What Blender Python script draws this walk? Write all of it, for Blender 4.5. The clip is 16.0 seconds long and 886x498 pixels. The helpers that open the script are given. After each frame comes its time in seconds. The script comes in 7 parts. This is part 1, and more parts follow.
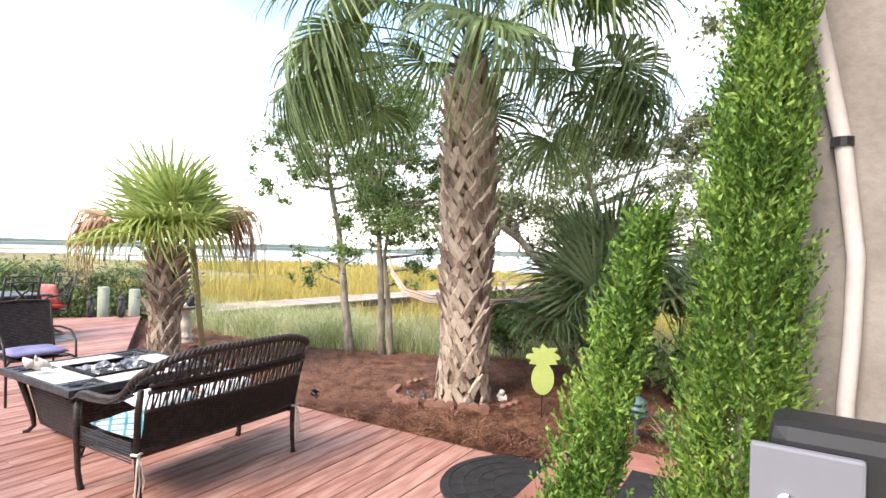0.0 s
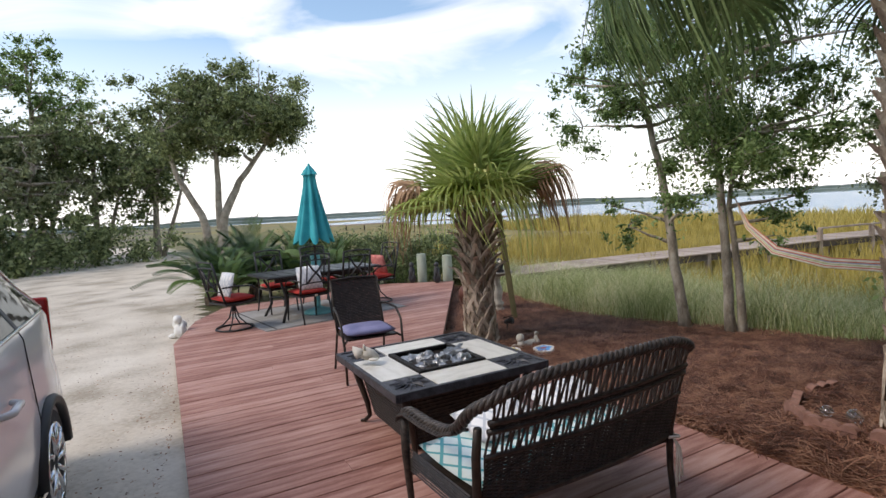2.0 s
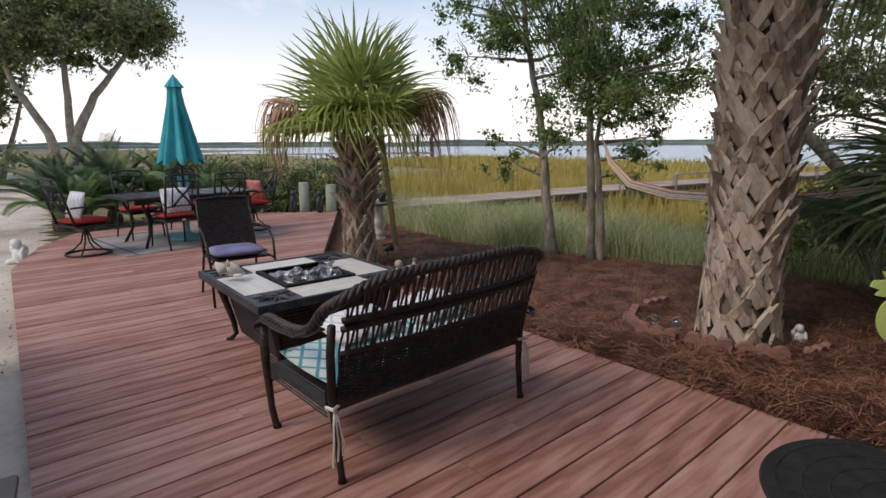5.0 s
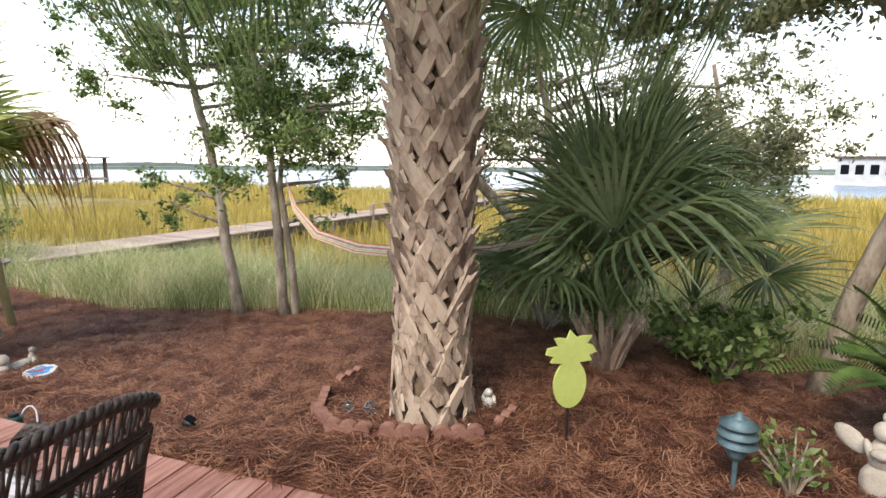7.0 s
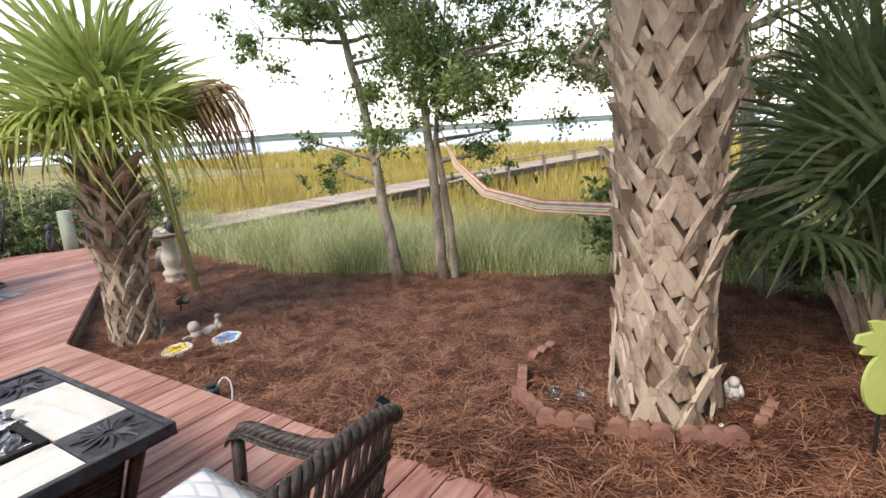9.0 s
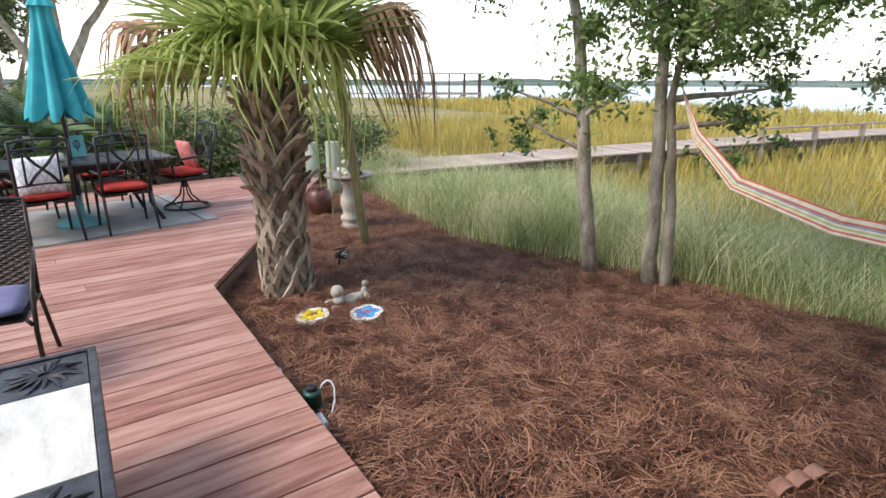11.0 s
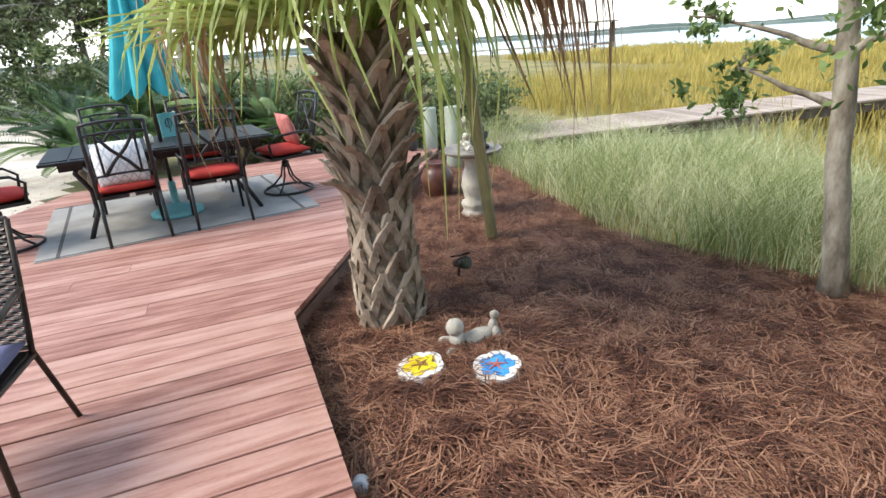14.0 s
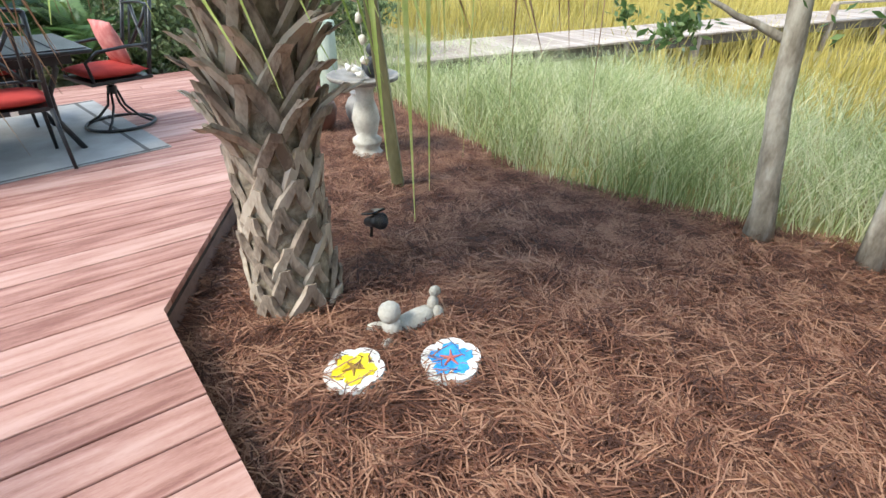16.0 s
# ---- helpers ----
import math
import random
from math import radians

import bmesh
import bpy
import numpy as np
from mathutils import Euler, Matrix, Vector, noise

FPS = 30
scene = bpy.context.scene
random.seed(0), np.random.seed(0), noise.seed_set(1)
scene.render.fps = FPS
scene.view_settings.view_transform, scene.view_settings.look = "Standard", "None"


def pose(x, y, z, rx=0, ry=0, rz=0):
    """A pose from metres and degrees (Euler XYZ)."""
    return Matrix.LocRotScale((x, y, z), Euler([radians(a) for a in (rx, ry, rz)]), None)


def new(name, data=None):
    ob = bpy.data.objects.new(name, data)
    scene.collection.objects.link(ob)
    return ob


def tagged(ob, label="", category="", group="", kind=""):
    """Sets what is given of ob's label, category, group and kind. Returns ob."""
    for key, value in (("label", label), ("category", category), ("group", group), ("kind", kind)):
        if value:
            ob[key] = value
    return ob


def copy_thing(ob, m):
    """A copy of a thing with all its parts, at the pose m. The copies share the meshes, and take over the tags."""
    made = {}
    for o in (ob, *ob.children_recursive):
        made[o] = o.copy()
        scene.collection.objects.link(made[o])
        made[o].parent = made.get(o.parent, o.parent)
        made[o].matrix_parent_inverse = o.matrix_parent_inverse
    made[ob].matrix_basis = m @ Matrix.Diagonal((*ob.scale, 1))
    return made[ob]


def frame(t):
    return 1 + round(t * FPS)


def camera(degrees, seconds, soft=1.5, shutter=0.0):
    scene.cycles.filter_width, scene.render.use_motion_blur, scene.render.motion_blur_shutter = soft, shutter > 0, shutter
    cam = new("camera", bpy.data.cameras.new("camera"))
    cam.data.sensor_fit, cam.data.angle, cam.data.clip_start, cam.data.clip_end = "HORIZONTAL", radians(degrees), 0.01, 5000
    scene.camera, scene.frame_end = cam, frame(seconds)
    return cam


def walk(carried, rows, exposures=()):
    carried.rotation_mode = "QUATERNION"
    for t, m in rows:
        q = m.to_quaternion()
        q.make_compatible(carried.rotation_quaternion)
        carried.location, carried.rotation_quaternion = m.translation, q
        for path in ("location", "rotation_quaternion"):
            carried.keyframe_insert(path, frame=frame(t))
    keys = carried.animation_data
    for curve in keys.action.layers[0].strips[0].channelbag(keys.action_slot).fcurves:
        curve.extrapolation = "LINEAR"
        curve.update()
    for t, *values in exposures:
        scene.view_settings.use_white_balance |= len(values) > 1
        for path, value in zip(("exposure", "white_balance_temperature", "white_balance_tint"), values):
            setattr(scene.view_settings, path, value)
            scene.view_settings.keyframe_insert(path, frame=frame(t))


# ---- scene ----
cam = camera(79, 16.0)
PATH = [
    (0, -0.225, 0.646, 1.584, -1.06, 0.24, -1.50),
    (0.5, -0.386, 1.026, 1.576, 4.93, -1.84, -1.67),
    (1, -0.512, 1.368, 1.494, 10.54, -4.93, 0.54),
    (1.5, -0.700, 1.643, 1.539, 15.95, -8.99, 6.97),
    (2, -0.959, 1.891, 1.619, 28.57, -4.26, 3.21),
    (2.5, -1.100, 2.008, 1.626, 36.10, -5.09, 1.80),
    (3, -1.145, 1.911, 1.665, 40.19, -3.97, 0.31),
    (3.5, -1.166, 1.900, 1.613, 41.42, -7.55, -0.22),
    (4, -1.103, 1.844, 1.609, 40.02, -7.18, 1.02),
    (4.5, -1.008, 1.901, 1.584, 31.59, -8.62, 1.37),
    (5, -0.827, 1.916, 1.465, 17.25, -11.17, 0.33),
    (5.2, -0.789, 1.902, 1.459, 11.58, -11.98, -0.38),
    (7.3, -0.588, 2.876, 1.724, -15.09, -6.75, 0.25),
    (7.5, -0.602, 2.845, 1.750, -16.04, -5.13, 0.67),
    (8, -0.802, 2.940, 1.794, -11.35, -8.47, 2.09),
    (8.5, -0.968, 3.250, 1.665, -3.21, -11.69, 3.64),
    (9, -1.012, 3.489, 1.603, -0.51, -12.82, 3.49),
    (9.5, -1.127, 3.850, 1.564, 3.79, -15.51, 0.18),
    (10, -1.242, 4.065, 1.609, 12.28, -14.96, -0.59),
    (10.2, -1.275, 4.236, 1.551, 14.49, -15.28, 0.44),
    (11.2, -0.98, 4.86, 1.590, 24.60, -17.90, -0.60),
    (12.3, -1.032, 5.368, 1.611, 33.55, -21.06, -2.07),
    (12.5, -1.036, 5.468, 1.591, 34.57, -21.63, -3.52),
    (13, -1.161, 5.658, 1.539, 36.08, -20.91, 0.58),
    (13.5, -1.452, 5.838, 1.540, 33.70, -20.87, 4.75),
    (14, -1.798, 5.989, 1.479, 35.09, -21.11, 3.50),
    (14.5, -2.079, 6.187, 1.405, 33.58, -24.80, 1.89),
    (15, -2.322, 6.285, 1.385, 25.34, -28.29, -0.42),
    (15.5, -2.471, 6.340, 1.392, 25.34, -30.23, -2.15),
    (16, -2.479, 6.409, 1.404, 20.29, -29.39, -0.58),
]
walk(cam, [(t, pose(x, y, z, 90 + pitch, roll, yaw)) for t, x, y, z, yaw, pitch, roll in PATH],
     exposures=[(0, 1.85, 6650, 14.0), (0.5, 1.45, 6610, 13.6), (1, 0.95, 6570, 13.2), (1.5, 0.5, 6530, 12.8), (2, 0.46, 6490, 12.4), (2.5, 0.2, 6450, 12.0), (3.5, -0.05, 6350, 15.0), (5.2, 0.18, 6600, 16.0), (7.5, 1.4, 6900, 14.0), (8.5, 1.28, 6900, 14.0), (10, 1.15, 6600, 12.0), (12.5, 1.28, 6400, 10.0), (14, 1.42, 6400, 7.0), (15, 1.58, 6200, 4.0), (16, 1.70, 6050, 3.0)])

# ---- light ----
SUN_EL, SUN_AZ = 46.0, 222.0
world = bpy.data.worlds.new("sky")
scene.world = world
world.use_nodes = True
wn, wl = world.node_tree.nodes, world.node_tree.links
wn.clear()
w_out = wn.new("ShaderNodeOutputWorld")
w_bg = wn.new("ShaderNodeBackground")
w_sky = wn.new("ShaderNodeTexSky")
w_sky.sky_type, w_sky.sun_disc = "NISHITA", False
w_sky.sun_elevation, w_sky.sun_rotation = radians(SUN_EL), radians(SUN_AZ)
w_sky.air_density, w_sky.dust_density = 1.3, 0.1
w_co = wn.new("ShaderNodeTexCoord")
w_map = wn.new("ShaderNodeMapping")
w_map.inputs["Scale"].default_value = (1.0, 1.0, 3.2)
w_noise = wn.new("ShaderNodeTexNoise")
w_noise.inputs["Scale"].default_value, w_noise.inputs["Detail"].default_value = 2.6, 7.0
w_noise.inputs["Distortion"].default_value = 0.6
w_ramp = wn.new("ShaderNodeValToRGB")
w_ramp.color_ramp.elements[0].position, w_ramp.color_ramp.elements[1].position = 0.46, 0.72
w_sep = wn.new("ShaderNodeSeparateXYZ")
w_low = wn.new("ShaderNodeMapRange")
w_low.inputs["From Min"].default_value, w_low.inputs["From Max"].default_value = 0.30, 0.0
w_max = wn.new("ShaderNodeMath")
w_max.operation = "MAXIMUM"
w_mix = wn.new("ShaderNodeMixRGB")
w_mix.inputs["Color2"].default_value = (7.9, 7.7, 7.65, 1)
wl.new(w_co.outputs["Generated"], w_map.inputs["Vector"])
wl.new(w_map.outputs["Vector"], w_noise.inputs["Vector"])
wl.new(w_noise.outputs["Fac"], w_ramp.inputs["Fac"])
wl.new(w_co.outputs["Generated"], w_sep.inputs["Vector"])
wl.new(w_sep.outputs["Z"], w_low.inputs["Value"])
wl.new(w_ramp.outputs["Color"], w_max.inputs[0])
wl.new(w_low.outputs["Result"], w_max.inputs[1])
wl.new(w_max.outputs["Value"], w_mix.inputs["Fac"])
wl.new(w_sky.outputs["Color"], w_mix.inputs["Color1"])
wl.new(w_mix.outputs["Color"], w_bg.inputs["Color"])
w_bg.inputs["Strength"].default_value = 0.14
wl.new(w_bg.outputs["Background"], w_out.inputs["Surface"])
sun = new("sun", bpy.data.lights.new("sun", "SUN"))
sun.data.energy, sun.data.angle, sun.data.color = 1.65, radians(26), (1.0, 0.89, 0.76)
sun.matrix_world = pose(0, 0, 30, 90 - SUN_EL, 0, 180 - SUN_AZ)


# ---- materials ----
def surface(name, c1, c2, rough=0.7, scale=8.0, c3=None, fine=90.0, bump=0.15, metal=0.0, stretch=(1, 1, 1), rand=0.0,
            coord="Object", spec=0.4, translucent=0.0, island=False, mid=0.5, dist=0.02):
    m = bpy.data.materials.new(name)
    m.use_nodes = True
    n, l = m.node_tree.nodes, m.node_tree.links
    b = n["Principled BSDF"]
    co, mp = n.new("ShaderNodeTexCoord"), n.new("ShaderNodeMapping")
    mp.inputs["Scale"].default_value = stretch
    l.new(co.outputs[coord], mp.inputs["Vector"])
    big, small = n.new("ShaderNodeTexNoise"), n.new("ShaderNodeTexNoise")
    big.inputs["Scale"].default_value, big.inputs["Detail"].default_value = scale, 5.0
    small.inputs["Scale"].default_value, small.inputs["Detail"].default_value = fine, 4.0
    l.new(mp.outputs["Vector"], big.inputs["Vector"])
    l.new(mp.outputs["Vector"], small.inputs["Vector"])
    r = n.new("ShaderNodeValToRGB")
    e = r.color_ramp.elements
    e[0].position, e[0].color = 0.3, (*c1, 1)
    e[1].position, e[1].color = 0.7, (*c2, 1)
    if c3:
        k = e.new(0.5 if mid is None else mid)
        k.color = (*c3, 1)
    add = n.new("ShaderNodeMath")
    add.operation = "MULTIPLY_ADD"
    add.inputs[1].default_value = 0.35
    sub = n.new("ShaderNodeMath")
    sub.operation = "SUBTRACT"
    sub.inputs[1].default_value = 0.175
    l.new(small.outputs["Fac"], add.inputs[0])
    l.new(big.outputs["Fac"], add.inputs[2])
    l.new(add.outputs[0], sub.inputs[0])
    last = sub.outputs[0]
    if rand or island:
        src = n.new("ShaderNodeNewGeometry") if island else n.new("ShaderNodeObjectInfo")
        ma = n.new("ShaderNodeMath")
        ma.operation = "MULTIPLY_ADD"
        ma.inputs[1].default_value = rand
        l.new(src.outputs["Random Per Island" if island else "Random"], ma.inputs[0])
        l.new(last, ma.inputs[2])
        s2 = n.new("ShaderNodeMath")
        s2.operation = "SUBTRACT"
        s2.inputs[1].default_value = rand / 2
        l.new(ma.outputs[0], s2.inputs[0])
        last = s2.outputs[0]
    l.new(last, r.inputs["Fac"])
    l.new(r.outputs["Color"], b.inputs["Base Color"])
    rr = n.new("ShaderNodeMapRange")
    rr.inputs["To Min"].default_value, rr.inputs["To Max"].default_value = max(rough - 0.1, 0.02), min(rough + 0.12, 1)
    l.new(small.outputs["Fac"], rr.inputs["Value"])
    l.new(rr.outputs["Result"], b.inputs["Roughness"])
    b.inputs["Metallic"].default_value = metal
    b.inputs["Specular IOR Level"].default_value = spec
    if bump:
        bp = n.new("ShaderNodeBump")
        bp.inputs["Strength"].default_value, bp.inputs["Distance"].default_value = bump, dist
        l.new(sub.outputs[0], bp.inputs["Height"])
        l.new(bp.outputs["Normal"], b.inputs["Normal"])
    if translucent:
        tr, mx = n.new("ShaderNodeBsdfTranslucent"), n.new("ShaderNodeMixShader")
        mx.inputs[0].default_value = translucent
        l.new(r.outputs["Color"], tr.inputs["Color"])
        l.new(b.outputs[0], mx.inputs[1])
        l.new(tr.outputs[0], mx.inputs[2])
        l.new(mx.outputs[0], n["Material Output"].inputs["Surface"])
    return m


def plain(name, col, rough=0.5, metal=0.0, spec=0.5, glass=0.0, coat=0.0):
    m = bpy.data.materials.new(name)
    m.use_nodes = True
    n, l = m.node_tree.nodes, m.node_tree.links
    b = n["Principled BSDF"]
    b.inputs["Base Color"].default_value = (*col, 1)
    b.inputs["Metallic"].default_value = metal
    b.inputs["Specular IOR Level"].default_value = spec
    b.inputs["Transmission Weight"].default_value = glass
    b.inputs["Coat Weight"].default_value = coat
    t = n.new("ShaderNodeTexNoise")
    t.inputs["Scale"].default_value = 30
    g = n.new("ShaderNodeMapRange")
    g.inputs["To Min"].default_value, g.inputs["To Max"].default_value = max(rough - 0.05, 0.0), rough + 0.05
    l.new(t.outputs["Fac"], g.inputs["Value"])
    l.new(g.outputs["Result"], b.inputs["Roughness"])
    return m


M_BOARD = surface("deck_stain", (0.235, 0.098, 0.072), (0.50, 0.30, 0.242), 0.62, 2.2, (0.40, 0.205, 0.158), 38, 0.35, stretch=(1, 9, 9), rand=0.22, dist=0.004)
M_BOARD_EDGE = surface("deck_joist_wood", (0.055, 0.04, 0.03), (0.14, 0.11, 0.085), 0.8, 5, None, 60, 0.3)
M_SAND = surface("driveway_sand", (0.34, 0.29, 0.22), (0.66, 0.595, 0.495), 0.95, 1.1, (0.55, 0.485, 0.395), 26, 0.5, coord="Object", dist=0.04)
M_CONCRETE = surface("concrete", (0.26, 0.225, 0.18), (0.41, 0.365, 0.305), 0.9, 2.0, None, 60, 0.2)
M_GROUND = surface("earth_ground", (0.07, 0.06, 0.035), (0.17, 0.15, 0.08), 0.95, 0.7, None, 18, 0.5)
M_LAWN = surface("dry_grass_ground", (0.10, 0.105, 0.04), (0.27, 0.23, 0.11), 0.95, 0.6, None, 30, 0.5)
M_STRAW_BED = surface("pine_straw_bed", (0.055, 0.021, 0.012), (0.38, 0.165, 0.095), 0.95, 7, (0.19, 0.075, 0.042), 70, 0.9, dist=0.03)
M_STRAW = surface("pine_needles", (0.065, 0.025, 0.014), (0.37, 0.195, 0.118), 0.8, 5, (0.195, 0.078, 0.044), 60, 0.0, rand=0.5, island=True)
M_MARSH_SOIL = surface("marsh_ground", (0.12, 0.11, 0.04), (0.30, 0.24, 0.08), 0.95, 0.35, (0.22, 0.18, 0.06), 9, 0.6)
M_GRASS = surface("marsh_grass_green", (0.21, 0.25, 0.09), (0.70, 0.67, 0.42), 0.7, 1.2, (0.42, 0.47, 0.21), 40, 0.0, rand=0.5, island=True, translucent=0.3)
M_GRASS_GOLD = surface("marsh_grass_gold", (0.30, 0.24, 0.05), (0.56, 0.44, 0.13), 0.75, 0.25, (0.43, 0.34, 0.085), 20, 0.0, rand=0.45, island=True, translucent=0.3)
M_WATER = surface("water", (0.10, 0.18, 0.25), (0.15, 0.24, 0.32), 0.2, 0.15, None, 1.2, 0.9, spec=0.4, dist=0.6)
M_FARWOOD = surface("far_woods", (0.09, 0.12, 0.10), (0.17, 0.20, 0.17), 1.0, 0.03, None, 0.4, 0.4)
M_BOOT = surface("palm_boot", (0.17, 0.125, 0.09), (0.50, 0.41, 0.315), 0.85, 9, (0.36, 0.28, 0.21), 70, 0.5, rand=0.4, stretch=(1, 1, 0.35))
M_TRUNK = surface("palm_trunk_fibre", (0.06, 0.04, 0.028), (0.20, 0.145, 0.10), 0.95, 12, None, 80, 0.8)
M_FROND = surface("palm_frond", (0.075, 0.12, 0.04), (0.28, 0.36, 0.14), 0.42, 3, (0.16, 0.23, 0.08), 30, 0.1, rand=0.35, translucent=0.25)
M_FROND_DK = surface("palmetto_frond", (0.065, 0.105, 0.045), (0.27, 0.33, 0.16), 0.36, 3, (0.14, 0.195, 0.08), 30, 0.1, rand=0.4, translucent=0.3)
M_FROND_Y = surface("palm_frond_young", (0.26, 0.34, 0.07), (0.70, 0.68, 0.30), 0.42, 2, (0.46, 0.53, 0.14), 30, 0.1, rand=0.45, translucent=0.4)
# lighter copy of palm_frond for the small palm, sunlight put into its colour
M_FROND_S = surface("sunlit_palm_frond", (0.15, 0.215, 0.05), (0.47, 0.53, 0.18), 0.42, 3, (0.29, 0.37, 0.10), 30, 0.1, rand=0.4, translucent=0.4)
M_FROND_DRY = surface("palm_frond_dead", (0.20, 0.105, 0.06), (0.46, 0.29, 0.17), 0.8, 6, None, 50, 0.2, rand=0.3)
M_BARK = surface("grey_bark", (0.15, 0.125, 0.092), (0.45, 0.405, 0.33), 0.9, 10, (0.29, 0.25, 0.195), 60, 0.7, stretch=(1, 1, 0.4))
M_BARK_PALE = surface("pale_bark", (0.20, 0.17, 0.13), (0.42, 0.38, 0.31), 0.9, 5, None, 40, 0.5)
M_LEAF = surface("oak_leaf", (0.095, 0.125, 0.055), (0.33, 0.38, 0.17), 0.5, 3, (0.20, 0.25, 0.105), 20, 0.0, rand=0.6, island=True, translucent=0.45)
M_LEAF_L = surface("light_leaf", (0.085, 0.145, 0.042), (0.31, 0.41, 0.155), 0.45, 3, (0.18, 0.27, 0.085), 20, 0.0, rand=0.6, island=True, translucent=0.42)
M_LEAF_G = surface("grey_green_leaf", (0.13, 0.155, 0.075), (0.38, 0.41, 0.22), 0.6, 3, None, 20, 0.0, rand=0.6, island=True, translucent=0.32)
M_CYPRESS = surface("cypress_scale_leaf", (0.06, 0.135, 0.018), (0.29, 0.42, 0.08), 0.6, 6, (0.14, 0.26, 0.038), 40, 0.0, rand=0.55, island=True, translucent=0.25)


# ---- building helpers ----
def thing(name, label, category, group="", m=None, kind=""):
    ob = new(name)
    ob.empty_display_size = 0.1
    if m is not None:
        ob.matrix_world = m
    return tagged(ob, label, category, group, kind)


def mesh_from(bm, name, material, smooth=False):
    me = bpy.data.meshes.new(name)
    bm.normal_update()
    bm.to_mesh(me)
    bm.free()
    for mt in (material if isinstance(material, (list, tuple)) else [material]):
        me.materials.append(mt)
    if smooth:
        me.polygons.foreach_set("use_smooth", [True] * len(me.polygons))
    return me


def part(name, bm, material, parent=None, label="", m=None, smooth=False):
    me = bm if isinstance(bm, bpy.types.Mesh) else mesh_from(bm, name, material, smooth)
    ob = new(name, me)
    ob.parent = parent
    if m is not None:
        ob.matrix_basis = m
    if label:
        ob["label"] = label
    return ob


def solid(name, bm, material, label, category="", group="", kind="", m=None, smooth=False):
    ob = new(name, mesh_from(bm, name, material, smooth))
    if m is not None:
        ob.matrix_world = m
    return tagged(ob, label, category, group, kind)


def pydata(name, verts, faces, material, smooth=False):
    me = bpy.data.meshes.new(name)
    me.from_pydata(verts, [], faces)
    me.materials.append(material)
    if smooth:
        me.polygons.foreach_set("use_smooth", [True] * len(me.polygons))
    me.update()
    return me


def box(bm, sx, sy, sz, m=None, bevel=0.0):
    """A box centred in plan with its base at z 0 of the pose m."""
    m = m or Matrix()
    r = bmesh.ops.create_cube(bm, size=1, matrix=m @ Matrix.Translation((0, 0, sz / 2)) @ Matrix.Diagonal((sx, sy, sz, 1)))
    if bevel:
        es = {e for v in r["verts"] for e in v.link_edges}
        bmesh.ops.bevel(bm, geom=list(es), offset=bevel, segments=2, affect="EDGES", profile=0.6)
    return bm


def tube(bm, pts, radii, seg=8, cap=True, flat=1.0):
    """A round bar along pts."""
    pts = [Vector(p) for p in pts]
    if not isinstance(radii, (list, tuple)):
        radii = [radii] * len(pts)
    rings, ref = [], None
    for i, p in enumerate(pts):
        d = (pts[min(i + 1, len(pts) - 1)] - pts[max(i - 1, 0)]).normalized()
        if ref is None:
            ref = d.orthogonal().normalized() if abs(d.z) > 0.95 else d.cross(Vector((0, 0, 1))).normalized()
        ref = (ref - d * ref.dot(d)).normalized()
        b = d.cross(ref)
        rings.append([bm.verts.new(p + (ref * math.cos(a) + b * math.sin(a) * flat) * radii[i]) for a in (2 * math.pi * k / seg for k in range(seg))])
    for a, b in zip(rings, rings[1:]):
        for k in range(seg):
            bm.faces.new((a[k], a[(k + 1) % seg], b[(k + 1) % seg], b[k]))
    if cap:
        bm.faces.new(rings[0][::-1])
        bm.faces.new(rings[-1])
    return bm


def lathe(bm, profile, seg=20, m=None):
    """A turned solid from (radius, height) pairs."""
    m = m or Matrix()
    rings = [[bm.verts.new(m @ Vector((r * math.cos(2 * math.pi * k / seg), r * math.sin(2 * math.pi * k / seg), z))) for k in range(seg)] for r, z in profile]
    for a, b in zip(rings, rings[1:]):
        for k in range(seg):
            bm.faces.new((a[k], a[(k + 1) % seg], b[(k + 1) % seg], b[k]))
    bm.faces.new(rings[0][::-1])
    bm.faces.new(rings[-1])
    return bm


def blob(bm, centre, size, sub=2, rough=0.0, seed=0, m=None):
    r = bmesh.ops.create_icosphere(bm, subdivisions=sub, radius=1)
    for v in r["verts"]:
        k = 1 + rough * noise.noise(v.co * 2.1 + Vector((seed, seed * 2, 0)))
        p = Vector((v.co.x * size[0] * k, v.co.y * size[1] * k, v.co.z * size[2] * k))
        v.co = (m @ p if m else p) + Vector(centre)
    return bm


def arc(p, q, sag, n=8):
    """Points from p to q bowed by sag along z."""
    p, q = Vector(p), Vector(q)
    return [p.lerp(q, i / n) + Vector((0, 0, sag * 4 * (i / n) * (1 - i / n))) for i in range(n + 1)]


def smooth01(a, b, x):
    t = min(max((x - a) / (b - a), 0), 1)
    return t * t * (3 - 2 * t)


# deck axes: DU runs along the deck away from the house, DN across it towards the marsh
DU, DN = Vector((-0.786, 0.618, 0)), Vector((0.618, 0.786, 0))


def on_deck(u, v, z=0.0):
    return DU * u + DN * v + Vector((0, 0, z))


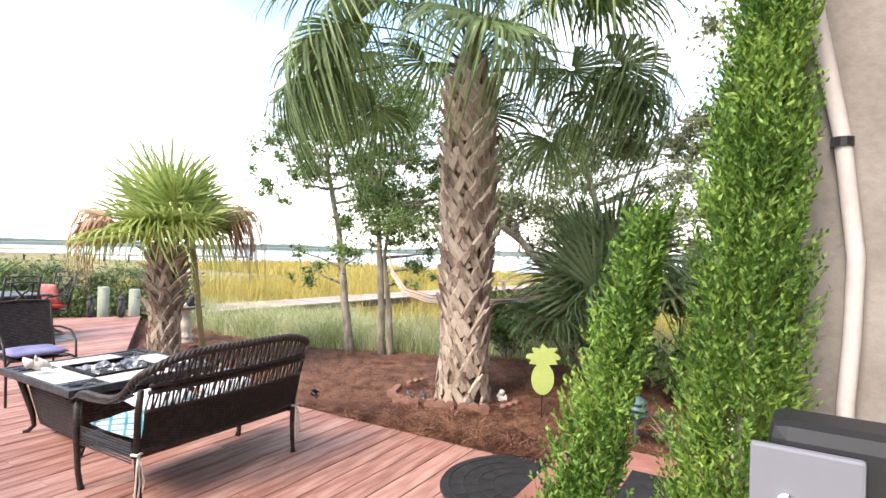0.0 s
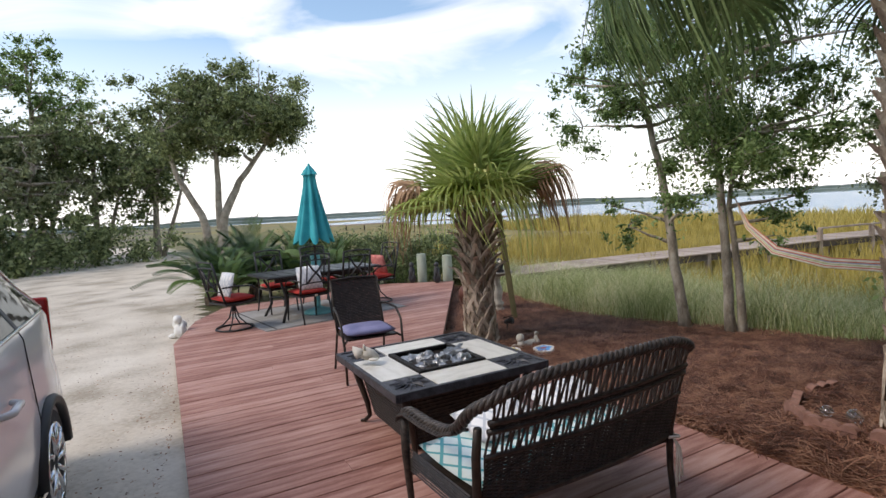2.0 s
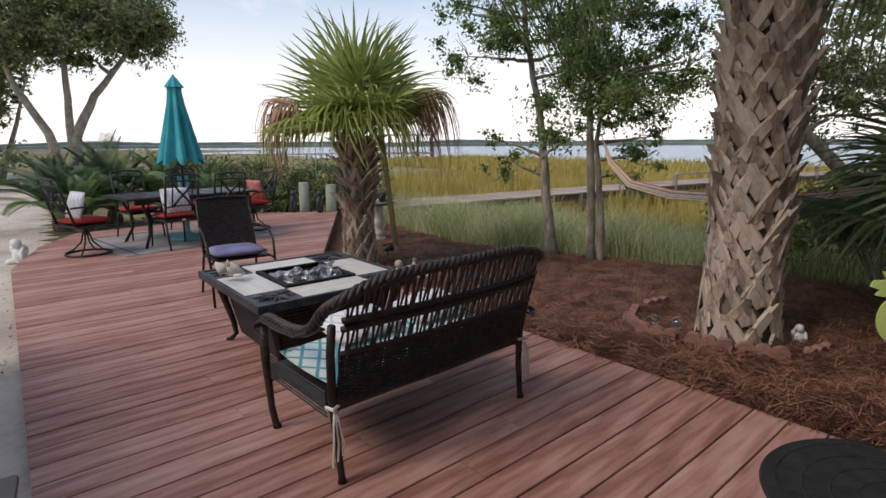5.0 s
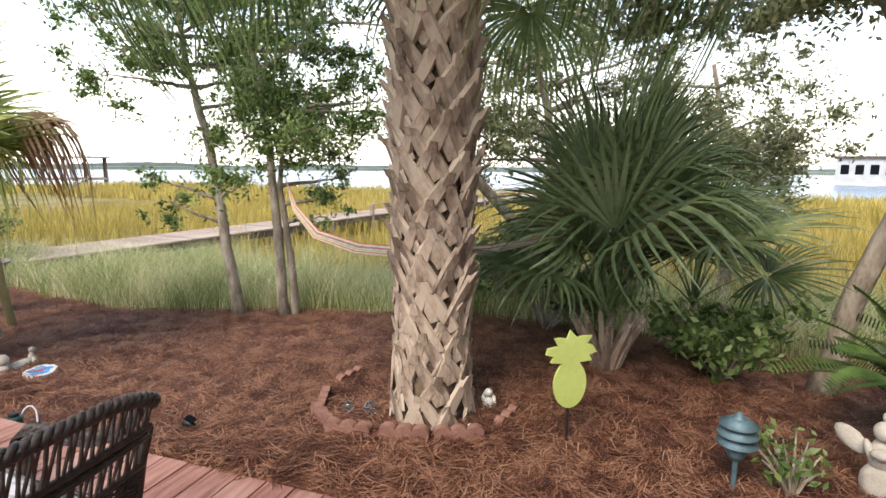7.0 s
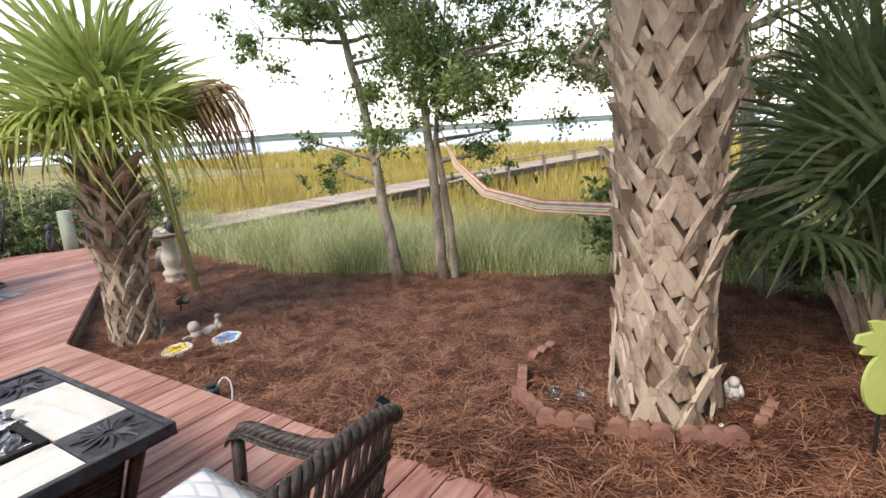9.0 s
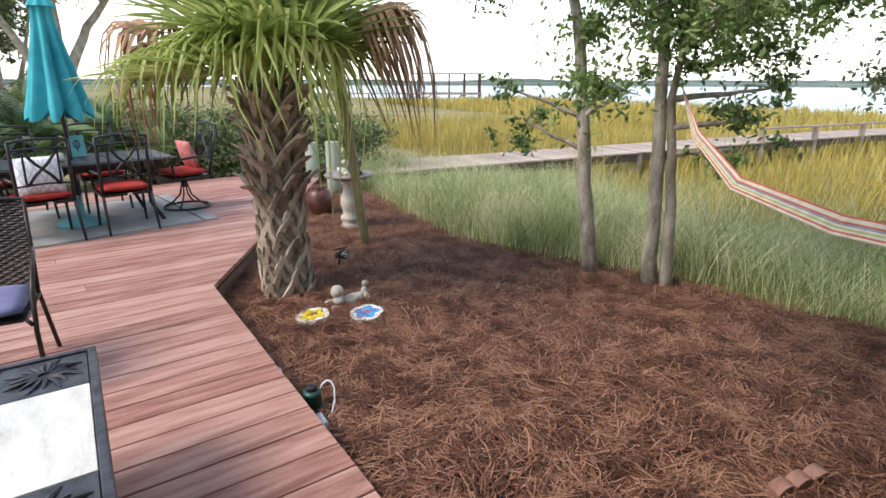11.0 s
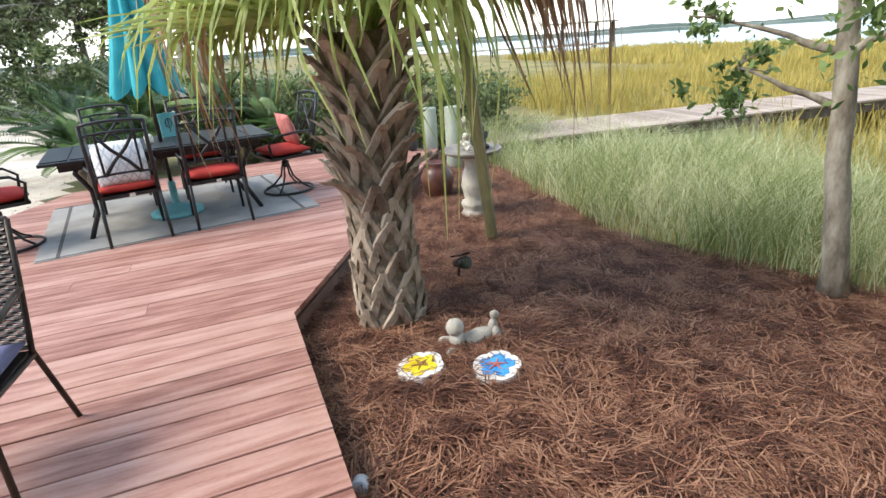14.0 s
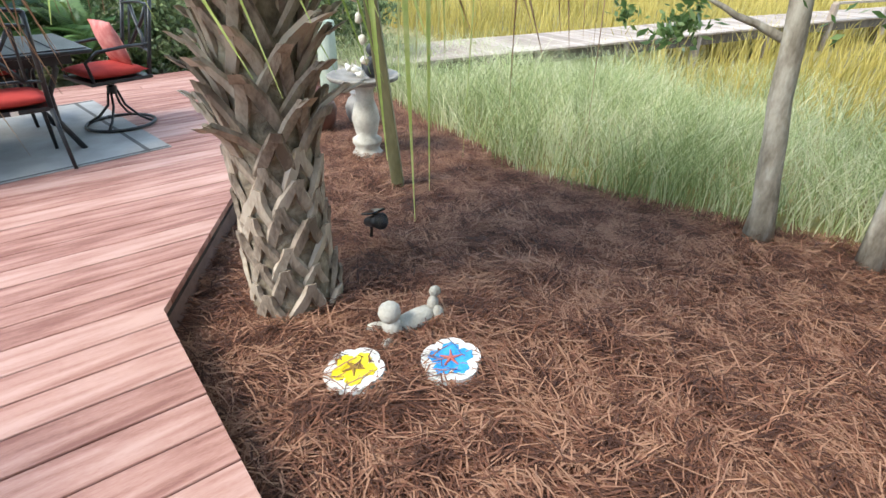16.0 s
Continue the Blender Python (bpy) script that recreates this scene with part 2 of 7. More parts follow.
def ground_z(x, y):
    u, v = -0.786 * x + 0.618 * y, 0.618 * x + 0.786 * y
    v -= 0.1 * max(8.2 - u, 0) * smooth01(6.5, 4.5, v)
    if v < 2.0:
        return -0.10 - 0.03 * noise.noise(Vector((x * 0.35, y * 0.35, 0)))
    if v < 3.0:
        return -0.16
    z = 0.02 - 0.23 * smooth01(3.8, 7.0, u) - 0.06 * smooth01(3.0, 0.5, u)
    z -= 0.05 * smooth01(5.2, 7.0, v) + 0.40 * smooth01(7.2, 11.0, v)
    z += 0.03 * noise.noise(Vector((x * 0.9, y * 0.9, 3)))
    return -0.16 + (z + 0.16) * smooth01(3.2, 3.62, v) if u < 8.3 else z


# ---- ground and water ----
def bed_edge(u):
    """How far across the pine straw reaches before the marsh grass."""
    return 7.45 - 1.2 * smooth01(6.3, 9.2, u) + 0.15 * noise.noise(Vector((u * 0.8, 0, 7)))


def build_ground():
    axis = [-2500, -900, -300, -140, -90, -60] + [-45 + 1.5 * i for i in range(17)] + [-19.2 + 0.4 * i for i in range(24)] + [-9.6 + 0.2 * i for i in range(68)] + [4.0 + 0.4 * i for i in range(26)] + [15, 17, 20, 24, 30, 38, 50, 70, 100, 150, 300, 900, 2500]
    ayis = [-2500, -900, -300, -100, -50, -25, -15, -10, -6, -3] + [-1 + 0.4 * i for i in range(10)] + [3.0 + 0.2 * i for i in range(45)] + [12.0 + 0.4 * i for i in range(34)] + [26, 28, 31, 35, 40, 46, 53, 60, 75, 100, 150, 300, 900, 2500]
    verts, faces, mats = [], [], []
    for y in ayis:
        for x in axis:
            v = 0.618 * x + 0.786 * y
            z = ground_z(x, y) - 1.6 * smooth01(34, 55, v)
            verts.append((x, y, z))
    w = len(axis)
    for j in range(len(ayis) - 1):
        for i in range(w - 1):
            x, y = (axis[i] + axis[i + 1]) / 2, (ayis[j] + ayis[j + 1]) / 2
            u, v = -0.786 * x + 0.618 * y, 0.618 * x + 0.786 * y
            drive = (1.4 if u < 11.5 else 0.55) - 0.012 * max(u - 15, 0) ** 1.6
            if v < drive and v > -7.5 - 0.1 * max(u - 12, 0) and u < 52:
                k = 0
            elif v < 3.3 and u < 13.2 and v > 0:
                k = 3
            elif 3.2 < v < bed_edge(u) and u < 13.5 and u > -1:
                k = 1
            elif v >= bed_edge(u) - 0.3 and v > 3.0:
                k = 2
            else:
                k = 4 if v > -9 else 3
            faces.append((j * w + i, j * w + i + 1, (j + 1) * w + i + 1, (j + 1) * w + i))
            mats.append(k)
    me = pydata("ground", verts, faces, M_SAND, True)
    for mt in (M_STRAW_BED, M_MARSH_SOIL, M_GROUND, M_LAWN):
        me.materials.append(mt)
    me.polygons.foreach_set("material_index", mats)
    tagged(new("ground", me), "sandy drive, pine straw bed and marsh ground", "ground", kind="structure")


build_ground()
water_bm = bmesh.new()
bmesh.ops.create_grid(water_bm, x_segments=40, y_segments=40, size=1500)
solid("water", water_bm, M_WATER, "pale blue tidal river beyond the golden marsh", "water", kind="structure", m=pose(0, 900, -1.15) @ pose(0, 0, 0, 0, 0, 0))


def far_shore(name, radius, a0, a1, height, seed):
    verts, faces = [], []
    n = 220
    for i in range(n + 1):
        a = radians(a0 + (a1 - a0) * i / n)
        x, y = -math.sin(a), math.cos(a)
        h = height * (0.75 + 0.5 * noise.noise(Vector((i * 0.09, seed, 0))) + 0.12 * noise.noise(Vector((i * 0.9, seed, 5))))
        for r, z in ((radius, -1.2), (radius + 1, h * 0.75 - 0.8), (radius + 14, h - 0.8), (radius + 80, h * 0.9 - 1)):
            verts.append((x * r, y * r, z))
    for i in range(n):
        for k in range(3):
            faces.append((i * 4 + k, (i + 1) * 4 + k, (i + 1) * 4 + k + 1, i * 4 + k + 1))
    tagged(new("backdrop", pydata(name, verts, faces, M_FARWOOD)), "low wooded shore across the water", "far shore", kind="structure")


far_shore("far_shore", 420, -75, 95, 2.6, 1.0)
far_shore("far_shore_hills", 800, -75, 95, 6.5, 9.0)

slab_bm = box(bmesh.new(), 5.6, 7.0, 0.12, None, 0.02)
SLAB = Matrix.Translation(on_deck(2.1, -2.87, -0.19)) @ pose(0, 0, 0, 0, 0, math.degrees(math.atan2(DU.y, DU.x)))
solid("pavement", slab_bm, M_CONCRETE, "worn grey concrete slab beside the deck", "pavement", kind="structure", m=SLAB)

# ---- deck ----
DECK = [(1.5, 0.94), (9.95, 0.28), (11.6, 0.5), (12.75, 0.95), (13.6, 4.4), (12.85, 5.75), (8.19, 3.48), (1.0, 4.2), (0.3, 4.27), (0.3, 2.3), (1.5, 2.2)]
BOARD_TURN = 6.0
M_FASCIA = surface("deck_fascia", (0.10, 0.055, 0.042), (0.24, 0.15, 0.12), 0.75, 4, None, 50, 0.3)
floor = thing("floor", "weathered red-stained timber deck with worn boards", "deck", kind="structure")
joist_bm = bmesh.new()
loop = [on_deck(u, v, -0.03) for u, v in DECK]
base = [joist_bm.verts.new(p - Vector((0, 0, 0.03))) for p in loop]
joist_bm.faces.new(base)
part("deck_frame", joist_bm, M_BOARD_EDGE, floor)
fb = bmesh.new()
for a, b in zip(loop, loop[1:] + loop[:1]):
    d = (b - a)
    turn = math.degrees(math.atan2(d.y, d.x))
    inward = Vector((-d.y, d.x, 0)).normalized()
    c = (a + b) / 2
    if inward.dot(on_deck(6, 2.2) - c) < 0:
        inward = -inward
    box(fb, d.length - 0.004, 0.034, 0.16, Matrix.Translation(c + inward * 0.035 + Vector((0, 0, -0.165))) @ pose(0, 0, 0, 0, 0, turn), 0.004)
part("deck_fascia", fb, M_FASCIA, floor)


def clip(poly, p, n):
    """The part of a polygon on the side of the line through p to which n points."""
    out = []
    for a, b in zip(poly, poly[1:] + poly[:1]):
        da, db = (a - p).dot(n), (b - p).dot(n)
        if da >= 0:
            out.append(a)
        if (da >= 0) != (db >= 0):
            out.append(a.lerp(b, da / (da - db)))
    return out


def deck_boards():
    rng = random.Random(4)
    along = (DN * math.cos(radians(BOARD_TURN)) + DU * math.sin(radians(BOARD_TURN))).normalized()
    across = Vector((-along.y, along.x, 0))
    if across.dot(DU) < 0:
        across = -across
    outline = [on_deck(u, v) for u, v in DECK]
    lo = min(p.dot(across) for p in outline)
    hi = max(p.dot(across) for p in outline)
    pitch, gap = 0.178, 0.008
    s = lo
    while s < hi:
        strip = clip(clip(outline, across * (s + gap / 2), across), across * (s + pitch - gap / 2), -across)
        if len(strip) >= 3:
            ends = [p.dot(along) for p in strip]
            cuts = [min(ends), max(ends)]
            if cuts[1] - cuts[0] > 1.6 and rng.random() < 0.4:
                cuts.insert(1, cuts[0] + (cuts[1] - cuts[0]) * rng.choice((0.3, 0.42, 0.5, 0.64, 0.72)))
            for c0, c1 in zip(cuts, cuts[1:]):
                piece = clip(clip(strip, along * (c0 + 0.0015), along), along * (c1 - 0.0015), -along)
                if len(piece) < 3:
                    continue
                mid = sum(piece, Vector()) / len(piece)
                lift = rng.uniform(-0.0015, 0.0015)
                frame_m = Matrix((( along.x, across.x, 0), (along.y, across.y, 0), (0, 0, 1))).to_4x4()
                inv = frame_m.inverted()
                flat = [inv @ (p - mid) for p in piece]
                n = len(flat)
                ring = lambda k, z: [(p.x, p.y * k, z) for p in flat]
                vs = ring(1, -0.036) + ring(1, -0.004) + ring(0.965, 0.0)
                fs = [tuple(range(n))[::-1], tuple(range(2 * n, 3 * n))]
                for lv in (0, n):
                    fs += [(lv + i, lv + (i + 1) % n, lv + n + (i + 1) % n, lv + n + i) for i in range(n)]
                ob = part("board", pydata("board", vs, fs, M_BOARD), None, floor)
                ob.matrix_basis = Matrix.Translation(mid + Vector((0, 0, lift))) @ frame_m
        s += pitch


# ---- house corner ----
M_STUCCO = surface("grey_stucco", (0.20, 0.175, 0.15), (0.33, 0.295, 0.26), 0.9, 4, None, 70, 0.35)
M_PIPE = surface("painted_pipe", (0.50, 0.44, 0.40), (0.66, 0.60, 0.56), 0.5, 6, None, 60, 0.05)
wall_bm = box(bmesh.new(), 6.0, 0.25, 5.4, Matrix.Translation(on_deck(-0.05, 4.42, -0.2)) @ pose(0, 0, 0, 0, 0, math.degrees(math.atan2(DN.y, DN.x))), 0.006)
solid("wall_house", wall_bm, M_STUCCO, "grey textured house wall beside the deck", "wall", kind="structure")
# assumed house mass out of view, added to keep skylight off the near deck
mass = box(bmesh.new(), 5.6, 13.0, 7.0, Matrix.Translation(on_deck(-4.6, 1.0, -0.2)) @ pose(0, 0, 0, 0, 0, math.degrees(math.atan2(DU.y, DU.x))), 0.01)
solid("wall_house_sky_block", mass, M_STUCCO, "unseen grey house block added behind the deck to cut skylight", "wall", kind="structure")


# ---- plants ----
def fan_mesh(name, material, blades=38, radius=0.85, droop=0.5, spread=250, seed=0, width=0.026, fold=0.25):
    """A fan leaf at the origin that opens along +x with its face up; the blades are joined near the hub and hang at their tips."""
    rng = random.Random(seed)
    verts, faces = [], []
    for i in range(blades):
        f = i / (blades - 1) - 0.5
        a = radians(spread) * f
        ln = radius * (1 - 0.28 * abs(2 * f) ** 2) * rng.uniform(0.9, 1.06)
        dr = droop * rng.uniform(0.6, 1.5)
        wv = a + rng.uniform(-0.03, 0.03)
        base = len(verts)
        steps = 6
        for k in range(steps + 1):
            s = k / steps
            r = 0.04 + ln * s
            bend = dr * max(s - 0.35, 0) ** 2 * 1.7
            wd = width * (0.35 + 2.4 * s if s < 0.35 else 1.2 * (1 - (s - 0.35) / 0.65) ** 0.75 + 0.05)
            c = Vector((math.cos(wv), math.sin(wv), 0)) * (r * (1 - 0.35 * bend)) + Vector((0, 0, fold * abs(2 * f) ** 1.5 * r * 0.6 - bend * ln * 0.85))
            t = Vector((-math.sin(wv), math.cos(wv), 0))
            lift = wd * 0.45
            verts += [tuple(c - t * wd * 0.5), tuple(c + Vector((0, 0, lift * (1 if i % 2 else -0.4)))), tuple(c + t * wd * 0.5)]
        for k in range(steps):
            b = base + 3 * k
            faces += [(b, b + 1, b + 4, b + 3), (b + 1, b + 2, b + 5, b + 4)]
    return pydata(name, verts, faces, material)


def frond(parent, hub, azimuth, lift, length, leaf, rng, stalk_mat, tip_drop=0.3, roll=0, scale=1.0):
    """A stalk that leaves the hub and a fan leaf on its end."""
    d = Vector((math.cos(azimuth), math.sin(azimuth), 0))
    up = Vector((0, 0, 1))
    pts = []
    for i in range(6):
        s = i / 5
        pts.append(hub + d * (length * s * math.cos(lift)) + up * (length * (math.sin(lift) * s - tip_drop * s * s)))
    bm = bmesh.new()
    tube(bm, pts, [0.022 * scale, 0.017 * scale, 0.014 * scale, 0.012 * scale, 0.011 * scale, 0.010 * scale], 5, flat=0.6)
    ob = part("frond", bm, stalk_mat, parent)
    tang = (pts[-1] - pts[-2]).normalized()
    side = up.cross(tang).normalized() if abs(tang.z) < 0.98 else Vector((-d.y, d.x, 0))
    nrm = tang.cross(side)
    m = Matrix((( tang.x, side.x, nrm.x), (tang.y, side.y, nrm.y), (tang.z, side.z, nrm.z))).to_4x4()
    part("leaf", leaf, None, ob, m=Matrix.Translation(pts[-1]) @ m @ pose(0, 0, 0, roll, 0, 0) @ Matrix.Scale(scale, 4))
    return ob


def boot_mesh(name, w, h, out, seed, wide=1.0):
    """A cut leaf base: two straps that run up from below and meet in a stub that stands off the trunk. The trunk is at -x."""
    rng = random.Random(seed)
    bm = bmesh.new()
    top = Vector((out, rng.uniform(-0.01, 0.01), h))
    for sgn in (-1, 1):
        foot = Vector((-0.012, sgn * w, -h * 0.15))
        mid = Vector((out * 0.40, sgn * w * 0.42, h * 0.50))
        prev = None
        for p, wd, th in ((foot, 0.050 * wide, 0.012), (mid, 0.058 * wide, 0.022), (top, 0.040 * wide, 0.022)):
            d = Vector((0, -sgn * w, h)).normalized()
            t = Vector((0, d.z, -d.y)) * wd * 0.5
            n = Vector((1, 0, 0)) * th
            ring = [bm.verts.new(p - t), bm.verts.new(p + t), bm.verts.new(p + t * 0.75 + n), bm.verts.new(p - t * 0.75 + n)]
            if prev:
                for k in range(4):
                    bm.faces.new((prev[k], prev[(k + 1) % 4], ring[(k + 1) % 4], ring[k]))
            else:
                bm.faces.new(ring[::-1])
            prev = ring
        bm.faces.new(prev)
    stub = h * rng.uniform(0.03, 0.2)
    e = top + Vector((out * rng.uniform(0.25, 0.8), rng.uniform(-0.012, 0.012), stub))
    prev = None
    for p, wd, th in ((top + Vector((-0.01, 0, -0.03)), 0.075, 0.030), (e, 0.048, 0.014)):
        ring = [bm.verts.new(p + Vector((0, -wd / 2, 0))), bm.verts.new(p + Vector((0, wd / 2, 0))), bm.verts.new(p + Vector((th, wd / 2.6, 0.004))), bm.verts.new(p + Vector((th, -wd / 2.6, 0.004)))]
        if prev:
            for k in range(4):
                bm.faces.new((prev[k], prev[(k + 1) % 4], ring[(k + 1) % 4], ring[k]))
        prev = ring
    bm.faces.new(prev)
    bmesh.ops.recalc_face_normals(bm, faces=bm.faces)
    return mesh_from(bm, name, M_BOOT)


def big_palm():
    base = Vector((0.12, 6.17, -0.02))
    palm = thing("palm_tree", "tall cabbage palm with woven leaf bases on its trunk", "palm tree", m=Matrix.Translation(base))
    rad = lambda z: 0.265 - 0.055 * smooth01(0.0, 0.7, z) - 0.02 * smooth01(2.4, 3.0, z)
    bm = lathe(bmesh.new(), [(rad(z) - 0.01, z) for z in (i * 0.15 for i in range(25))], 20)
    part("trunk", bm, M_TRUNK, palm, smooth=True)
    rng = random.Random(11)
    boots = [boot_mesh("boot", 0.13, 0.22, o * 0.85, i, 1.4) for i, o in enumerate((0.045, 0.06, 0.075, 0.05, 0.06, 0.07))]
    n, turn = 210, 137.5
    for i in range(n):
        z = 0.03 + (3.35 - 0.03) * i / n
        a = radians(turn * i) + rng.uniform(-0.1, 0.1)
        r = rad(z) - 0.012
        k = rng.uniform(0.9, 1.18)
        part("boot", rng.choice(boots), None, palm,
             m=Matrix.Translation((r * math.cos(a), r * math.sin(a), z - 0.08)) @ pose(0, 0, 0, rng.uniform(-7, 7), -9 * (1 - smooth01(0.5, 0.9, z)), math.degrees(a)) @ Matrix.Diagonal((k * (1 + 0.4 * smooth01(1.0, 2.0, z)), 1.02 * k, k, 1)))
    leaves = [fan_mesh("leaf", M_FROND, 40, 0.98, dr, 250, s, 0.03) for s, dr in enumerate((0.9, 1.2, 1.5, 0.7, 1.9))]
    hub = Vector((0, 0, 3.55))
    for i in range(30):
        k = i / 29
        a = radians(137.5 * i + 20)
        lift = radians(80 - 66 * k + rng.uniform(-7, 7))
        frond(palm, hub + Vector((0, 0, 0.2 - 0.3 * k)), a, lift, rng.uniform(1.35, 1.75), rng.choice(leaves), rng, M_FROND, 0.20 + 0.22 * k, rng.uniform(-25, 25), 1.05)
    for az, lf, ln in ((185, 14, 1.6), (165, 20, 1.7), (205, 22, 1.5), (-5, 14, 1.6), (15, 18, 1.5), (-80, 34, 0.8)):
        frond(palm, hub - Vector((0, 0, 0.12)), radians(az), radians(lf), ln, leaves[4], rng, M_FROND, 0.34, rng.uniform(-15, 15), 1.0)
    return palm


def small_palm():
    base = Vector((-4.0, 8.34, -0.24))
    palm = thing("palm_tree", "young cabbage palm with yellowing and dead brown fronds", "palm tree", m=Matrix.Translation(base))
    rad = lambda z: 0.225 - 0.035 * smooth01(0, 0.3, z) - 0.012 * smooth01(0.3, 0.9, z)
    part("trunk", lathe(bmesh.new(), [(rad(z), z) for z in (i * 0.1 for i in range(19))], 18), surface("old_palm_trunk", (0.13, 0.10, 0.07), (0.36, 0.30, 0.22), 0.95, 14, (0.24, 0.19, 0.13), 70, 0.9), palm, smooth=True)
    rng = random.Random(5)
    low = [boot_mesh("boot", 0.085, 0.15, o, 20 + i) for i, o in enumerate((0.012, 0.018, 0.022))]
    high = [boot_mesh("boot", 0.075, 0.20, o, 30 + i) for i, o in enumerate((0.10, 0.13, 0.16, 0.08))]
    for i in range(112):
        z = 0.02 + 1.76 * i / 112
        a = radians(137.5 * i) + rng.uniform(-0.15, 0.15)
        up = z > 0.82
        r = rad(z) - (0.015 if up else 0.010)
        part("boot", rng.choice(high if up else low), None, palm,
             m=Matrix.Translation((r * math.cos(a), r * math.sin(a), z - 0.05)) @ pose(0, 0, 0, rng.uniform(-10, 10), rng.uniform(-6, 10) if up else 0, math.degrees(a)) @ Matrix.Scale(rng.uniform(0.85, 1.15), 4))
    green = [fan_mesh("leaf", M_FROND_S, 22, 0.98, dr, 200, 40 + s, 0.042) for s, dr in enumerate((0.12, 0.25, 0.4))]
    yellow = [fan_mesh("leaf", M_FROND_Y, 20, 0.92, dr, 190, 50 + s, 0.042) for s, dr in enumerate((0.8, 1.2, 1.7))]
    dead = [fan_mesh("leaf", M_FROND_DRY, 24, 0.70, dr, 200, 60 + s, 0.036) for s, dr in enumerate((1.9, 2.4))]
    hub = Vector((0.05, 0.03, 1.77))
    for i in range(18):
        k = i / 17
        a = radians(137.5 * i + 70)
        lift = radians(86 - 60 * k + rng.uniform(-6, 6))
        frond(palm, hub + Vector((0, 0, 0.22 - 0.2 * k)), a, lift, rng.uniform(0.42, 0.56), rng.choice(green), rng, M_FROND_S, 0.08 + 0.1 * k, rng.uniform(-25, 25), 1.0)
    for az, lf, ln in ((-55, 46, 0.36), (-20, 44, 0.42), (-90, 50, 0.34), (200, 28, 0.75), (225, 26, 0.72), (250, 44, 0.42), (180, 34, 0.7), (60, 40, 0.5), (120, 34, 0.6), (-70, 62, 0.32), (-115, 44, 0.38), (-40, 66, 0.34)):
        frond(palm, hub, radians(az), radians(lf), ln, rng.choice(yellow), rng, M_FROND_Y, 0.22, rng.uniform(-20, 20), 0.9)
    for az, lf, ln in ((36, 50, 1.05), (22, 44, 1.1), (50, 46, 1.0), (212, 40, 1.05), (196, 34, 1.0)):
        frond(palm, hub, radians(az), radians(lf), ln, rng.choice(dead), rng, M_FROND_DRY, 0.26, rng.uniform(-15, 15), 0.95)
    return palm


def palmetto(base, count, size, seed):
    base = Vector(base)
    plant = thing("palmetto", "dark green trunkless palmetto with wide fan leaves", "palm bush", m=Matrix.Translation(base))
    rng = random.Random(seed)
    leaves = [fan_mesh("leaf", M_FROND_DK, 32, 0.85, dr, 235, 80 + s, 0.036) for s, dr in enumerate((0.12, 0.25, 0.5, 0.9))]
    for i in range(14):
        a = radians(137.5 * i)
        c, d = math.cos(a), math.sin(a)
        part("leaf_stub", tube(bmesh.new(), [(0.05 * c, 0.05 * d, 0), (0.16 * c, 0.16 * d, 0.26), (0.30 * c, 0.30 * d, 0.50)], [0.05, 0.035, 0.02], 5), M_BOOT, plant, "cut pale leaf stub")
    for i in range(count):
        s = i / (count - 1)
        a = radians(137.5 * i)
        lift = radians(85 - 34 * s + rng.uniform(-6, 6))
        frond(plant, Vector((0, 0, 0.50)), a, lift, size * rng.uniform(0.85, 1.5) * (1 - 0.1 * s), rng.choice(leaves[:2] if s < 0.5 else leaves[1:]), rng, M_FROND_DK, 0.10 + 0.22 * s, rng.uniform(-30, 30), size)
    return plant


def leaf_cloud(name, centres, count, size, material, seed, squash=0.8, length=1.9):
    """Many small leaves set about the given (centre, radius) clumps."""
    rng = np.random.default_rng(seed)
    cs = np.array([c for c, r in centres])
    rs = np.array([r for c, r in centres])
    pick = rng.choice(len(cs), count, p=rs ** 2 / (rs ** 2).sum())
    d = rng.normal(size=(count, 3))
    d /= np.linalg.norm(d, axis=1)[:, None]
    p = cs[pick] + d * (rs[pick] * np.minimum(np.abs(rng.normal(0, 0.62, count)), 1.25))[:, None] * np.array([1, 1, squash])
    a = rng.normal(size=(count, 3))
    a /= np.linalg.norm(a, axis=1)[:, None]
    b = np.cross(a, rng.normal(size=(count, 3)))
    b /= np.linalg.norm(b, axis=1)[:, None]
    s = size * rng.uniform(0.6, 1.35, count)[:, None]
    v = np.stack([p - a * s * length / 2, p + b * s * 0.42, p + a * s * length / 2, p - b * s * 0.42], 1).reshape(-1, 3)
    me = bpy.data.meshes.new(name)
    me.vertices.add(len(v))
    me.vertices.foreach_set("co", v.ravel())
    me.loops.add(count * 4)
    me.loops.foreach_set("vertex_index", np.arange(count * 4))
    me.polygons.add(count)
    me.polygons.foreach_set("loop_start", np.arange(count) * 4)
    me.materials.append(material)
    me.update()
    me.validate()
    return me


def limb(bm, p, q, r0, r1, rng, wob=0.06, n=6):
    p, q = Vector(p), Vector(q)
    ln = (q - p).length
    pts = [p.lerp(q, i / n) + Vector((rng.uniform(-1, 1), rng.uniform(-1, 1), 0)) * (wob * ln * math.sin(math.pi * i / n)) for i in range(n + 1)]
    tube(bm, pts, [r0 + (r1 - r0) * i / n for i in range(n + 1)], 8)
    return pts


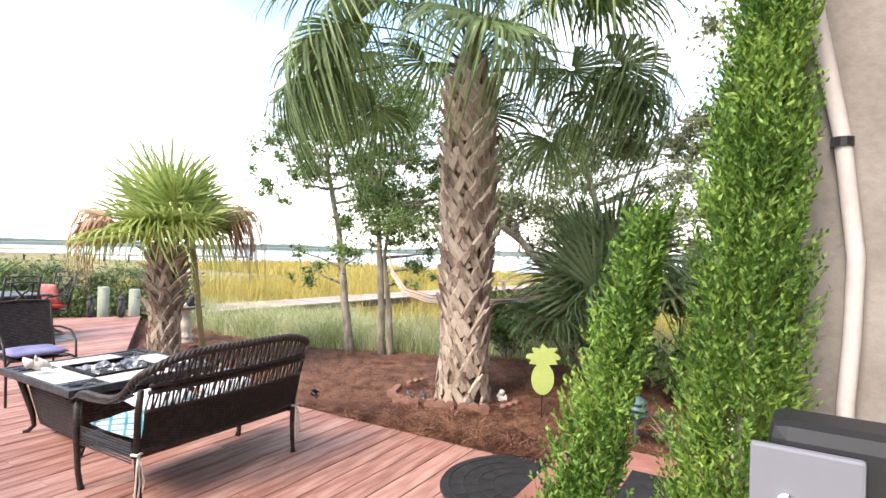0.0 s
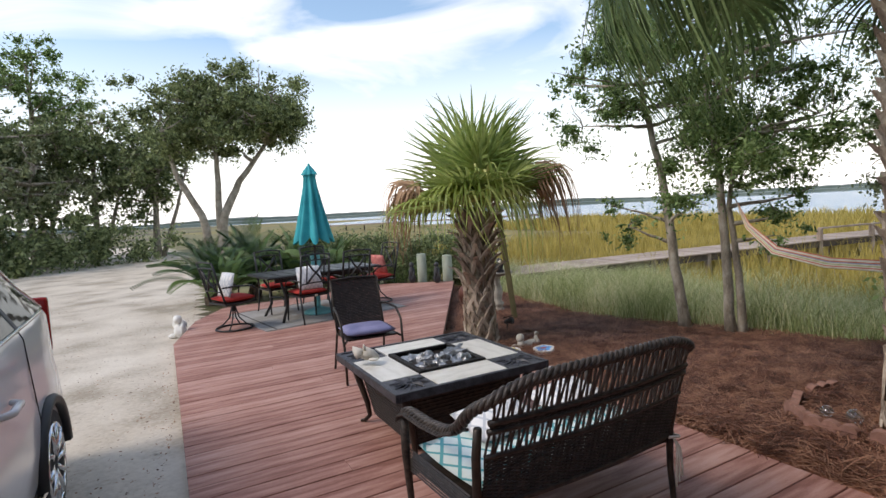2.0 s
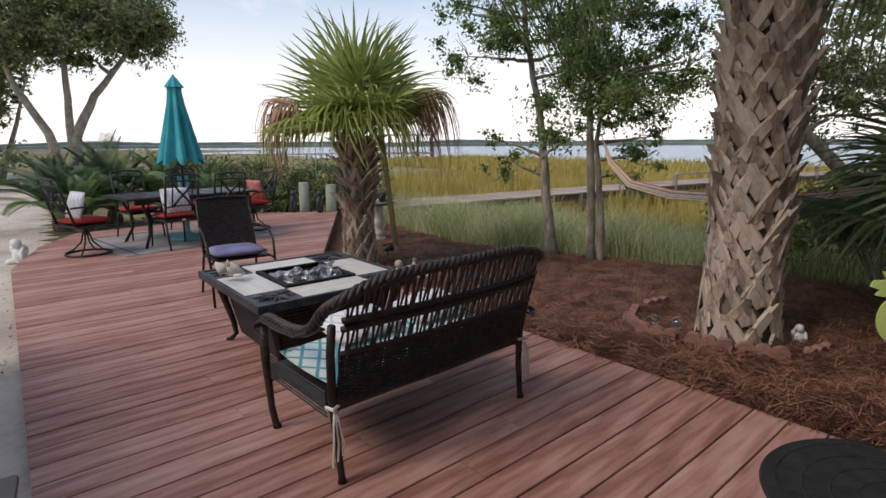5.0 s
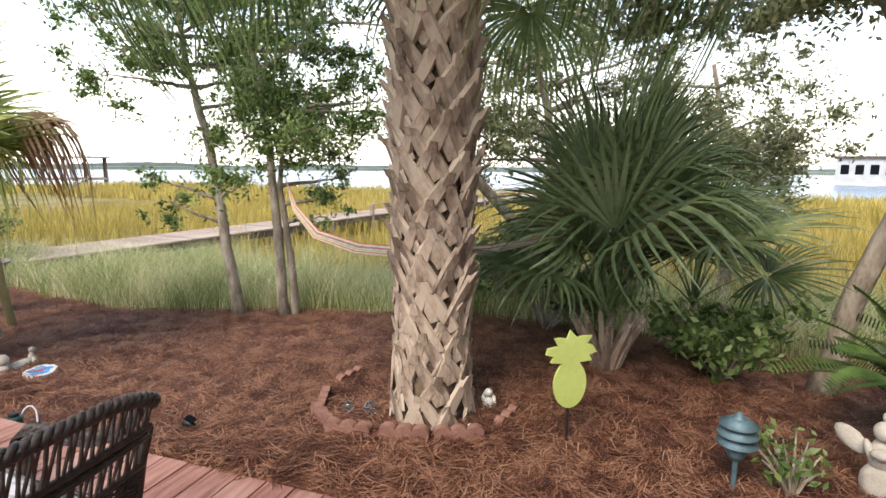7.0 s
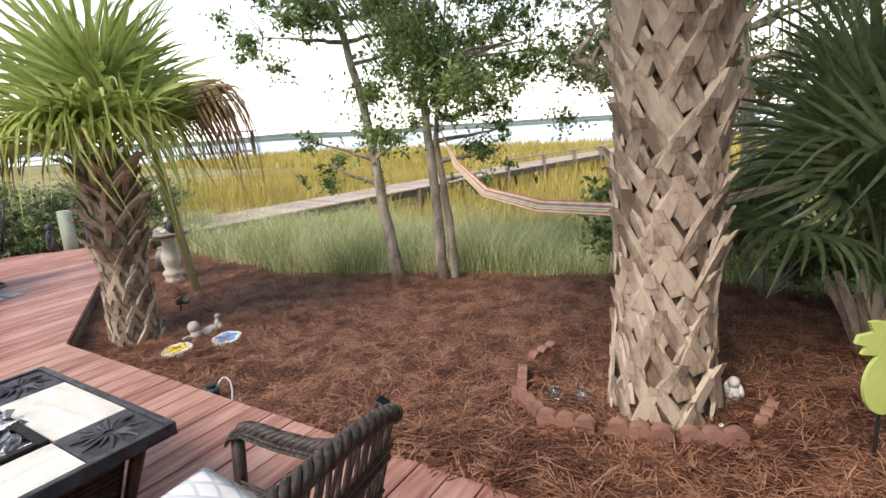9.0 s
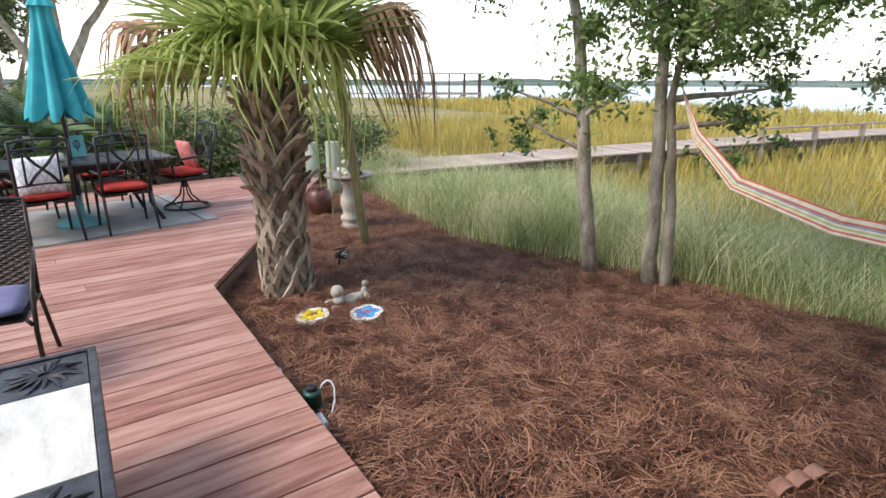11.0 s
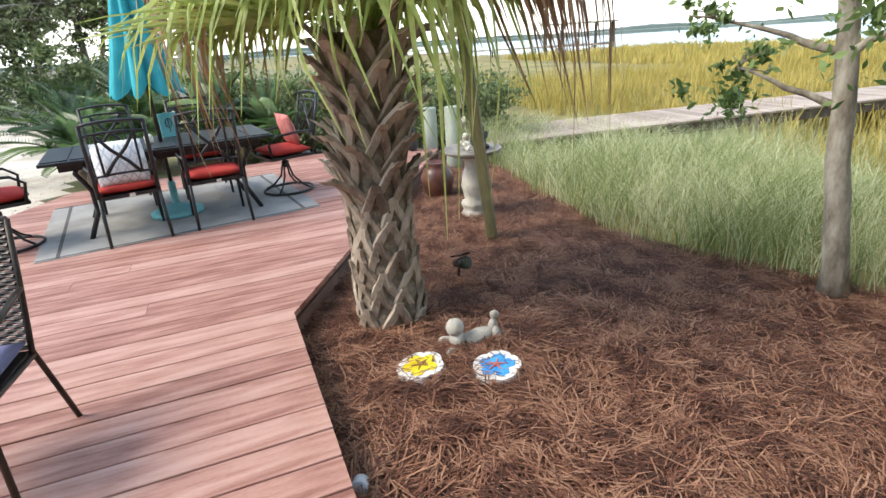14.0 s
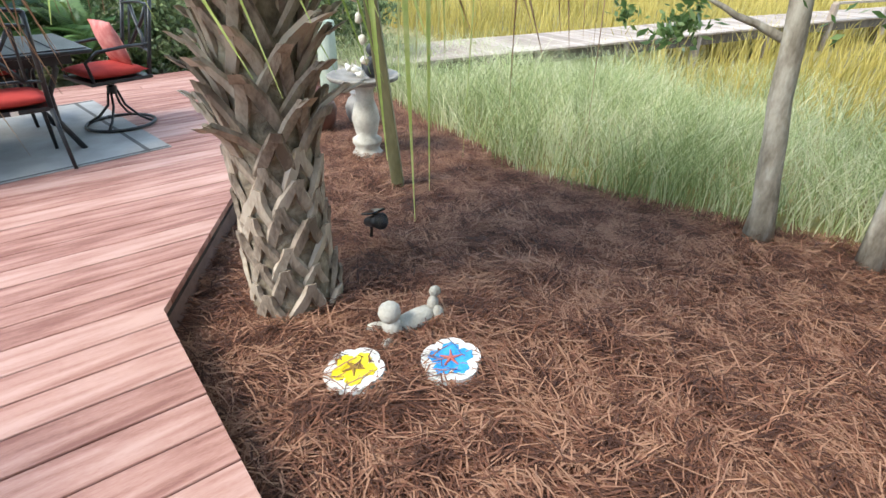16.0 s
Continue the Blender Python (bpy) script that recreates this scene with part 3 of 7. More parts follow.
def tree(loc, stems, clumps, leaves, leaf_size, label, seed, bark=None, leaf_mat=None, r0=0.1, squash=0.8):
    """stems: lists of points of the main trunks; clumps: (x, y, z, r) of the crown, all from the foot of the tree."""
    rng = random.Random(seed)
    ob = thing("tree", label, "tree", m=Matrix.Translation(loc))
    bm = bmesh.new()
    ends = []
    for st in stems:
        pts = [Vector(p) for p in st[1]]
        k = len(pts) - 1
        fine = []
        for i in range(k):
            for j in range(4):
                fine.append(pts[i].lerp(pts[i + 1], j / 4) + Vector((rng.uniform(-1, 1), rng.uniform(-1, 1), 0)) * st[0] * 0.12)
        fine.append(pts[-1])
        tube(bm, fine, [st[0] * (1.25 if i == 0 else 1) * (1 - 0.75 * i / len(fine)) for i in range(len(fine))], 10)
        ends += fine[len(fine) // 3:]
    part("trunk", bm, bark or M_BARK, ob, smooth=True)
    tw = bmesh.new()
    for x, y, z, r in clumps:
        c = Vector((x, y, z))
        e = min(ends, key=lambda p: (p - c).length + max(p.z - c.z, 0) * 2)
        lb = bmesh.new()
        limb(lb, e, c, r0 * 0.32, r0 * 0.08, rng, 0.10)
        part("limb", lb, bark or M_BARK, ob, smooth=True)
        for _ in range(4):
            limb(tw, c, c + Vector((rng.uniform(-1, 1), rng.uniform(-1, 1), rng.uniform(-0.5, 0.8))) * r * 0.9, r0 * 0.10, r0 * 0.03, rng, 0.1, 3)
    tagged(part("twig", tw, bark or M_BARK, ob, smooth=True), kind="stuff")
    cl = []
    for x, y, z, r in clumps:
        for _ in range(6):
            d = Vector((rng.gauss(0, 1), rng.gauss(0, 1), rng.gauss(0, 0.7))).normalized() * r * rng.uniform(0.3, 1.35)
            cl.append(((x + d.x, y + d.y, z + d.z), r * rng.uniform(0.25, 0.75)))
    part("crown", leaf_cloud("crown", cl, leaves, leaf_size, leaf_mat or M_LEAF, seed, squash), None, ob)
    return ob


def crown_clumps(cx, cy, cz, rx, ry, rz, n, r, seed):
    rng = random.Random(seed)
    out = []
    for _ in range(n):
        d = Vector((rng.gauss(0, 1), rng.gauss(0, 1), rng.gauss(0, 1))).normalized() * rng.uniform(0.4, 1.08)
        out.append((cx + d.x * rx, cy + d.y * ry, cz + d.z * rz, r * rng.uniform(0.5, 1.45)))
    return out


def build_trees():
    # two slim trees between the palms
    tree((-1.61, 10.0, -0.24), [(0.080, [(0, 0, 0), (-0.12, 0, 0.9), (-0.25, 0, 2.1), (-0.46, 0, 3.1), (-0.6, 0.1, 4.4)])],
         crown_clumps(-0.5, 0, 3.55, 1.35, 1.1, 1.4, 22, 0.5, 1) + [(-0.75, 0.1, 1.45, 0.28), (0.15, -0.1, 1.75, 0.2), (-0.9, 0, 1.75, 0.22)], 29000, 0.034, "slim grey-barked tree with loose dark green leaves", 1, leaf_mat=M_LEAF_L, r0=0.09)
    tree((-1.05, 9.82, -0.26), [(0.068, [(0, 0, 0), (-0.05, 0, 1.2), (-0.12, 0, 2.3), (-0.25, 0, 3.3), (-0.2, 0, 4.6)]), (0.06, [(0.14, 0.02, 0), (0.10, 0.02, 0.8), (0.0, 0, 1.7), (0.1, 0, 2.6)])],
         crown_clumps(0.2, 0.1, 3.4, 1.35, 1.1, 1.5, 24, 0.5, 2) + [(0.55, 0, 1.55, 0.35), (0.75, 0.1, 1.8, 0.3), (0.4, 0, 1.3, 0.2)], 32000, 0.034, "slim forked tree with glossy green leaves holding a hammock", 2, leaf_mat=M_LEAF_L, r0=0.10)
    # leaning tree past the palmetto
    tree((3.22, 6.05, -0.1), [(0.10, [(0, 0, 0), (0.1, -0.1, 0.9), (0.27, -0.26, 1.7), (0.32, -0.32, 2.5), (0.1, -0.1, 3.3)]), (0.07, [(0.30, -0.3, 2.3), (0.1, -0.05, 2.95), (-0.4, 0.4, 3.5)])],
         crown_clumps(0.2, 0, 3.6, 1.4, 1.4, 0.9, 15, 0.5, 3), 24000, 0.036, "leaning grey tree with small grey-green leaves", 3, leaf_mat=M_LEAF_G, r0=0.1)
    # trees behind the palmetto
    tree((2.6, 10.2, -0.5), [(0.12, [(0, 0, 0), (-0.4, 0, 1.4), (-1.3, -0.2, 2.3), (-2.0, -0.3, 2.8)]), (0.11, [(0, 0, 0), (0.2, 0, 1.6), (0.1, 0.1, 3.0), (-0.3, 0, 4.2)])],
         crown_clumps(-0.2, 0, 3.4, 2.6, 1.4, 1.7, 32, 0.6, 4), 38000, 0.038, "spreading live oak with mossy limbs and fine leaves", 4, leaf_mat=M_LEAF_G, r0=0.12)
    tree((5.0, 9.3, -0.5), [(0.09, [(0, 0, 0), (0.2, 0.1, 1.2), (0.1, 0.2, 2.4), (-0.3, 0.1, 3.6)]), (0.06, [(0.1, 0, 0.6), (0.7, 0.3, 1.8), (1.0, 0.2, 2.8)])],
         crown_clumps(-0.1, 0, 2.3, 1.5, 1.3, 1.5, 24, 0.5, 6), 21000, 0.036, "airy grey-green tree behind the palmetto", 6, leaf_mat=M_LEAF_G, r0=0.09)
    # live oak past the dining set
    tree((-20.3, 17.5, -0.1), [(0.24, [(0, 0, 0), (0.1, 0.1, 1.9), (0.6, 0.7, 3.4), (1.4, 1.6, 5.0)]), (0.20, [(-0.3, -0.2, 0), (-0.5, -0.5, 2.0), (-1.0, -1.1, 3.6), (-1.2, -1.3, 5.0)]), (0.18, [(0, 0, 0.2), (0.0, 0.0, 2.2), (0.1, 0, 4.4), (0, 0, 6.2)])],
         crown_clumps(0.3, 0.2, 6.15, 2.9, 3.1, 1.75, 54, 0.85, 5), 60000, 0.085, "pale-trunked live oak with a flat spreading crown", 5, bark=M_BARK_PALE, r0=0.3)
    # wood along the drive: tall pines behind, rounder oaks before them
    for i, (x, y, h, w) in enumerate(((-36.5, 18.2, 12.6, 2.6), (-38.0, 14.2, 12.2, 2.4), (-36.0, 11.0, 13.8, 2.8), (-35.0, 7.0, 13.0, 3.0), (-33.0, 2.0, 13.0, 3.0), (-30.0, -4.0, 13.0, 3.2))):
        rng = random.Random(70 + i)
        stem = [(0, 0, 0), (rng.uniform(-0.3, 0.3), 0, h * 0.4), (rng.uniform(-0.5, 0.5), 0.2, h * 0.9)]
        tufts = crown_clumps(0, 0, h * 0.80, w, w, h * 0.17, 22, 0.95, 90 + i)[:16] + crown_clumps(0, 0, h * 0.5, w * 0.8, w * 0.8, h * 0.12, 6, 0.7, 190 + i)
        tree((x, y, -0.12), [(0.2, stem)], tufts, 11000, 0.12, "tall pine with tufted crown in the wood", 70 + i, leaf_mat=M_LEAF_L, r0=0.25)
    for i, (x, y, h, w, mt) in enumerate(((-28.6, 20.0, 7.4, 2.1, M_LEAF), (-31.0, 18.2, 8.6, 2.4, M_LEAF), (-30.5, 13.6, 7.2, 3.6, M_LEAF_G), (-32.5, 16.0, 8.6, 2.6, M_LEAF), (-33, 12.0, 9.0, 3.0, M_LEAF), (-29.5, 10.0, 6.6, 3.0, M_LEAF_G),
                                          (-30, 7.0, 8.2, 3.2, M_LEAF), (-28, 3.4, 9.0, 3.4, M_LEAF), (-26, -1.0, 9.0, 3.4, M_LEAF), (-23, -6, 9.5, 3.6, M_LEAF))):
        rng = random.Random(170 + i)
        stems = [(0.2, [(0, 0, 0), (rng.uniform(-0.4, 0.4), 0, h * 0.4), (rng.uniform(-0.8, 0.8), 0.3, h * 0.85)]), (0.13, [(0.2, 0.2, 0), (1.0, 0.7, h * 0.35), (1.5, 1.0, h * 0.6)])]
        tree((x, y, -0.12), stems, crown_clumps(0, 0, h * 0.60, w, w, h * 0.34, 34, 0.95, 290 + i), 12500, 0.115, "dark leafy oak in the wood along the drive", 170 + i, leaf_mat=mt, r0=0.25)


def hedge():
    rng = random.Random(3)
    ob = thing("hedge", "clipped dark evergreen hedge behind the deck", "hedge")
    cl, bm = [], bmesh.new()
    for i in range(60):
        s = i / 59
        p = Vector((-10.4, 11.5, 0)).lerp(Vector((-6.5, 14.2, 0)), s)
        for _ in range(5):
            cl.append(((p.x + rng.uniform(-0.55, 0.55), p.y + rng.uniform(-0.55, 0.55), rng.uniform(-0.1, 1.12 - 0.25 * s)), rng.uniform(0.25, 0.42)))
        if i % 3 == 0:
            tube(bm, [(p.x, p.y, -0.3), (p.x + rng.uniform(-0.2, 0.2), p.y, 0.6)], [0.03, 0.012], 5)
    part("stem", bm, M_BARK, ob)
    part("foliage", leaf_cloud("foliage", cl, 36000, 0.042, M_LEAF, 12), None, ob)
    wood = []
    for i in range(150):
        q = rng.random()
        p = Vector((-25.5, 18.5, 0)).lerp(Vector((-22, -8, 0)), q)
        wood.append(((p.x - rng.uniform(0, 5), p.y + rng.uniform(-1.5, 1.5), rng.uniform(0, 2.4)), rng.uniform(0.6, 1.1)))
    tagged(new("undergrowth", leaf_cloud("undergrowth", wood, 40000, 0.12, M_LEAF, 44)), "dark leafy undergrowth below the wood", "undergrowth", kind="stuff")


def blades(name, label, spots, height, width, material, seed, bend=0.35, segs=3):
    """Grass as narrow bent strips, at the plan points given."""
    rng = np.random.default_rng(seed)
    n = len(spots)
    p = np.array(spots)
    h = height * rng.uniform(0.6, 1.25, n) * np.array([1 + 0.55 * noise.noise(Vector((a * 0.9, b * 0.9, 2))) for a, b in p[:, :2]])
    a = rng.uniform(0, 2 * math.pi, n)
    lean = np.stack([np.cos(a), np.sin(a)], 1) * (bend * h * rng.uniform(0.2, 1.2, n))[:, None]
    f = rng.uniform(0, 2 * math.pi, n)
    side = np.stack([np.cos(f), np.sin(f)], 1)
    rows = []
    for k in range(segs + 1):
        s = k / segs
        w = width * (1 - s) ** 0.7 * 0.5 + 0.0006
        c = np.column_stack([p[:, :2] + lean * s * s, p[:, 2] + h * (s - 0.12 * s * s)])
        off = np.column_stack([side * w, np.zeros(n)])
        rows += [c - off, c + off]
    v = np.stack(rows, 1).reshape(-1, 3)
    w = 2 * (segs + 1)
    q = np.array([[2 * k, 2 * k + 1, 2 * k + 3, 2 * k + 2] for k in range(segs)])
    idx = (np.arange(n)[:, None, None] * w + q[None]).reshape(-1)
    me = bpy.data.meshes.new(name)
    me.vertices.add(len(v))
    me.vertices.foreach_set("co", v.ravel())
    me.loops.add(len(idx))
    me.loops.foreach_set("vertex_index", idx)
    me.polygons.add(len(idx) // 4)
    me.polygons.foreach_set("loop_start", np.arange(len(idx) // 4) * 4)
    me.materials.append(material)
    me.update()
    me.validate()
    return tagged(new(name, me), label, "grass", kind="stuff")


def scatter(n, u0, u1, v0, v1, seed, test=None, power=1.0):
    rng = random.Random(seed)
    out = []
    while len(out) < n:
        u, v = rng.uniform(u0, u1), v0 + (v1 - v0) * rng.random() ** power
        p = on_deck(u, v)
        if test and not test(u, v, rng):
            continue
        out.append((p.x, p.y, ground_z(p.x, p.y)))
    return out


def build_marsh():
    ok = lambda u, v, r: v > bed_edge(u) and (noise.noise(Vector((u * 0.8, v * 0.8, 1))) > -0.12 or r.random() < 0.35)
    blades("marsh_grass", "tall green and straw-coloured marsh grass", scatter(44000, -8, 14, 5.7, 12.5, 1, ok, 1.3), 0.56, 0.008, M_GRASS, 1, 0.85)
    blades("marsh_grass", "tall golden cordgrass across the open marsh", scatter(30000, -22, 30, 11, 27, 2, None, 1.3), 0.7, 0.030, M_GRASS_GOLD, 2)
    blades("marsh_grass", "far golden cordgrass by the river", scatter(26000, -45, 60, 26, 46, 3), 0.75, 0.09, M_GRASS_GOLD, 3, segs=2)


big_palm()
small_palm()
palmetto((1.72, 6.72, -0.02), 19, 1.06, 8)
palmetto((2.75, 7.0, -0.05), 11, 0.75, 9)
build_trees()
hedge()
build_marsh()


# ---- furniture materials ----
M_WICKER = surface("dark_wicker", (0.010, 0.008, 0.007), (0.055, 0.040, 0.032), 0.42, 30, (0.026, 0.019, 0.015), 200, 0.5, dist=0.003)
M_BRAID = surface("braided_wicker", (0.012, 0.010, 0.008), (0.07, 0.052, 0.042), 0.45, 40, None, 160, 0.8, dist=0.004)
M_BLACK = surface("black_metal", (0.012, 0.012, 0.013), (0.035, 0.034, 0.034), 0.38, 12, None, 120, 0.05, metal=0.2)
M_BRONZE = surface("bronze_metal", (0.02, 0.016, 0.013), (0.06, 0.045, 0.034), 0.42, 10, None, 120, 0.08, metal=0.4)
M_RED = surface("red_cushion", (0.30, 0.018, 0.014), (0.46, 0.045, 0.032), 0.85, 7, None, 220, 0.15, dist=0.003)
M_PINK = surface("coral_pillow", (0.45, 0.10, 0.09), (0.62, 0.26, 0.22), 0.85, 14, None, 200, 0.1)
M_PURPLE = surface("lavender_cushion", (0.15, 0.15, 0.27), (0.25, 0.245, 0.40), 0.85, 6, None, 200, 0.15, dist=0.003)
M_TEAL = surface("teal_canvas", (0.02, 0.26, 0.30), (0.06, 0.42, 0.46), 0.75, 4, (0.035, 0.35, 0.39), 160, 0.1, dist=0.003)
M_TEAL_BASE = surface("teal_paint", (0.10, 0.36, 0.38), (0.20, 0.48, 0.50), 0.5, 6, None, 90, 0.05)
M_TILE = surface("cream_tile", (0.56, 0.53, 0.46), (0.74, 0.71, 0.64), 0.35, 5, (0.67, 0.64, 0.57), 40, 0.03, stretch=(1, 3, 1))
M_CAST = surface("cast_corner", (0.018, 0.018, 0.022), (0.075, 0.075, 0.085), 0.45, 18, None, 90, 0.3)
M_ASH = surface("fire_pit_char", (0.006, 0.006, 0.006), (0.03, 0.028, 0.026), 0.9, 20, None, 120, 0.6)
M_FOIL = surface("crumpled_foil", (0.20, 0.20, 0.20), (0.55, 0.55, 0.55), 0.3, 20, None, 60, 0.8, metal=0.9)
M_SHELL = surface("bleached_shell", (0.60, 0.54, 0.44), (0.82, 0.77, 0.68), 0.55, 14, None, 90, 0.2)
M_RUG = surface("grey_outdoor_rug", (0.24, 0.225, 0.205), (0.37, 0.355, 0.33), 0.95, 3, None, 160, 0.3)
M_RUGLINE = surface("rug_border", (0.07, 0.065, 0.06), (0.13, 0.12, 0.11), 0.95, 3, None, 160, 0.3)
M_MAT = surface("black_rubber_mat", (0.010, 0.010, 0.010), (0.030, 0.029, 0.028), 0.8, 12, None, 130, 0.5)
M_STONE = surface("cast_stone", (0.36, 0.33, 0.27), (0.60, 0.56, 0.48), 0.85, 9, (0.49, 0.45, 0.385), 80, 0.4)


def patterned(name, ground, figure, scale):
    """Cloth with a lattice of pointed shapes."""
    m = surface(name, ground, tuple(min(c * 1.12, 1) for c in ground), 0.85, 12, None, 200, 0.1, dist=0.002)
    n, l = m.node_tree.nodes, m.node_tree.links
    b = n["Principled BSDF"]
    src = b.inputs["Base Color"].links[0].from_socket
    co, sep = n.new("ShaderNodeTexCoord"), n.new("ShaderNodeSeparateXYZ")
    l.new(co.outputs["Object"], sep.inputs["Vector"])

    def math_node(op, a, c=None, v=None):
        k = n.new("ShaderNodeMath")
        k.operation = op
        l.new(a, k.inputs[0])
        if c is not None:
            l.new(c, k.inputs[1])
        if v is not None:
            k.inputs[1].default_value = v
        return k.outputs[0]
    x = math_node("MULTIPLY", sep.outputs["X"], v=scale)
    yz = math_node("ADD", sep.outputs["Y"], sep.outputs["Z"])
    y = math_node("MULTIPLY", yz, v=scale * 0.55)
    s1 = math_node("PINGPONG", math_node("ADD", x, y), v=0.5)
    s2 = math_node("PINGPONG", math_node("SUBTRACT", x, y), v=0.5)
    f = math_node("LESS_THAN", math_node("MINIMUM", s1, s2), v=0.10)
    mix = n.new("ShaderNodeMixRGB")
    mix.inputs["Color2"].default_value = (*figure, 1)
    l.new(f, mix.inputs["Fac"])
    l.new(src, mix.inputs["Color1"])
    l.new(mix.outputs["Color"], b.inputs["Base Color"])
    return m


M_LATTICE = patterned("aqua_lattice_cloth", (0.62, 0.70, 0.68), (0.11, 0.37, 0.40), 11.0)
M_LACE = patterned("white_print_cloth", (0.72, 0.71, 0.69), (0.52, 0.54, 0.57), 14.0)


def cushion(bm, sx, sy, sz, m=None, puff=0.35):
    """A soft square pad."""
    m = m or Matrix()
    n = 8
    grid = {}
    for s in (1, -1):
        for i in range(n + 1):
            for j in range(n + 1):
                x, y = 2 * i / n - 1, 2 * j / n - 1
                edge = max(1 - abs(x) ** 5, 0) ** 0.5 * max(1 - abs(y) ** 5, 0) ** 0.5
                if s < 0 and (i in (0, n) or j in (0, n)):
                    grid[s, i, j] = grid[1, i, j]
                    continue
                z = sz / 2 * (1 - puff + puff * (1 - x * x) * (1 - y * y)) * edge * s
                k = 1 - 0.03 * (x * x * y * y)
                grid[s, i, j] = bm.verts.new(m @ Vector((x * sx / 2 * k, y * sy / 2 * k, sz / 2 + z)))
        for i in range(n):
            for j in range(n):
                q = [grid[s, i, j], grid[s, i + 1, j], grid[s, i + 1, j + 1], grid[s, i, j + 1]]
                bm.faces.new(q if s > 0 else q[::-1])
    return bm


# ---- fire table ----
def fire_table():
    t = thing("fire_table", "dark fire table with cream tiles and embossed corner plates", "fire table", m=pose(-2.92, 5.25, 0, 0, 0, -33.0))
    X, Y, H = 1.18, 1.15, 0.54
    rim = bmesh.new()
    for sx, sy, lx, ly in ((0, 1, X, 0.03), (0, -1, X, 0.03), (1, 0, 0.03, Y - 0.06), (-1, 0, 0.03, Y - 0.06)):
        box(rim, lx, ly, 0.055, Matrix.Translation((sx * (X / 2 - 0.015), sy * (Y / 2 - 0.015), H - 0.055)), 0.006)
    part("rim", rim, M_CAST, t)
    part("underframe", box(bmesh.new(), X - 0.062, Y - 0.062, 0.02, Matrix.Translation((0, 0, H - 0.05))), M_BRONZE, t)
    px, py = 0.56, 0.53
    wx, wy = (X - 0.06 - px) / 2, (Y - 0.06 - py) / 2
    for sx in (-1, 1):
        for sy in (-1, 1):
            c = Vector((sx * (px / 2 + wx / 2), sy * (py / 2 + wy / 2), H - 0.03))
            b = box(bmesh.new(), wx - 0.006, wy - 0.006, 0.022, Matrix.Translation(c), 0.003)
            plate = part("corner_plate", b, M_CAST, t, "dark embossed flower plate")
            for k in range(16):
                a = 2 * math.pi * k / 16
                r = 0.13 if k % 2 else 0.10
                pb = tube(bmesh.new(), [c + Vector((0.02 * math.cos(a), 0.02 * math.sin(a), 0.024)), c + Vector((r * 0.6 * math.cos(a + 0.1), r * 0.6 * math.sin(a + 0.1), 0.029)), c + Vector((r * math.cos(a), r * math.sin(a), 0.023))], [0.006, 0.009, 0.004], 5)
                part("petal", pb, M_CAST, plate)
    for sx, sy, lx, ly in ((0, 1, px, wy), (0, -1, px, wy), (1, 0, wx, py), (-1, 0, wx, py)):
        turn = 0 if lx > ly else 90
        b = box(bmesh.new(), max(lx, ly) - 0.006, min(lx, ly) - 0.006, 0.022, None, 0.003)
        part("tile", b, M_TILE, t, "cream veined tile", m=Matrix.Translation((sx * (px / 2 + wx / 2), sy * (py / 2 + wy / 2), H - 0.029)) @ pose(0, 0, 0, 0, 0, turn))
    pit = bmesh.new()
    for sx, sy, lx, ly in ((0, 1, px, 0.02), (0, -1, px, 0.02), (1, 0, 0.02, py - 0.04), (-1, 0, 0.02, py - 0.04)):
        box(pit, lx - 0.008, ly, 0.15, Matrix.Translation((sx * (px / 2 - 0.014), sy * (py / 2 - 0.014), H - 0.155)))
    for sx, sy, lx, ly in ((0, 1, px, 0.035), (0, -1, px, 0.035), (1, 0, 0.035, py - 0.08), (-1, 0, 0.035, py - 0.08)):
        box(pit, lx - 0.006, ly, 0.012, Matrix.Translation((sx * (px / 2 - 0.022), sy * (py / 2 - 0.022), H - 0.004)), 0.003)
    box(pit, px - 0.05, py - 0.05, 0.02, Matrix.Translation((0, 0, H - 0.16)))
    part("fire_pit", pit, M_ASH, t, "charred black fire bowl")
    rng = random.Random(2)
    for i in range(9):
        b = blob(bmesh.new(), (0, 0, 0), (0.11, 0.085, 0.055), 3, 0.8, i)
        part("foil", b, M_FOIL, t, "crumpled silver foil", m=Matrix.Translation((rng.uniform(-0.19, 0.19), rng.uniform(-0.16, 0.16), H - 0.075 + rng.uniform(0, 0.04))) @ pose(0, 0, 0, rng.uniform(-30, 30), rng.uniform(-30, 30), rng.uniform(0, 360)))
    for i in range(22):
        p = Vector((rng.uniform(-0.2, 0.2), rng.uniform(-0.18, 0.18), H - 0.08))
        d = Vector((rng.uniform(-0.2, 0.2), rng.uniform(-0.2, 0.2), rng.uniform(0.0, 0.09)))
        part("twig", tube(bmesh.new(), [p, p + d * 0.5 + Vector((0, 0, 0.02)), p + d], [0.008, 0.006, 0.004], 6), M_ASH, t, "burnt twig")
    # the base
    bx, by = 0.86, 0.82
    for sx, sy, ln in ((0, 1, bx), (0, -1, bx), (1, 0, by), (-1, 0, by)):
        b = bmesh.new()
        ax = Vector((1, 0, 0)) if sx == 0 else Vector((0, 1, 0))
        out = Vector((sx, sy, 0))
        off = by / 2 if sx == 0 else bx / 2
        rows = []
        for z, o in ((0.07, -0.05), (0.47, 0.03)):
            rows.append([b.verts.new(ax * s * (ln / 2 + o) + out * (off + o + th) + Vector((0, 0, z))) for th in (0, -0.02) for s in (-1, 1)])
        lo, hi = rows
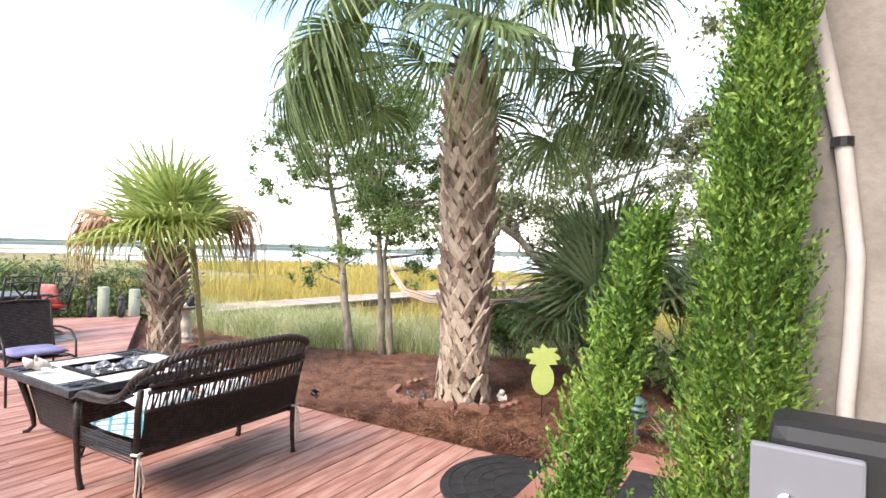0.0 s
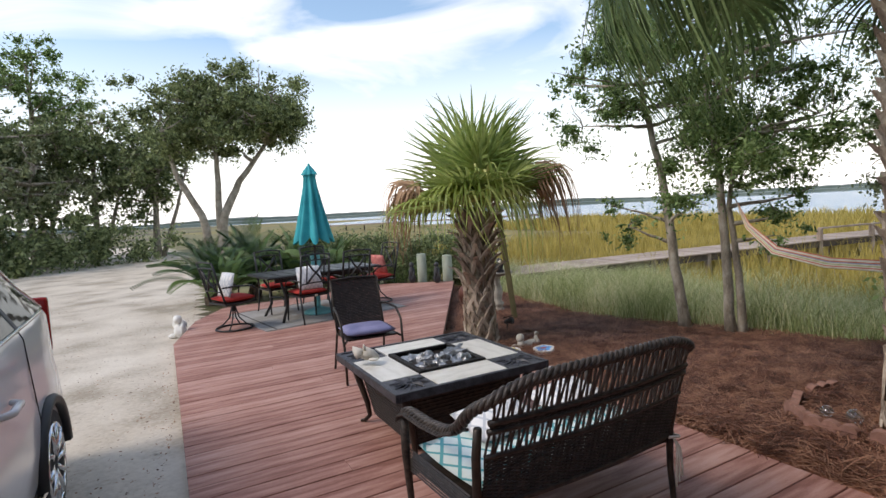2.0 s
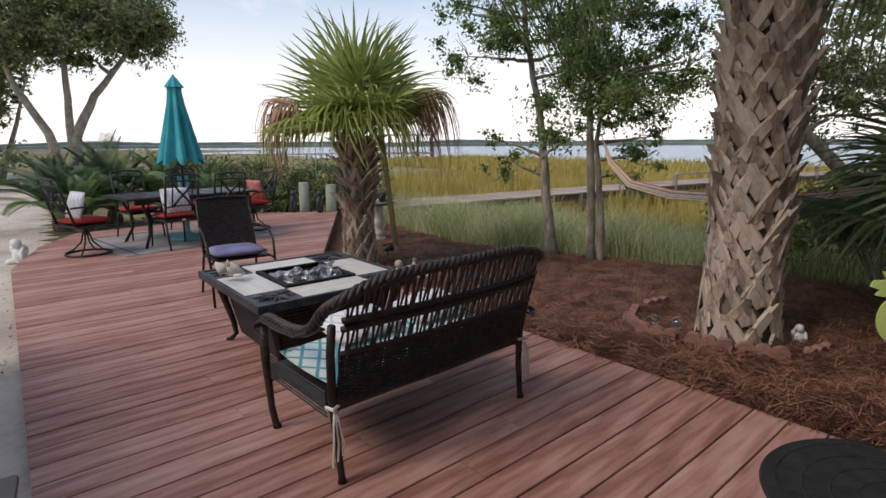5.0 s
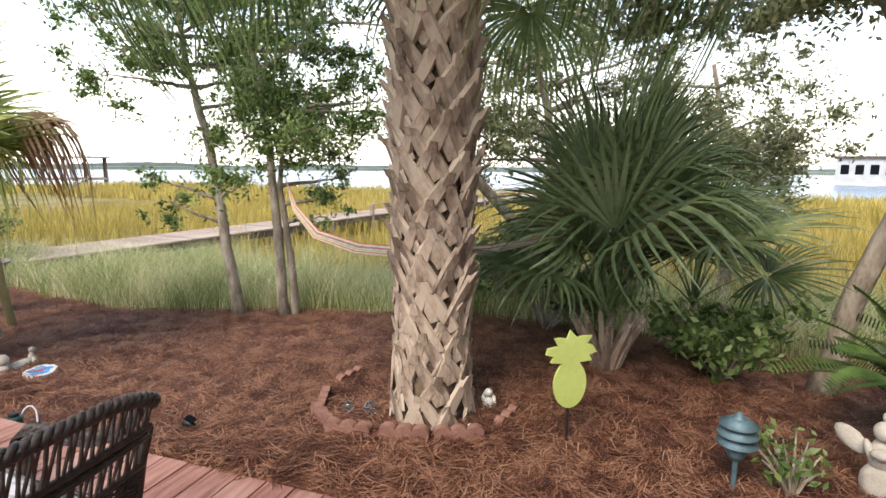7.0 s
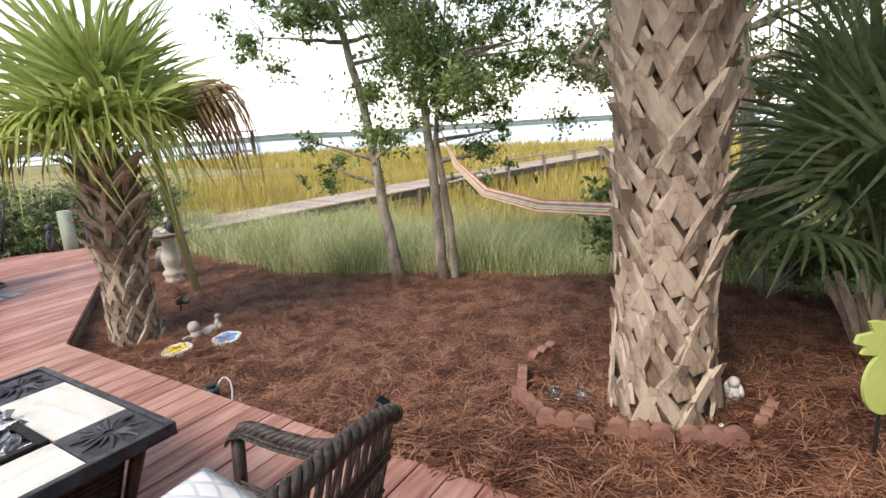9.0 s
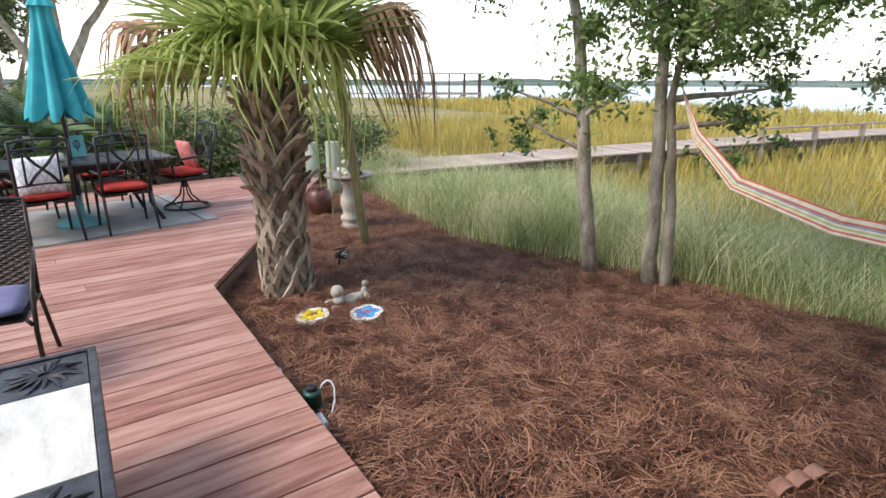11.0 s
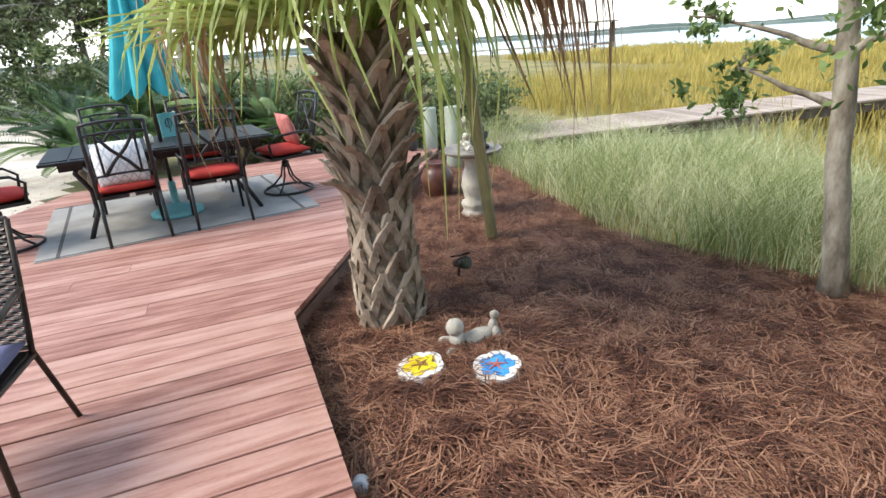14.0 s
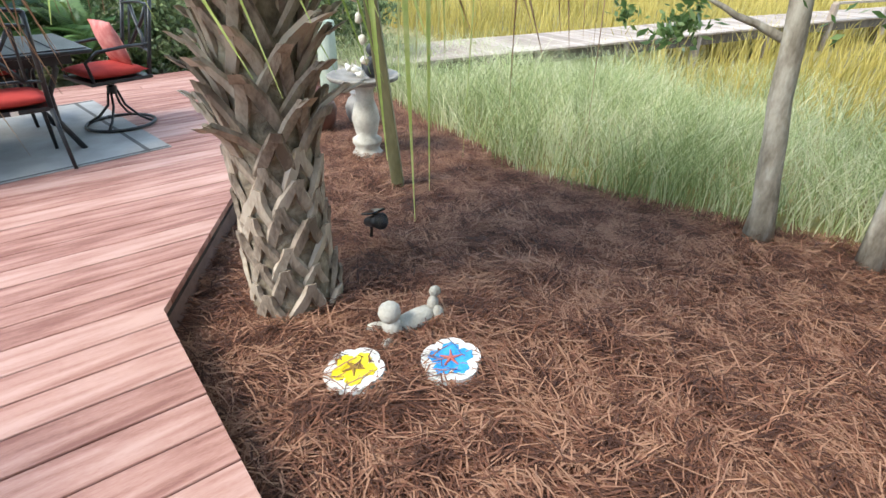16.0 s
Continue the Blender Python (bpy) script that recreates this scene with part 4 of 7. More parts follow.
        for q in ((0, 1, 1, 0), (2, 3, 3, 2)):
            b.faces.new((lo[q[0]], lo[q[1]], hi[q[1]], hi[q[0]]))
        b.faces.new((lo[0], lo[2], lo[3], lo[1]))
        b.faces.new((hi[0], hi[1], hi[3], hi[2]))
        b.faces.new((lo[0], hi[0], hi[2], lo[2]))
        b.faces.new((lo[1], lo[3], hi[3], hi[1]))
        bmesh.ops.recalc_face_normals(b, faces=b.faces)
        panel = part("side_panel", b, M_WICKER, t, "dark woven side panel")
        for k in range(15):
            z = 0.085 + k * 0.025
            o = -0.05 + 0.08 * (z - 0.07) / 0.4
            ends = [ax * (q * (ln / 2 + o - 0.02)) + out * (off + o + 0.001) + Vector((0, 0, z)) for q in (-1, 1)]
            part("woven_strand", tube(bmesh.new(), ends, 0.006, 5), M_WICKER, panel)
    for sx in (-1, 1):
        for sy in (-1, 1):
            pts = [(sx * 0.50, sy * 0.48, 0.508), (sx * 0.475, sy * 0.455, 0.40), (sx * 0.42, sy * 0.40, 0.16), (sx * 0.41, sy * 0.39, 0.06), (sx * 0.44, sy * 0.42, 0.018), (sx * 0.465, sy * 0.445, 0.012)]
            part("leg", tube(bmesh.new(), pts, [0.03, 0.028, 0.022, 0.018, 0.016, 0.012], 8), M_BRONZE, t, smooth=True)


fire_table()


def conch(name, loc, s, turn, label):
    bm = bmesh.new()
    tube(bm, [(-0.07, 0, 0.05), (-0.03, 0, 0.06), (0.01, 0.005, 0.065), (0.06, 0.01, 0.05), (0.11, 0.015, 0.025)], [0.006, 0.035, 0.062, 0.042, 0.008], 12, flat=0.85)
    tube(bm, [(-0.03, 0, 0.06), (-0.055, 0, 0.085), (-0.075, 0, 0.11), (-0.085, 0, 0.13)], [0.048, 0.036, 0.02, 0.004], 10)
    for k in range(5):
        a = -0.6 + k * 0.55
        tube(bm, [(0.0, 0.045 * math.sin(a), 0.065 + 0.045 * math.cos(a)), (-0.005, 0.075 * math.sin(a), 0.065 + 0.075 * math.cos(a))], [0.014, 0.002], 6)
    tube(bm, [(0.03, -0.05, 0.03), (0.07, -0.055, 0.028), (0.1, -0.03, 0.025)], [0.025, 0.03, 0.01], 8, flat=0.4)
    ob = solid(name, bm, M_SHELL, label, "seashell", m=pose(*loc, 0, 0, turn), smooth=True)
    ob.scale = (s, s, s)


conch("seashell", (-3.32, 4.93, 0.553), 0.95, 40, "large bleached conch shell on the fire table")


# ---- wicker bench ----
def wicker_bench():
    t = thing("wicker_bench", "dark wicker loveseat with braided rim and aqua cushions", "bench", m=pose(-1.87, 4.50, 0, 0, 0, 59))
    back = lambda x, h: Vector((x, -0.30 - 0.16 * h - 0.05 * (1 - (x / 0.64) ** 2), 0.36 + 0.58 * h))
    top = lambda x: 1.0 - 0.16 * abs(x / 0.64) ** 5
    # braided rim: three strands round one another along the back, the arms and the front posts
    path = []
    for i in range(9):
        s = i / 8
        path.append(Vector((-0.625, 0.30, 0.02)).lerp(Vector((-0.635, 0.31, 0.54)), s))
    path += [Vector((-0.64, 0.29, 0.60)), Vector((-0.645, 0.22, 0.635)), Vector((-0.645, 0.05, 0.63)), Vector((-0.645, -0.12, 0.645)), Vector((-0.65, -0.25, 0.70)), Vector((-0.655, -0.34, 0.80))]
    half = path[9:] + [back(x, top(x)) for x in (-0.62, -0.56, -0.46, -0.34, -0.2, -0.07)]
    rim_pts = half + [Vector((-p.x, p.y, p.z)) for p in reversed(half)]
    fine = []
    for a, b in zip(rim_pts, rim_pts[1:]):
        for k in range(4):
            fine.append(a.lerp(b, k / 4))
    for _ in range(3):
        fine = [fine[0]] + [(fine[i - 1] + fine[i] * 2 + fine[i + 1]) / 4 for i in range(1, len(fine) - 1)] + [fine[-1]]
    length, dist = 0, [0]
    for a, b in zip(fine, fine[1:]):
        length += (b - a).length
        dist.append(length)
    rim = bmesh.new()
    dense = []
    for a, b, d0, d1 in zip(fine, fine[1:], dist, dist[1:]):
        for k in range(3):
            dense.append((a.lerp(b, k / 3), d0 + (d1 - d0) * k / 3))
    for strand in range(4):
        pts = []
        for i, (p, d) in enumerate(dense):
            tg = (dense[min(i + 1, len(dense) - 1)][0] - dense[max(i - 1, 0)][0]).normalized()
            sd = tg.cross(Vector((0, 0.3, 1))).normalized()
            up = sd.cross(tg)
            ph = d * 2 * math.pi / 0.13 + strand * math.pi / 2
            pts.append(p + sd * 0.017 * math.cos(ph) + up * 0.015 * math.sin(ph))
        tube(rim, pts, 0.013, 6)
    tube(rim, fine, 0.014, 6)
    part("braided_rim", rim, M_BRAID, t, smooth=True)
    # the woven back
    weave = bmesh.new()
    n = 84
    for i in range(n):
        x = -0.60 + 1.20 * i / (n - 1)
        hs = [0.0, 0.12, 0.25, 0.38, 0.5, 0.62, 0.75, 0.88, 1.0]
        tube(weave, [back(x + 0.010 * math.sin(h * 9 + i * 2.4), h * top(x)) for h in hs], 0.0054, 4, cap=False)
    part("back_weave", weave, M_WICKER, t, "open upright strands")
    low = bmesh.new()
    for k in range(27):
        h = 0.0 + 0.40 * k / 26
        tube(low, [back(-0.60 + 1.20 * j / 40, h) + Vector((0, 0.005 * (1 if (j + k) % 2 else -1), 0)) for j in range(41)], 0.0055, 4, cap=False)
    part("lower_weave", low, M_WICKER, t, "close woven lower back")
    for h0, hh in ((0.005, 0.016), (0.43, 0.012), (0.63, 0.014), (0.70, 0.014)):
        part("back_rail", tube(bmesh.new(), [back(-0.61 + 1.22 * j / 20, h0) for j in range(21)], hh, 7), M_WICKER, t, smooth=True)
    for k in range(7):
        part("band_strand", tube(bmesh.new(), [back(-0.60 + 1.20 * j / 40, 0.635 + 0.01 * k) + Vector((0, 0.005 * (1 if (j + k) % 2 else -1), 0)) for j in range(41)], 0.0052, 4, cap=False), M_WICKER, t)
    # arms' sides
    for sx in (-1, 1):
        side = bmesh.new()
        for k in range(8):
            tube(side, [(sx * 0.628, -0.28, 0.30 + 0.016 * k), (sx * 0.628, 0.29, 0.30 + 0.016 * k)], 0.0055, 4, cap=False)
        part("arm_weave", side, M_WICKER, t)
        rest = bmesh.new()
        line = [(0.31, 0.575), (0.29, 0.607), (0.22, 0.635), (0.05, 0.632), (-0.12, 0.647), (-0.25, 0.70)]
        for k in range(8):
            dx = -0.040 + 0.011 * k
            tube(rest, [(sx * (0.645 + dx), y, z - 9 * dx * dx) for y, z in line], 0.0068, 5)
        for k in range(22):
            y = 0.28 - 0.52 * k / 21
            z = float(np.interp(-y, [-q[0] for q in line], [q[1] for q in line]))
            tube(rest, [(sx * 0.60, y, z - 0.014), (sx * 0.645, y, z + 0.007), (sx * 0.685, y, z - 0.010)], 0.006, 4)
        part("armrest", rest, M_BRAID, t, "broad woven armrest")
        for sy in (-1, 1):
            if sy > 0:
                pts = [(sx * 0.605, 0.30, 0.0), (sx * 0.612, 0.30, 0.03), (sx * 0.625, 0.305, 0.12), (sx * 0.64, 0.305, 0.40), (sx * 0.645, 0.29, 0.60)]
                rr = [0.024, 0.019, 0.018, 0.024, 0.024]
            else:
                pts = [(sx * 0.60, -0.34, 0.0), (sx * 0.60, -0.335, 0.03), (sx * 0.605, -0.315, 0.2), (sx * 0.615, -0.31, 0.40), (sx * 0.63, -0.34, 0.60), (sx * 0.64, -0.38, 0.74)]
                rr = [0.022, 0.016, 0.017, 0.020, 0.020, 0.018]
            part("leg", tube(bmesh.new(), pts, rr, 8), M_BRAID if sy > 0 else M_BRONZE, t, smooth=True)
    part("seat_frame", box(bmesh.new(), 1.24, 0.60, 0.05, Matrix.Translation((0, 0.0, 0.315)), 0.015), M_WICKER, t)
    apron = bmesh.new()
    for k in range(5):
        tube(apron, [(-0.61, 0.305, 0.265 + 0.014 * k), (0.61, 0.305, 0.265 + 0.014 * k)], 0.006, 4)
    part("apron", apron, M_WICKER, t)
    for sx in (-1, 1):
        tie = bmesh.new()
        for k in range(3):
            q = 0.012 * (k - 1)
            tube(tie, [(sx * 0.615, -0.33, 0.36), (sx * 0.625 + q, -0.355, 0.30), (sx * 0.62 + q * 2, -0.36, 0.2), (sx * 0.625 + q * 2, -0.355, 0.10 + 0.02 * k)], 0.005, 5)
        tube(tie, [(sx * 0.59, -0.32, 0.355), (sx * 0.635, -0.35, 0.36), (sx * 0.64, -0.30, 0.355)], 0.009, 5)
        part("cushion_tie", tie, M_SHELL, t, "knotted white cord")


wicker_bench()
BENCH = pose(-1.87, 4.50, 0, 0, 0, 59)
solid("seat_cushion", cushion(bmesh.new(), 1.19, 0.58, 0.11), M_LATTICE, "aqua and white lattice cushion on the wicker bench", "cushion", m=BENCH @ pose(0, 0.0, 0.366), smooth=True)
for dx, tl, mt, lb in ((-0.20, -16, M_LACE, "white throw pillow leaning on the wicker bench"), (0.30, -20, M_LACE, "white lace throw pillow leaning on the wicker bench")):
    solid("throw_pillow", cushion(bmesh.new(), 0.40, 0.32, 0.12, None, 0.7), mt, lb, "pillow", m=BENCH @ pose(dx, -0.08, 0.50, 9, tl * 0.2, 0) @ Matrix.Translation((0, 0.19, -0.06)), smooth=True)


# ---- sling chair ----
def sling_chair():
    t = thing("patio_chair", "brown woven sling patio chair with bent arms", "chair", m=pose(-4.28, 6.21, 0, 0, 0, -128))
    for sx in (-1, 1):
        pts = [(sx * 0.27, -0.33, 0.0), (sx * 0.26, -0.27, 0.2), (sx * 0.25, -0.20, 0.42), (sx * 0.25, -0.30, 0.70), (sx * 0.25, -0.37, 0.93)]
        part("back_post", tube(bmesh.new(), pts, 0.012, 8), M_BRONZE, t, smooth=True)
        pts = [(sx * 0.25, -0.28, 0.66), (sx * 0.28, -0.12, 0.67), (sx * 0.30, 0.10, 0.655), (sx * 0.30, 0.24, 0.56), (sx * 0.29, 0.29, 0.36), (sx * 0.29, 0.31, 0.0)]
        part("arm", tube(bmesh.new(), pts, 0.012, 8), M_BRONZE, t, smooth=True)
        part("seat_rail", tube(bmesh.new(), [(sx * 0.25, -0.21, 0.40), (sx * 0.25, 0.25, 0.42), (sx * 0.28, 0.29, 0.40)], 0.011, 8), M_BRONZE, t, smooth=True)
    backrest = part("backrest", tube(bmesh.new(), [(-0.245, -0.215, 0.43), (0, -0.235, 0.428), (0.245, -0.215, 0.43)], 0.009, 6), M_WICKER, t, "close woven brown backrest")
    for k in range(34):
        s = k / 33
        y, z = -0.21 - 0.155 * s, 0.43 + 0.49 * s
        part("woven_strand", tube(bmesh.new(), [(-0.24 + 0.48 * j / 16, y + 0.003 * (1 if (j + k) % 2 else -1) - 0.02 * (1 - (j / 8 - 1) ** 2), z) for j in range(17)], 0.0078, 4), M_WICKER, backrest)
    part("top_rail", tube(bmesh.new(), [(-0.25, -0.37, 0.93), (0, -0.385, 0.945), (0.25, -0.37, 0.93)], 0.012, 8), M_BRONZE, t)
    part("seat", box(bmesh.new(), 0.48, 0.46, 0.016, Matrix.Translation((0, 0.02, 0.405)), 0.004), M_WICKER, t)
    solid("chair_cushion", cushion(bmesh.new(), 0.50, 0.48, 0.09), M_PURPLE, "faded lavender cushion on the sling chair", "cushion", m=pose(-4.28, 6.21, 0, 0, 0, -128) @ pose(0, 0.03, 0.418), smooth=True)


sling_chair()

# ---- dining set ----
DINE = pose(-7.18, 8.72, 0, 0, 0, 65.5)


def dining_table():
    t = thing("dining_table", "long black metal dining table under a folded umbrella", "dining table", m=DINE)
    top = bmesh.new()
    for sx, lx in ((0, 1), ):
        box(top, 1.96, 1.04, 0.028, Matrix.Translation((0, 0, 0.70)), 0.01)
    part("tabletop", top, M_BLACK, t)
    for i in range(9):
        x = -0.86 + 0.215 * i
        part("slat", box(bmesh.new(), 0.195, 0.94, 0.008, Matrix.Translation((x, 0, 0.7285)), 0.002), M_BLACK, t)
    ap = bmesh.new()
    for sy in (-1, 1):
        box(ap, 1.7, 0.02, 0.07, Matrix.Translation((0, sy * 0.42, 0.63)))
    part("apron", ap, M_BLACK, t)
    for sx in (-1, 1):
        for sy in (-1, 1):
            pts = [(sx * 0.70, sy * 0.36, 0.70), (sx * 0.74, sy * 0.40, 0.60), (sx * 0.66, sy * 0.34, 0.42), (sx * 0.66, sy * 0.34, 0.22), (sx * 0.76, sy * 0.42, 0.0)]
            part("leg", tube(bmesh.new(), pts, 0.022, 8), M_BLACK, t, smooth=True)
        part("stretcher", tube(bmesh.new(), [(sx * 0.66, -0.34, 0.32), (sx * 0.60, 0, 0.34), (sx * 0.66, 0.34, 0.32)], 0.014, 6), M_BLACK, t)


def umbrella():
    t = thing("patio_umbrella", "teal patio umbrella folded closed on its pole", "umbrella", m=pose(-7.14, 8.70, 0))
    part("pole", lathe(bmesh.new(), [(0.019, 0.05), (0.019, 2.42)], 12), M_BRONZE, t, smooth=True)
    part("base", lathe(bmesh.new(), [(0.25, 0.007), (0.25, 0.035), (0.22, 0.055), (0.12, 0.085), (0.05, 0.11), (0.035, 0.13), (0.035, 0.33), (0.028, 0.34)], 28), M_TEAL_BASE, t, "round teal umbrella foot", smooth=True)
    bm = bmesh.new()
    n, rings = 64, []
    for z, r, amp in ((2.44, 0.015, 0), (2.40, 0.06, 0.05), (2.28, 0.095, 0.12), (2.26, 0.085, 0.15), (2.1, 0.10, 0.2), (1.8, 0.15, 0.26), (1.5, 0.20, 0.3), (1.28, 0.25, 0.32), (1.22, 0.255, 0.33)):
        ring = []
        for k in range(n):
            a = 2 * math.pi * k / n
            f = 1 + amp * math.cos(8 * a + 0.6 * math.sin(3 * a)) + 0.05 * math.sin(5 * a)
            dz = -0.06 * math.cos(8 * a) * (amp / 0.33) if z < 1.3 else 0
            ring.append(bm.verts.new((r * f * math.cos(a), r * f * math.sin(a), z + dz)))
        rings.append(ring)
    for a, b in zip(rings, rings[1:]):
        for k in range(n):
            bm.faces.new((a[k], b[k], b[(k + 1) % n], a[(k + 1) % n]))
    bm.faces.new(rings[0])
    part("canopy", bm, M_TEAL, t, smooth=True)
    cap = bmesh.new()
    tube(cap, [(0.0, 0, 2.42), (0, 0, 2.47), (0, 0, 2.49)], [0.025, 0.02, 0.006], 10)
    part("finial", cap, M_TEAL, t)
    vent = bmesh.new()
    rr = []
    for z, r in ((2.45, 0.03), (2.36, 0.09), (2.30, 0.125)):
        rr.append([vent.verts.new((r * (1 + 0.12 * math.cos(8 * 2 * math.pi * k / 48)) * math.cos(2 * math.pi * k / 48), r * (1 + 0.12 * math.cos(8 * 2 * math.pi * k / 48)) * math.sin(2 * math.pi * k / 48), z)) for k in range(48)])
    for a, b in zip(rr, rr[1:]):
        for k in range(48):
            vent.faces.new((a[k], b[k], b[(k + 1) % 48], a[(k + 1) % 48]))
    part("vent", vent, M_TEAL, t, smooth=True)


def chair_back(t, y0, z0, lean=0.13, w=0.23):
    """Posts, slats and the crossed bars of a metal chair back."""
    P = lambda x, s: (x, y0 - lean * s - 0.025 * (1 - (x / w) ** 2), z0 + 0.62 * s)
    for sx in (-1, 1):
        part("back_post", tube(bmesh.new(), [P(sx * w, s) for s in (0, 0.3, 0.6, 1.0)], 0.017, 8), M_BLACK, t, smooth=True)
    for s, r in ((1.0, 0.021), (0.86, 0.017), (0.30, 0.016)):
        part("back_slat", tube(bmesh.new(), [P(-w + 2 * w * j / 8, s + 0.03 * (1 - (j / 4 - 1) ** 2)) for j in range(9)], r, 8, flat=0.6), M_BLACK, t, smooth=True)
    for sg in (-1, 1):
        part("cross_bar", tube(bmesh.new(), [P(sg * 0.13, 0.84), P(sg * 0.055, 0.66), P(0.0, 0.57), P(-sg * 0.055, 0.48), P(-sg * 0.13, 0.31)], 0.016, 6), M_BLACK, t, smooth=True)
        part("back_upright", tube(bmesh.new(), [P(sg * 0.14, 0.86), P(sg * 0.14, 0.3)], 0.010, 6), M_BLACK, t)


def dining_chair():
    t = thing("dining_chair", "black metal dining chair with crossed back and red cushion", "chair", "chairs round the dining table")
    for sx in (-1, 1):
        part("leg", tube(bmesh.new(), [(sx * 0.23, -0.22, 0.42), (sx * 0.235, -0.27, 0.2), (sx * 0.24, -0.33, 0.0)], [0.016, 0.015, 0.013], 8), M_BLACK, t, smooth=True)
        part("leg", tube(bmesh.new(), [(sx * 0.23, 0.22, 0.42), (sx * 0.235, 0.24, 0.2), (sx * 0.24, 0.26, 0.0)], [0.016, 0.015, 0.013], 8), M_BLACK, t, smooth=True)
        part("arm", tube(bmesh.new(), [(sx * 0.235, -0.26, 0.64), (sx * 0.27, -0.08, 0.66), (sx * 0.275, 0.14, 0.645), (sx * 0.25, 0.24, 0.58), (sx * 0.235, 0.23, 0.42)], 0.012, 8), M_BLACK, t, smooth=True)
    part("seat_frame", box(bmesh.new(), 0.49, 0.47, 0.03, Matrix.Translation((0, 0, 0.395)), 0.008), M_BLACK, t)
    chair_back(t, -0.22, 0.41)
    part("seat_cushion", cushion(bmesh.new(), 0.50, 0.48, 0.09, Matrix.Translation((0, 0.01, 0.42)), 0.3), M_RED, t, "red seat cushion", smooth=True)
    part("care_label", box(bmesh.new(), 0.045, 0.004, 0.03, Matrix.Translation((0.02, -0.238, 0.395))), M_SHELL, t, "white sewn label")
    return t


def swivel_chair():
    t = thing("swivel_chair", "black metal swivel chair with ring base and red cushion", "chair", "chairs round the dining table")
    ring = bmesh.new()
    tube(ring, [(0.27 * math.cos(2 * math.pi * k / 28), 0.27 * math.sin(2 * math.pi * k / 28), 0.016) for k in range(29)], 0.014, 8)
    part("ring_base", ring, M_BLACK, t, smooth=True)
    for k in range(4):
        a = radians(45 + 90 * k)
        c, s = math.cos(a), math.sin(a)
        part("strut", tube(bmesh.new(), [(0.27 * c, 0.27 * s, 0.02), (0.17 * c, 0.17 * s, 0.07), (0.07 * c, 0.07 * s, 0.17), (0.035 * c, 0.035 * s, 0.30)], 0.011, 8), M_BLACK, t, smooth=True)
    part("post", lathe(bmesh.new(), [(0.04, 0.27), (0.04, 0.33), (0.026, 0.34), (0.026, 0.40)], 12), M_BLACK, t)
    part("seat_frame", box(bmesh.new(), 0.52, 0.50, 0.03, Matrix.Translation((0, 0, 0.395)), 0.008), M_BLACK, t)
    for sx in (-1, 1):
        part("arm", tube(bmesh.new(), [(sx * 0.235, -0.27, 0.66), (sx * 0.28, -0.08, 0.67), (sx * 0.285, 0.16, 0.65), (sx * 0.27, 0.25, 0.58), (sx * 0.25, 0.22, 0.42)], 0.013, 8), M_BLACK, t, smooth=True)
    chair_back(t, -0.23, 0.41, 0.16)
    part("seat_cushion", cushion(bmesh.new(), 0.53, 0.50, 0.10, Matrix.Translation((0, 0.01, 0.42)), 0.3), M_RED, t, "red seat cushion", smooth=True)
    return t


dining_table()
umbrella()
chair = dining_chair()
chair.matrix_basis = DINE @ pose(-0.38, -0.54, 0.006, 0, 0, 3)
copy_thing(chair, DINE @ pose(0.35, -0.54, 0.006, 0, 0, -2))
copy_thing(chair, DINE @ pose(-0.42, 0.70, 0.006, 0, 0, 183))
copy_thing(chair, DINE @ pose(0.40, 0.72, 0.006, 0, 0, 178))
swivel = swivel_chair()
swivel.matrix_basis = DINE @ pose(-1.41, -0.16, 0.0, 0, 0, -78)
copy_thing(swivel, DINE @ pose(1.18, 0.06, 0.007, 0, 0, 98))
for m, mt, lb in ((DINE @ pose(-1.41, -0.16, 0, 0, 0, -78), M_LACE, "white printed pillow on the swivel chair"), (DINE @ pose(1.18, 0.06, 0, 0, 0, 98), M_PINK, "coral striped pillow on the swivel chair"),
                  (DINE @ pose(-0.38, -0.54, 0, 0, 0, 3), M_LACE, "pale printed pillow on the dining chair")):
    solid("throw_pillow", cushion(bmesh.new(), 0.40, 0.38, 0.12, None, 0.7), mt, lb, "pillow", m=m @ pose(0, -0.14, 0.50, 74, 0, 0) @ Matrix.Translation((0, 0.18, -0.06)), smooth=True)
rug = thing("outdoor_rug", "grey outdoor rug with dark border lines under the dining set", "rug", m=DINE)
part("rug_field", box(bmesh.new(), 2.42, 2.0, 0.006, Matrix.Translation((0.045, 0.16, 0.001)), 0.002), M_RUG, rug)
for x, y, lx, ly in ((-1.0, 0.16, 0.03, 1.98), (1.09, 0.16, 0.03, 1.98), (0.045, -0.81, 2.40, 0.03), (0.045, 1.13, 2.40, 0.03)):
    part("border_line", box(bmesh.new(), lx, ly, 0.004, Matrix.Translation((x, y, 0.0045))), M_RUGLINE, rug)
sign_t = thing("table_sign", "pale blue painted wooden sign on the dining table", "sign", m=DINE @ pose(0.12, 0.22, 0.737, -8, 0, 5))
part("board", box(bmesh.new(), 0.17, 0.02, 0.24, None, 0.004), M_TEAL_BASE, sign_t)
pic = bmesh.new()
tube(pic, [(0.03 * math.cos(a), -0.0125, 0.14 + 0.045 * math.sin(a)) for a in (2 * math.pi * k / 16 for k in range(17))], 0.004, 5)
tube(pic, [(0, -0.0125, 0.05), (0, -0.0125, 0.18)], 0.004, 5)
part("motif", pic, M_BLACK, sign_t, "dark painted motif")
solid("candle", lathe(bmesh.new(), [(0.04, 0.0), (0.042, 0.06), (0.03, 0.08), (0.01, 0.085)], 14), M_SHELL, "short white candle on the dining table", "candle", m=DINE @ pose(-0.1, -0.05, 0.737), smooth=True)


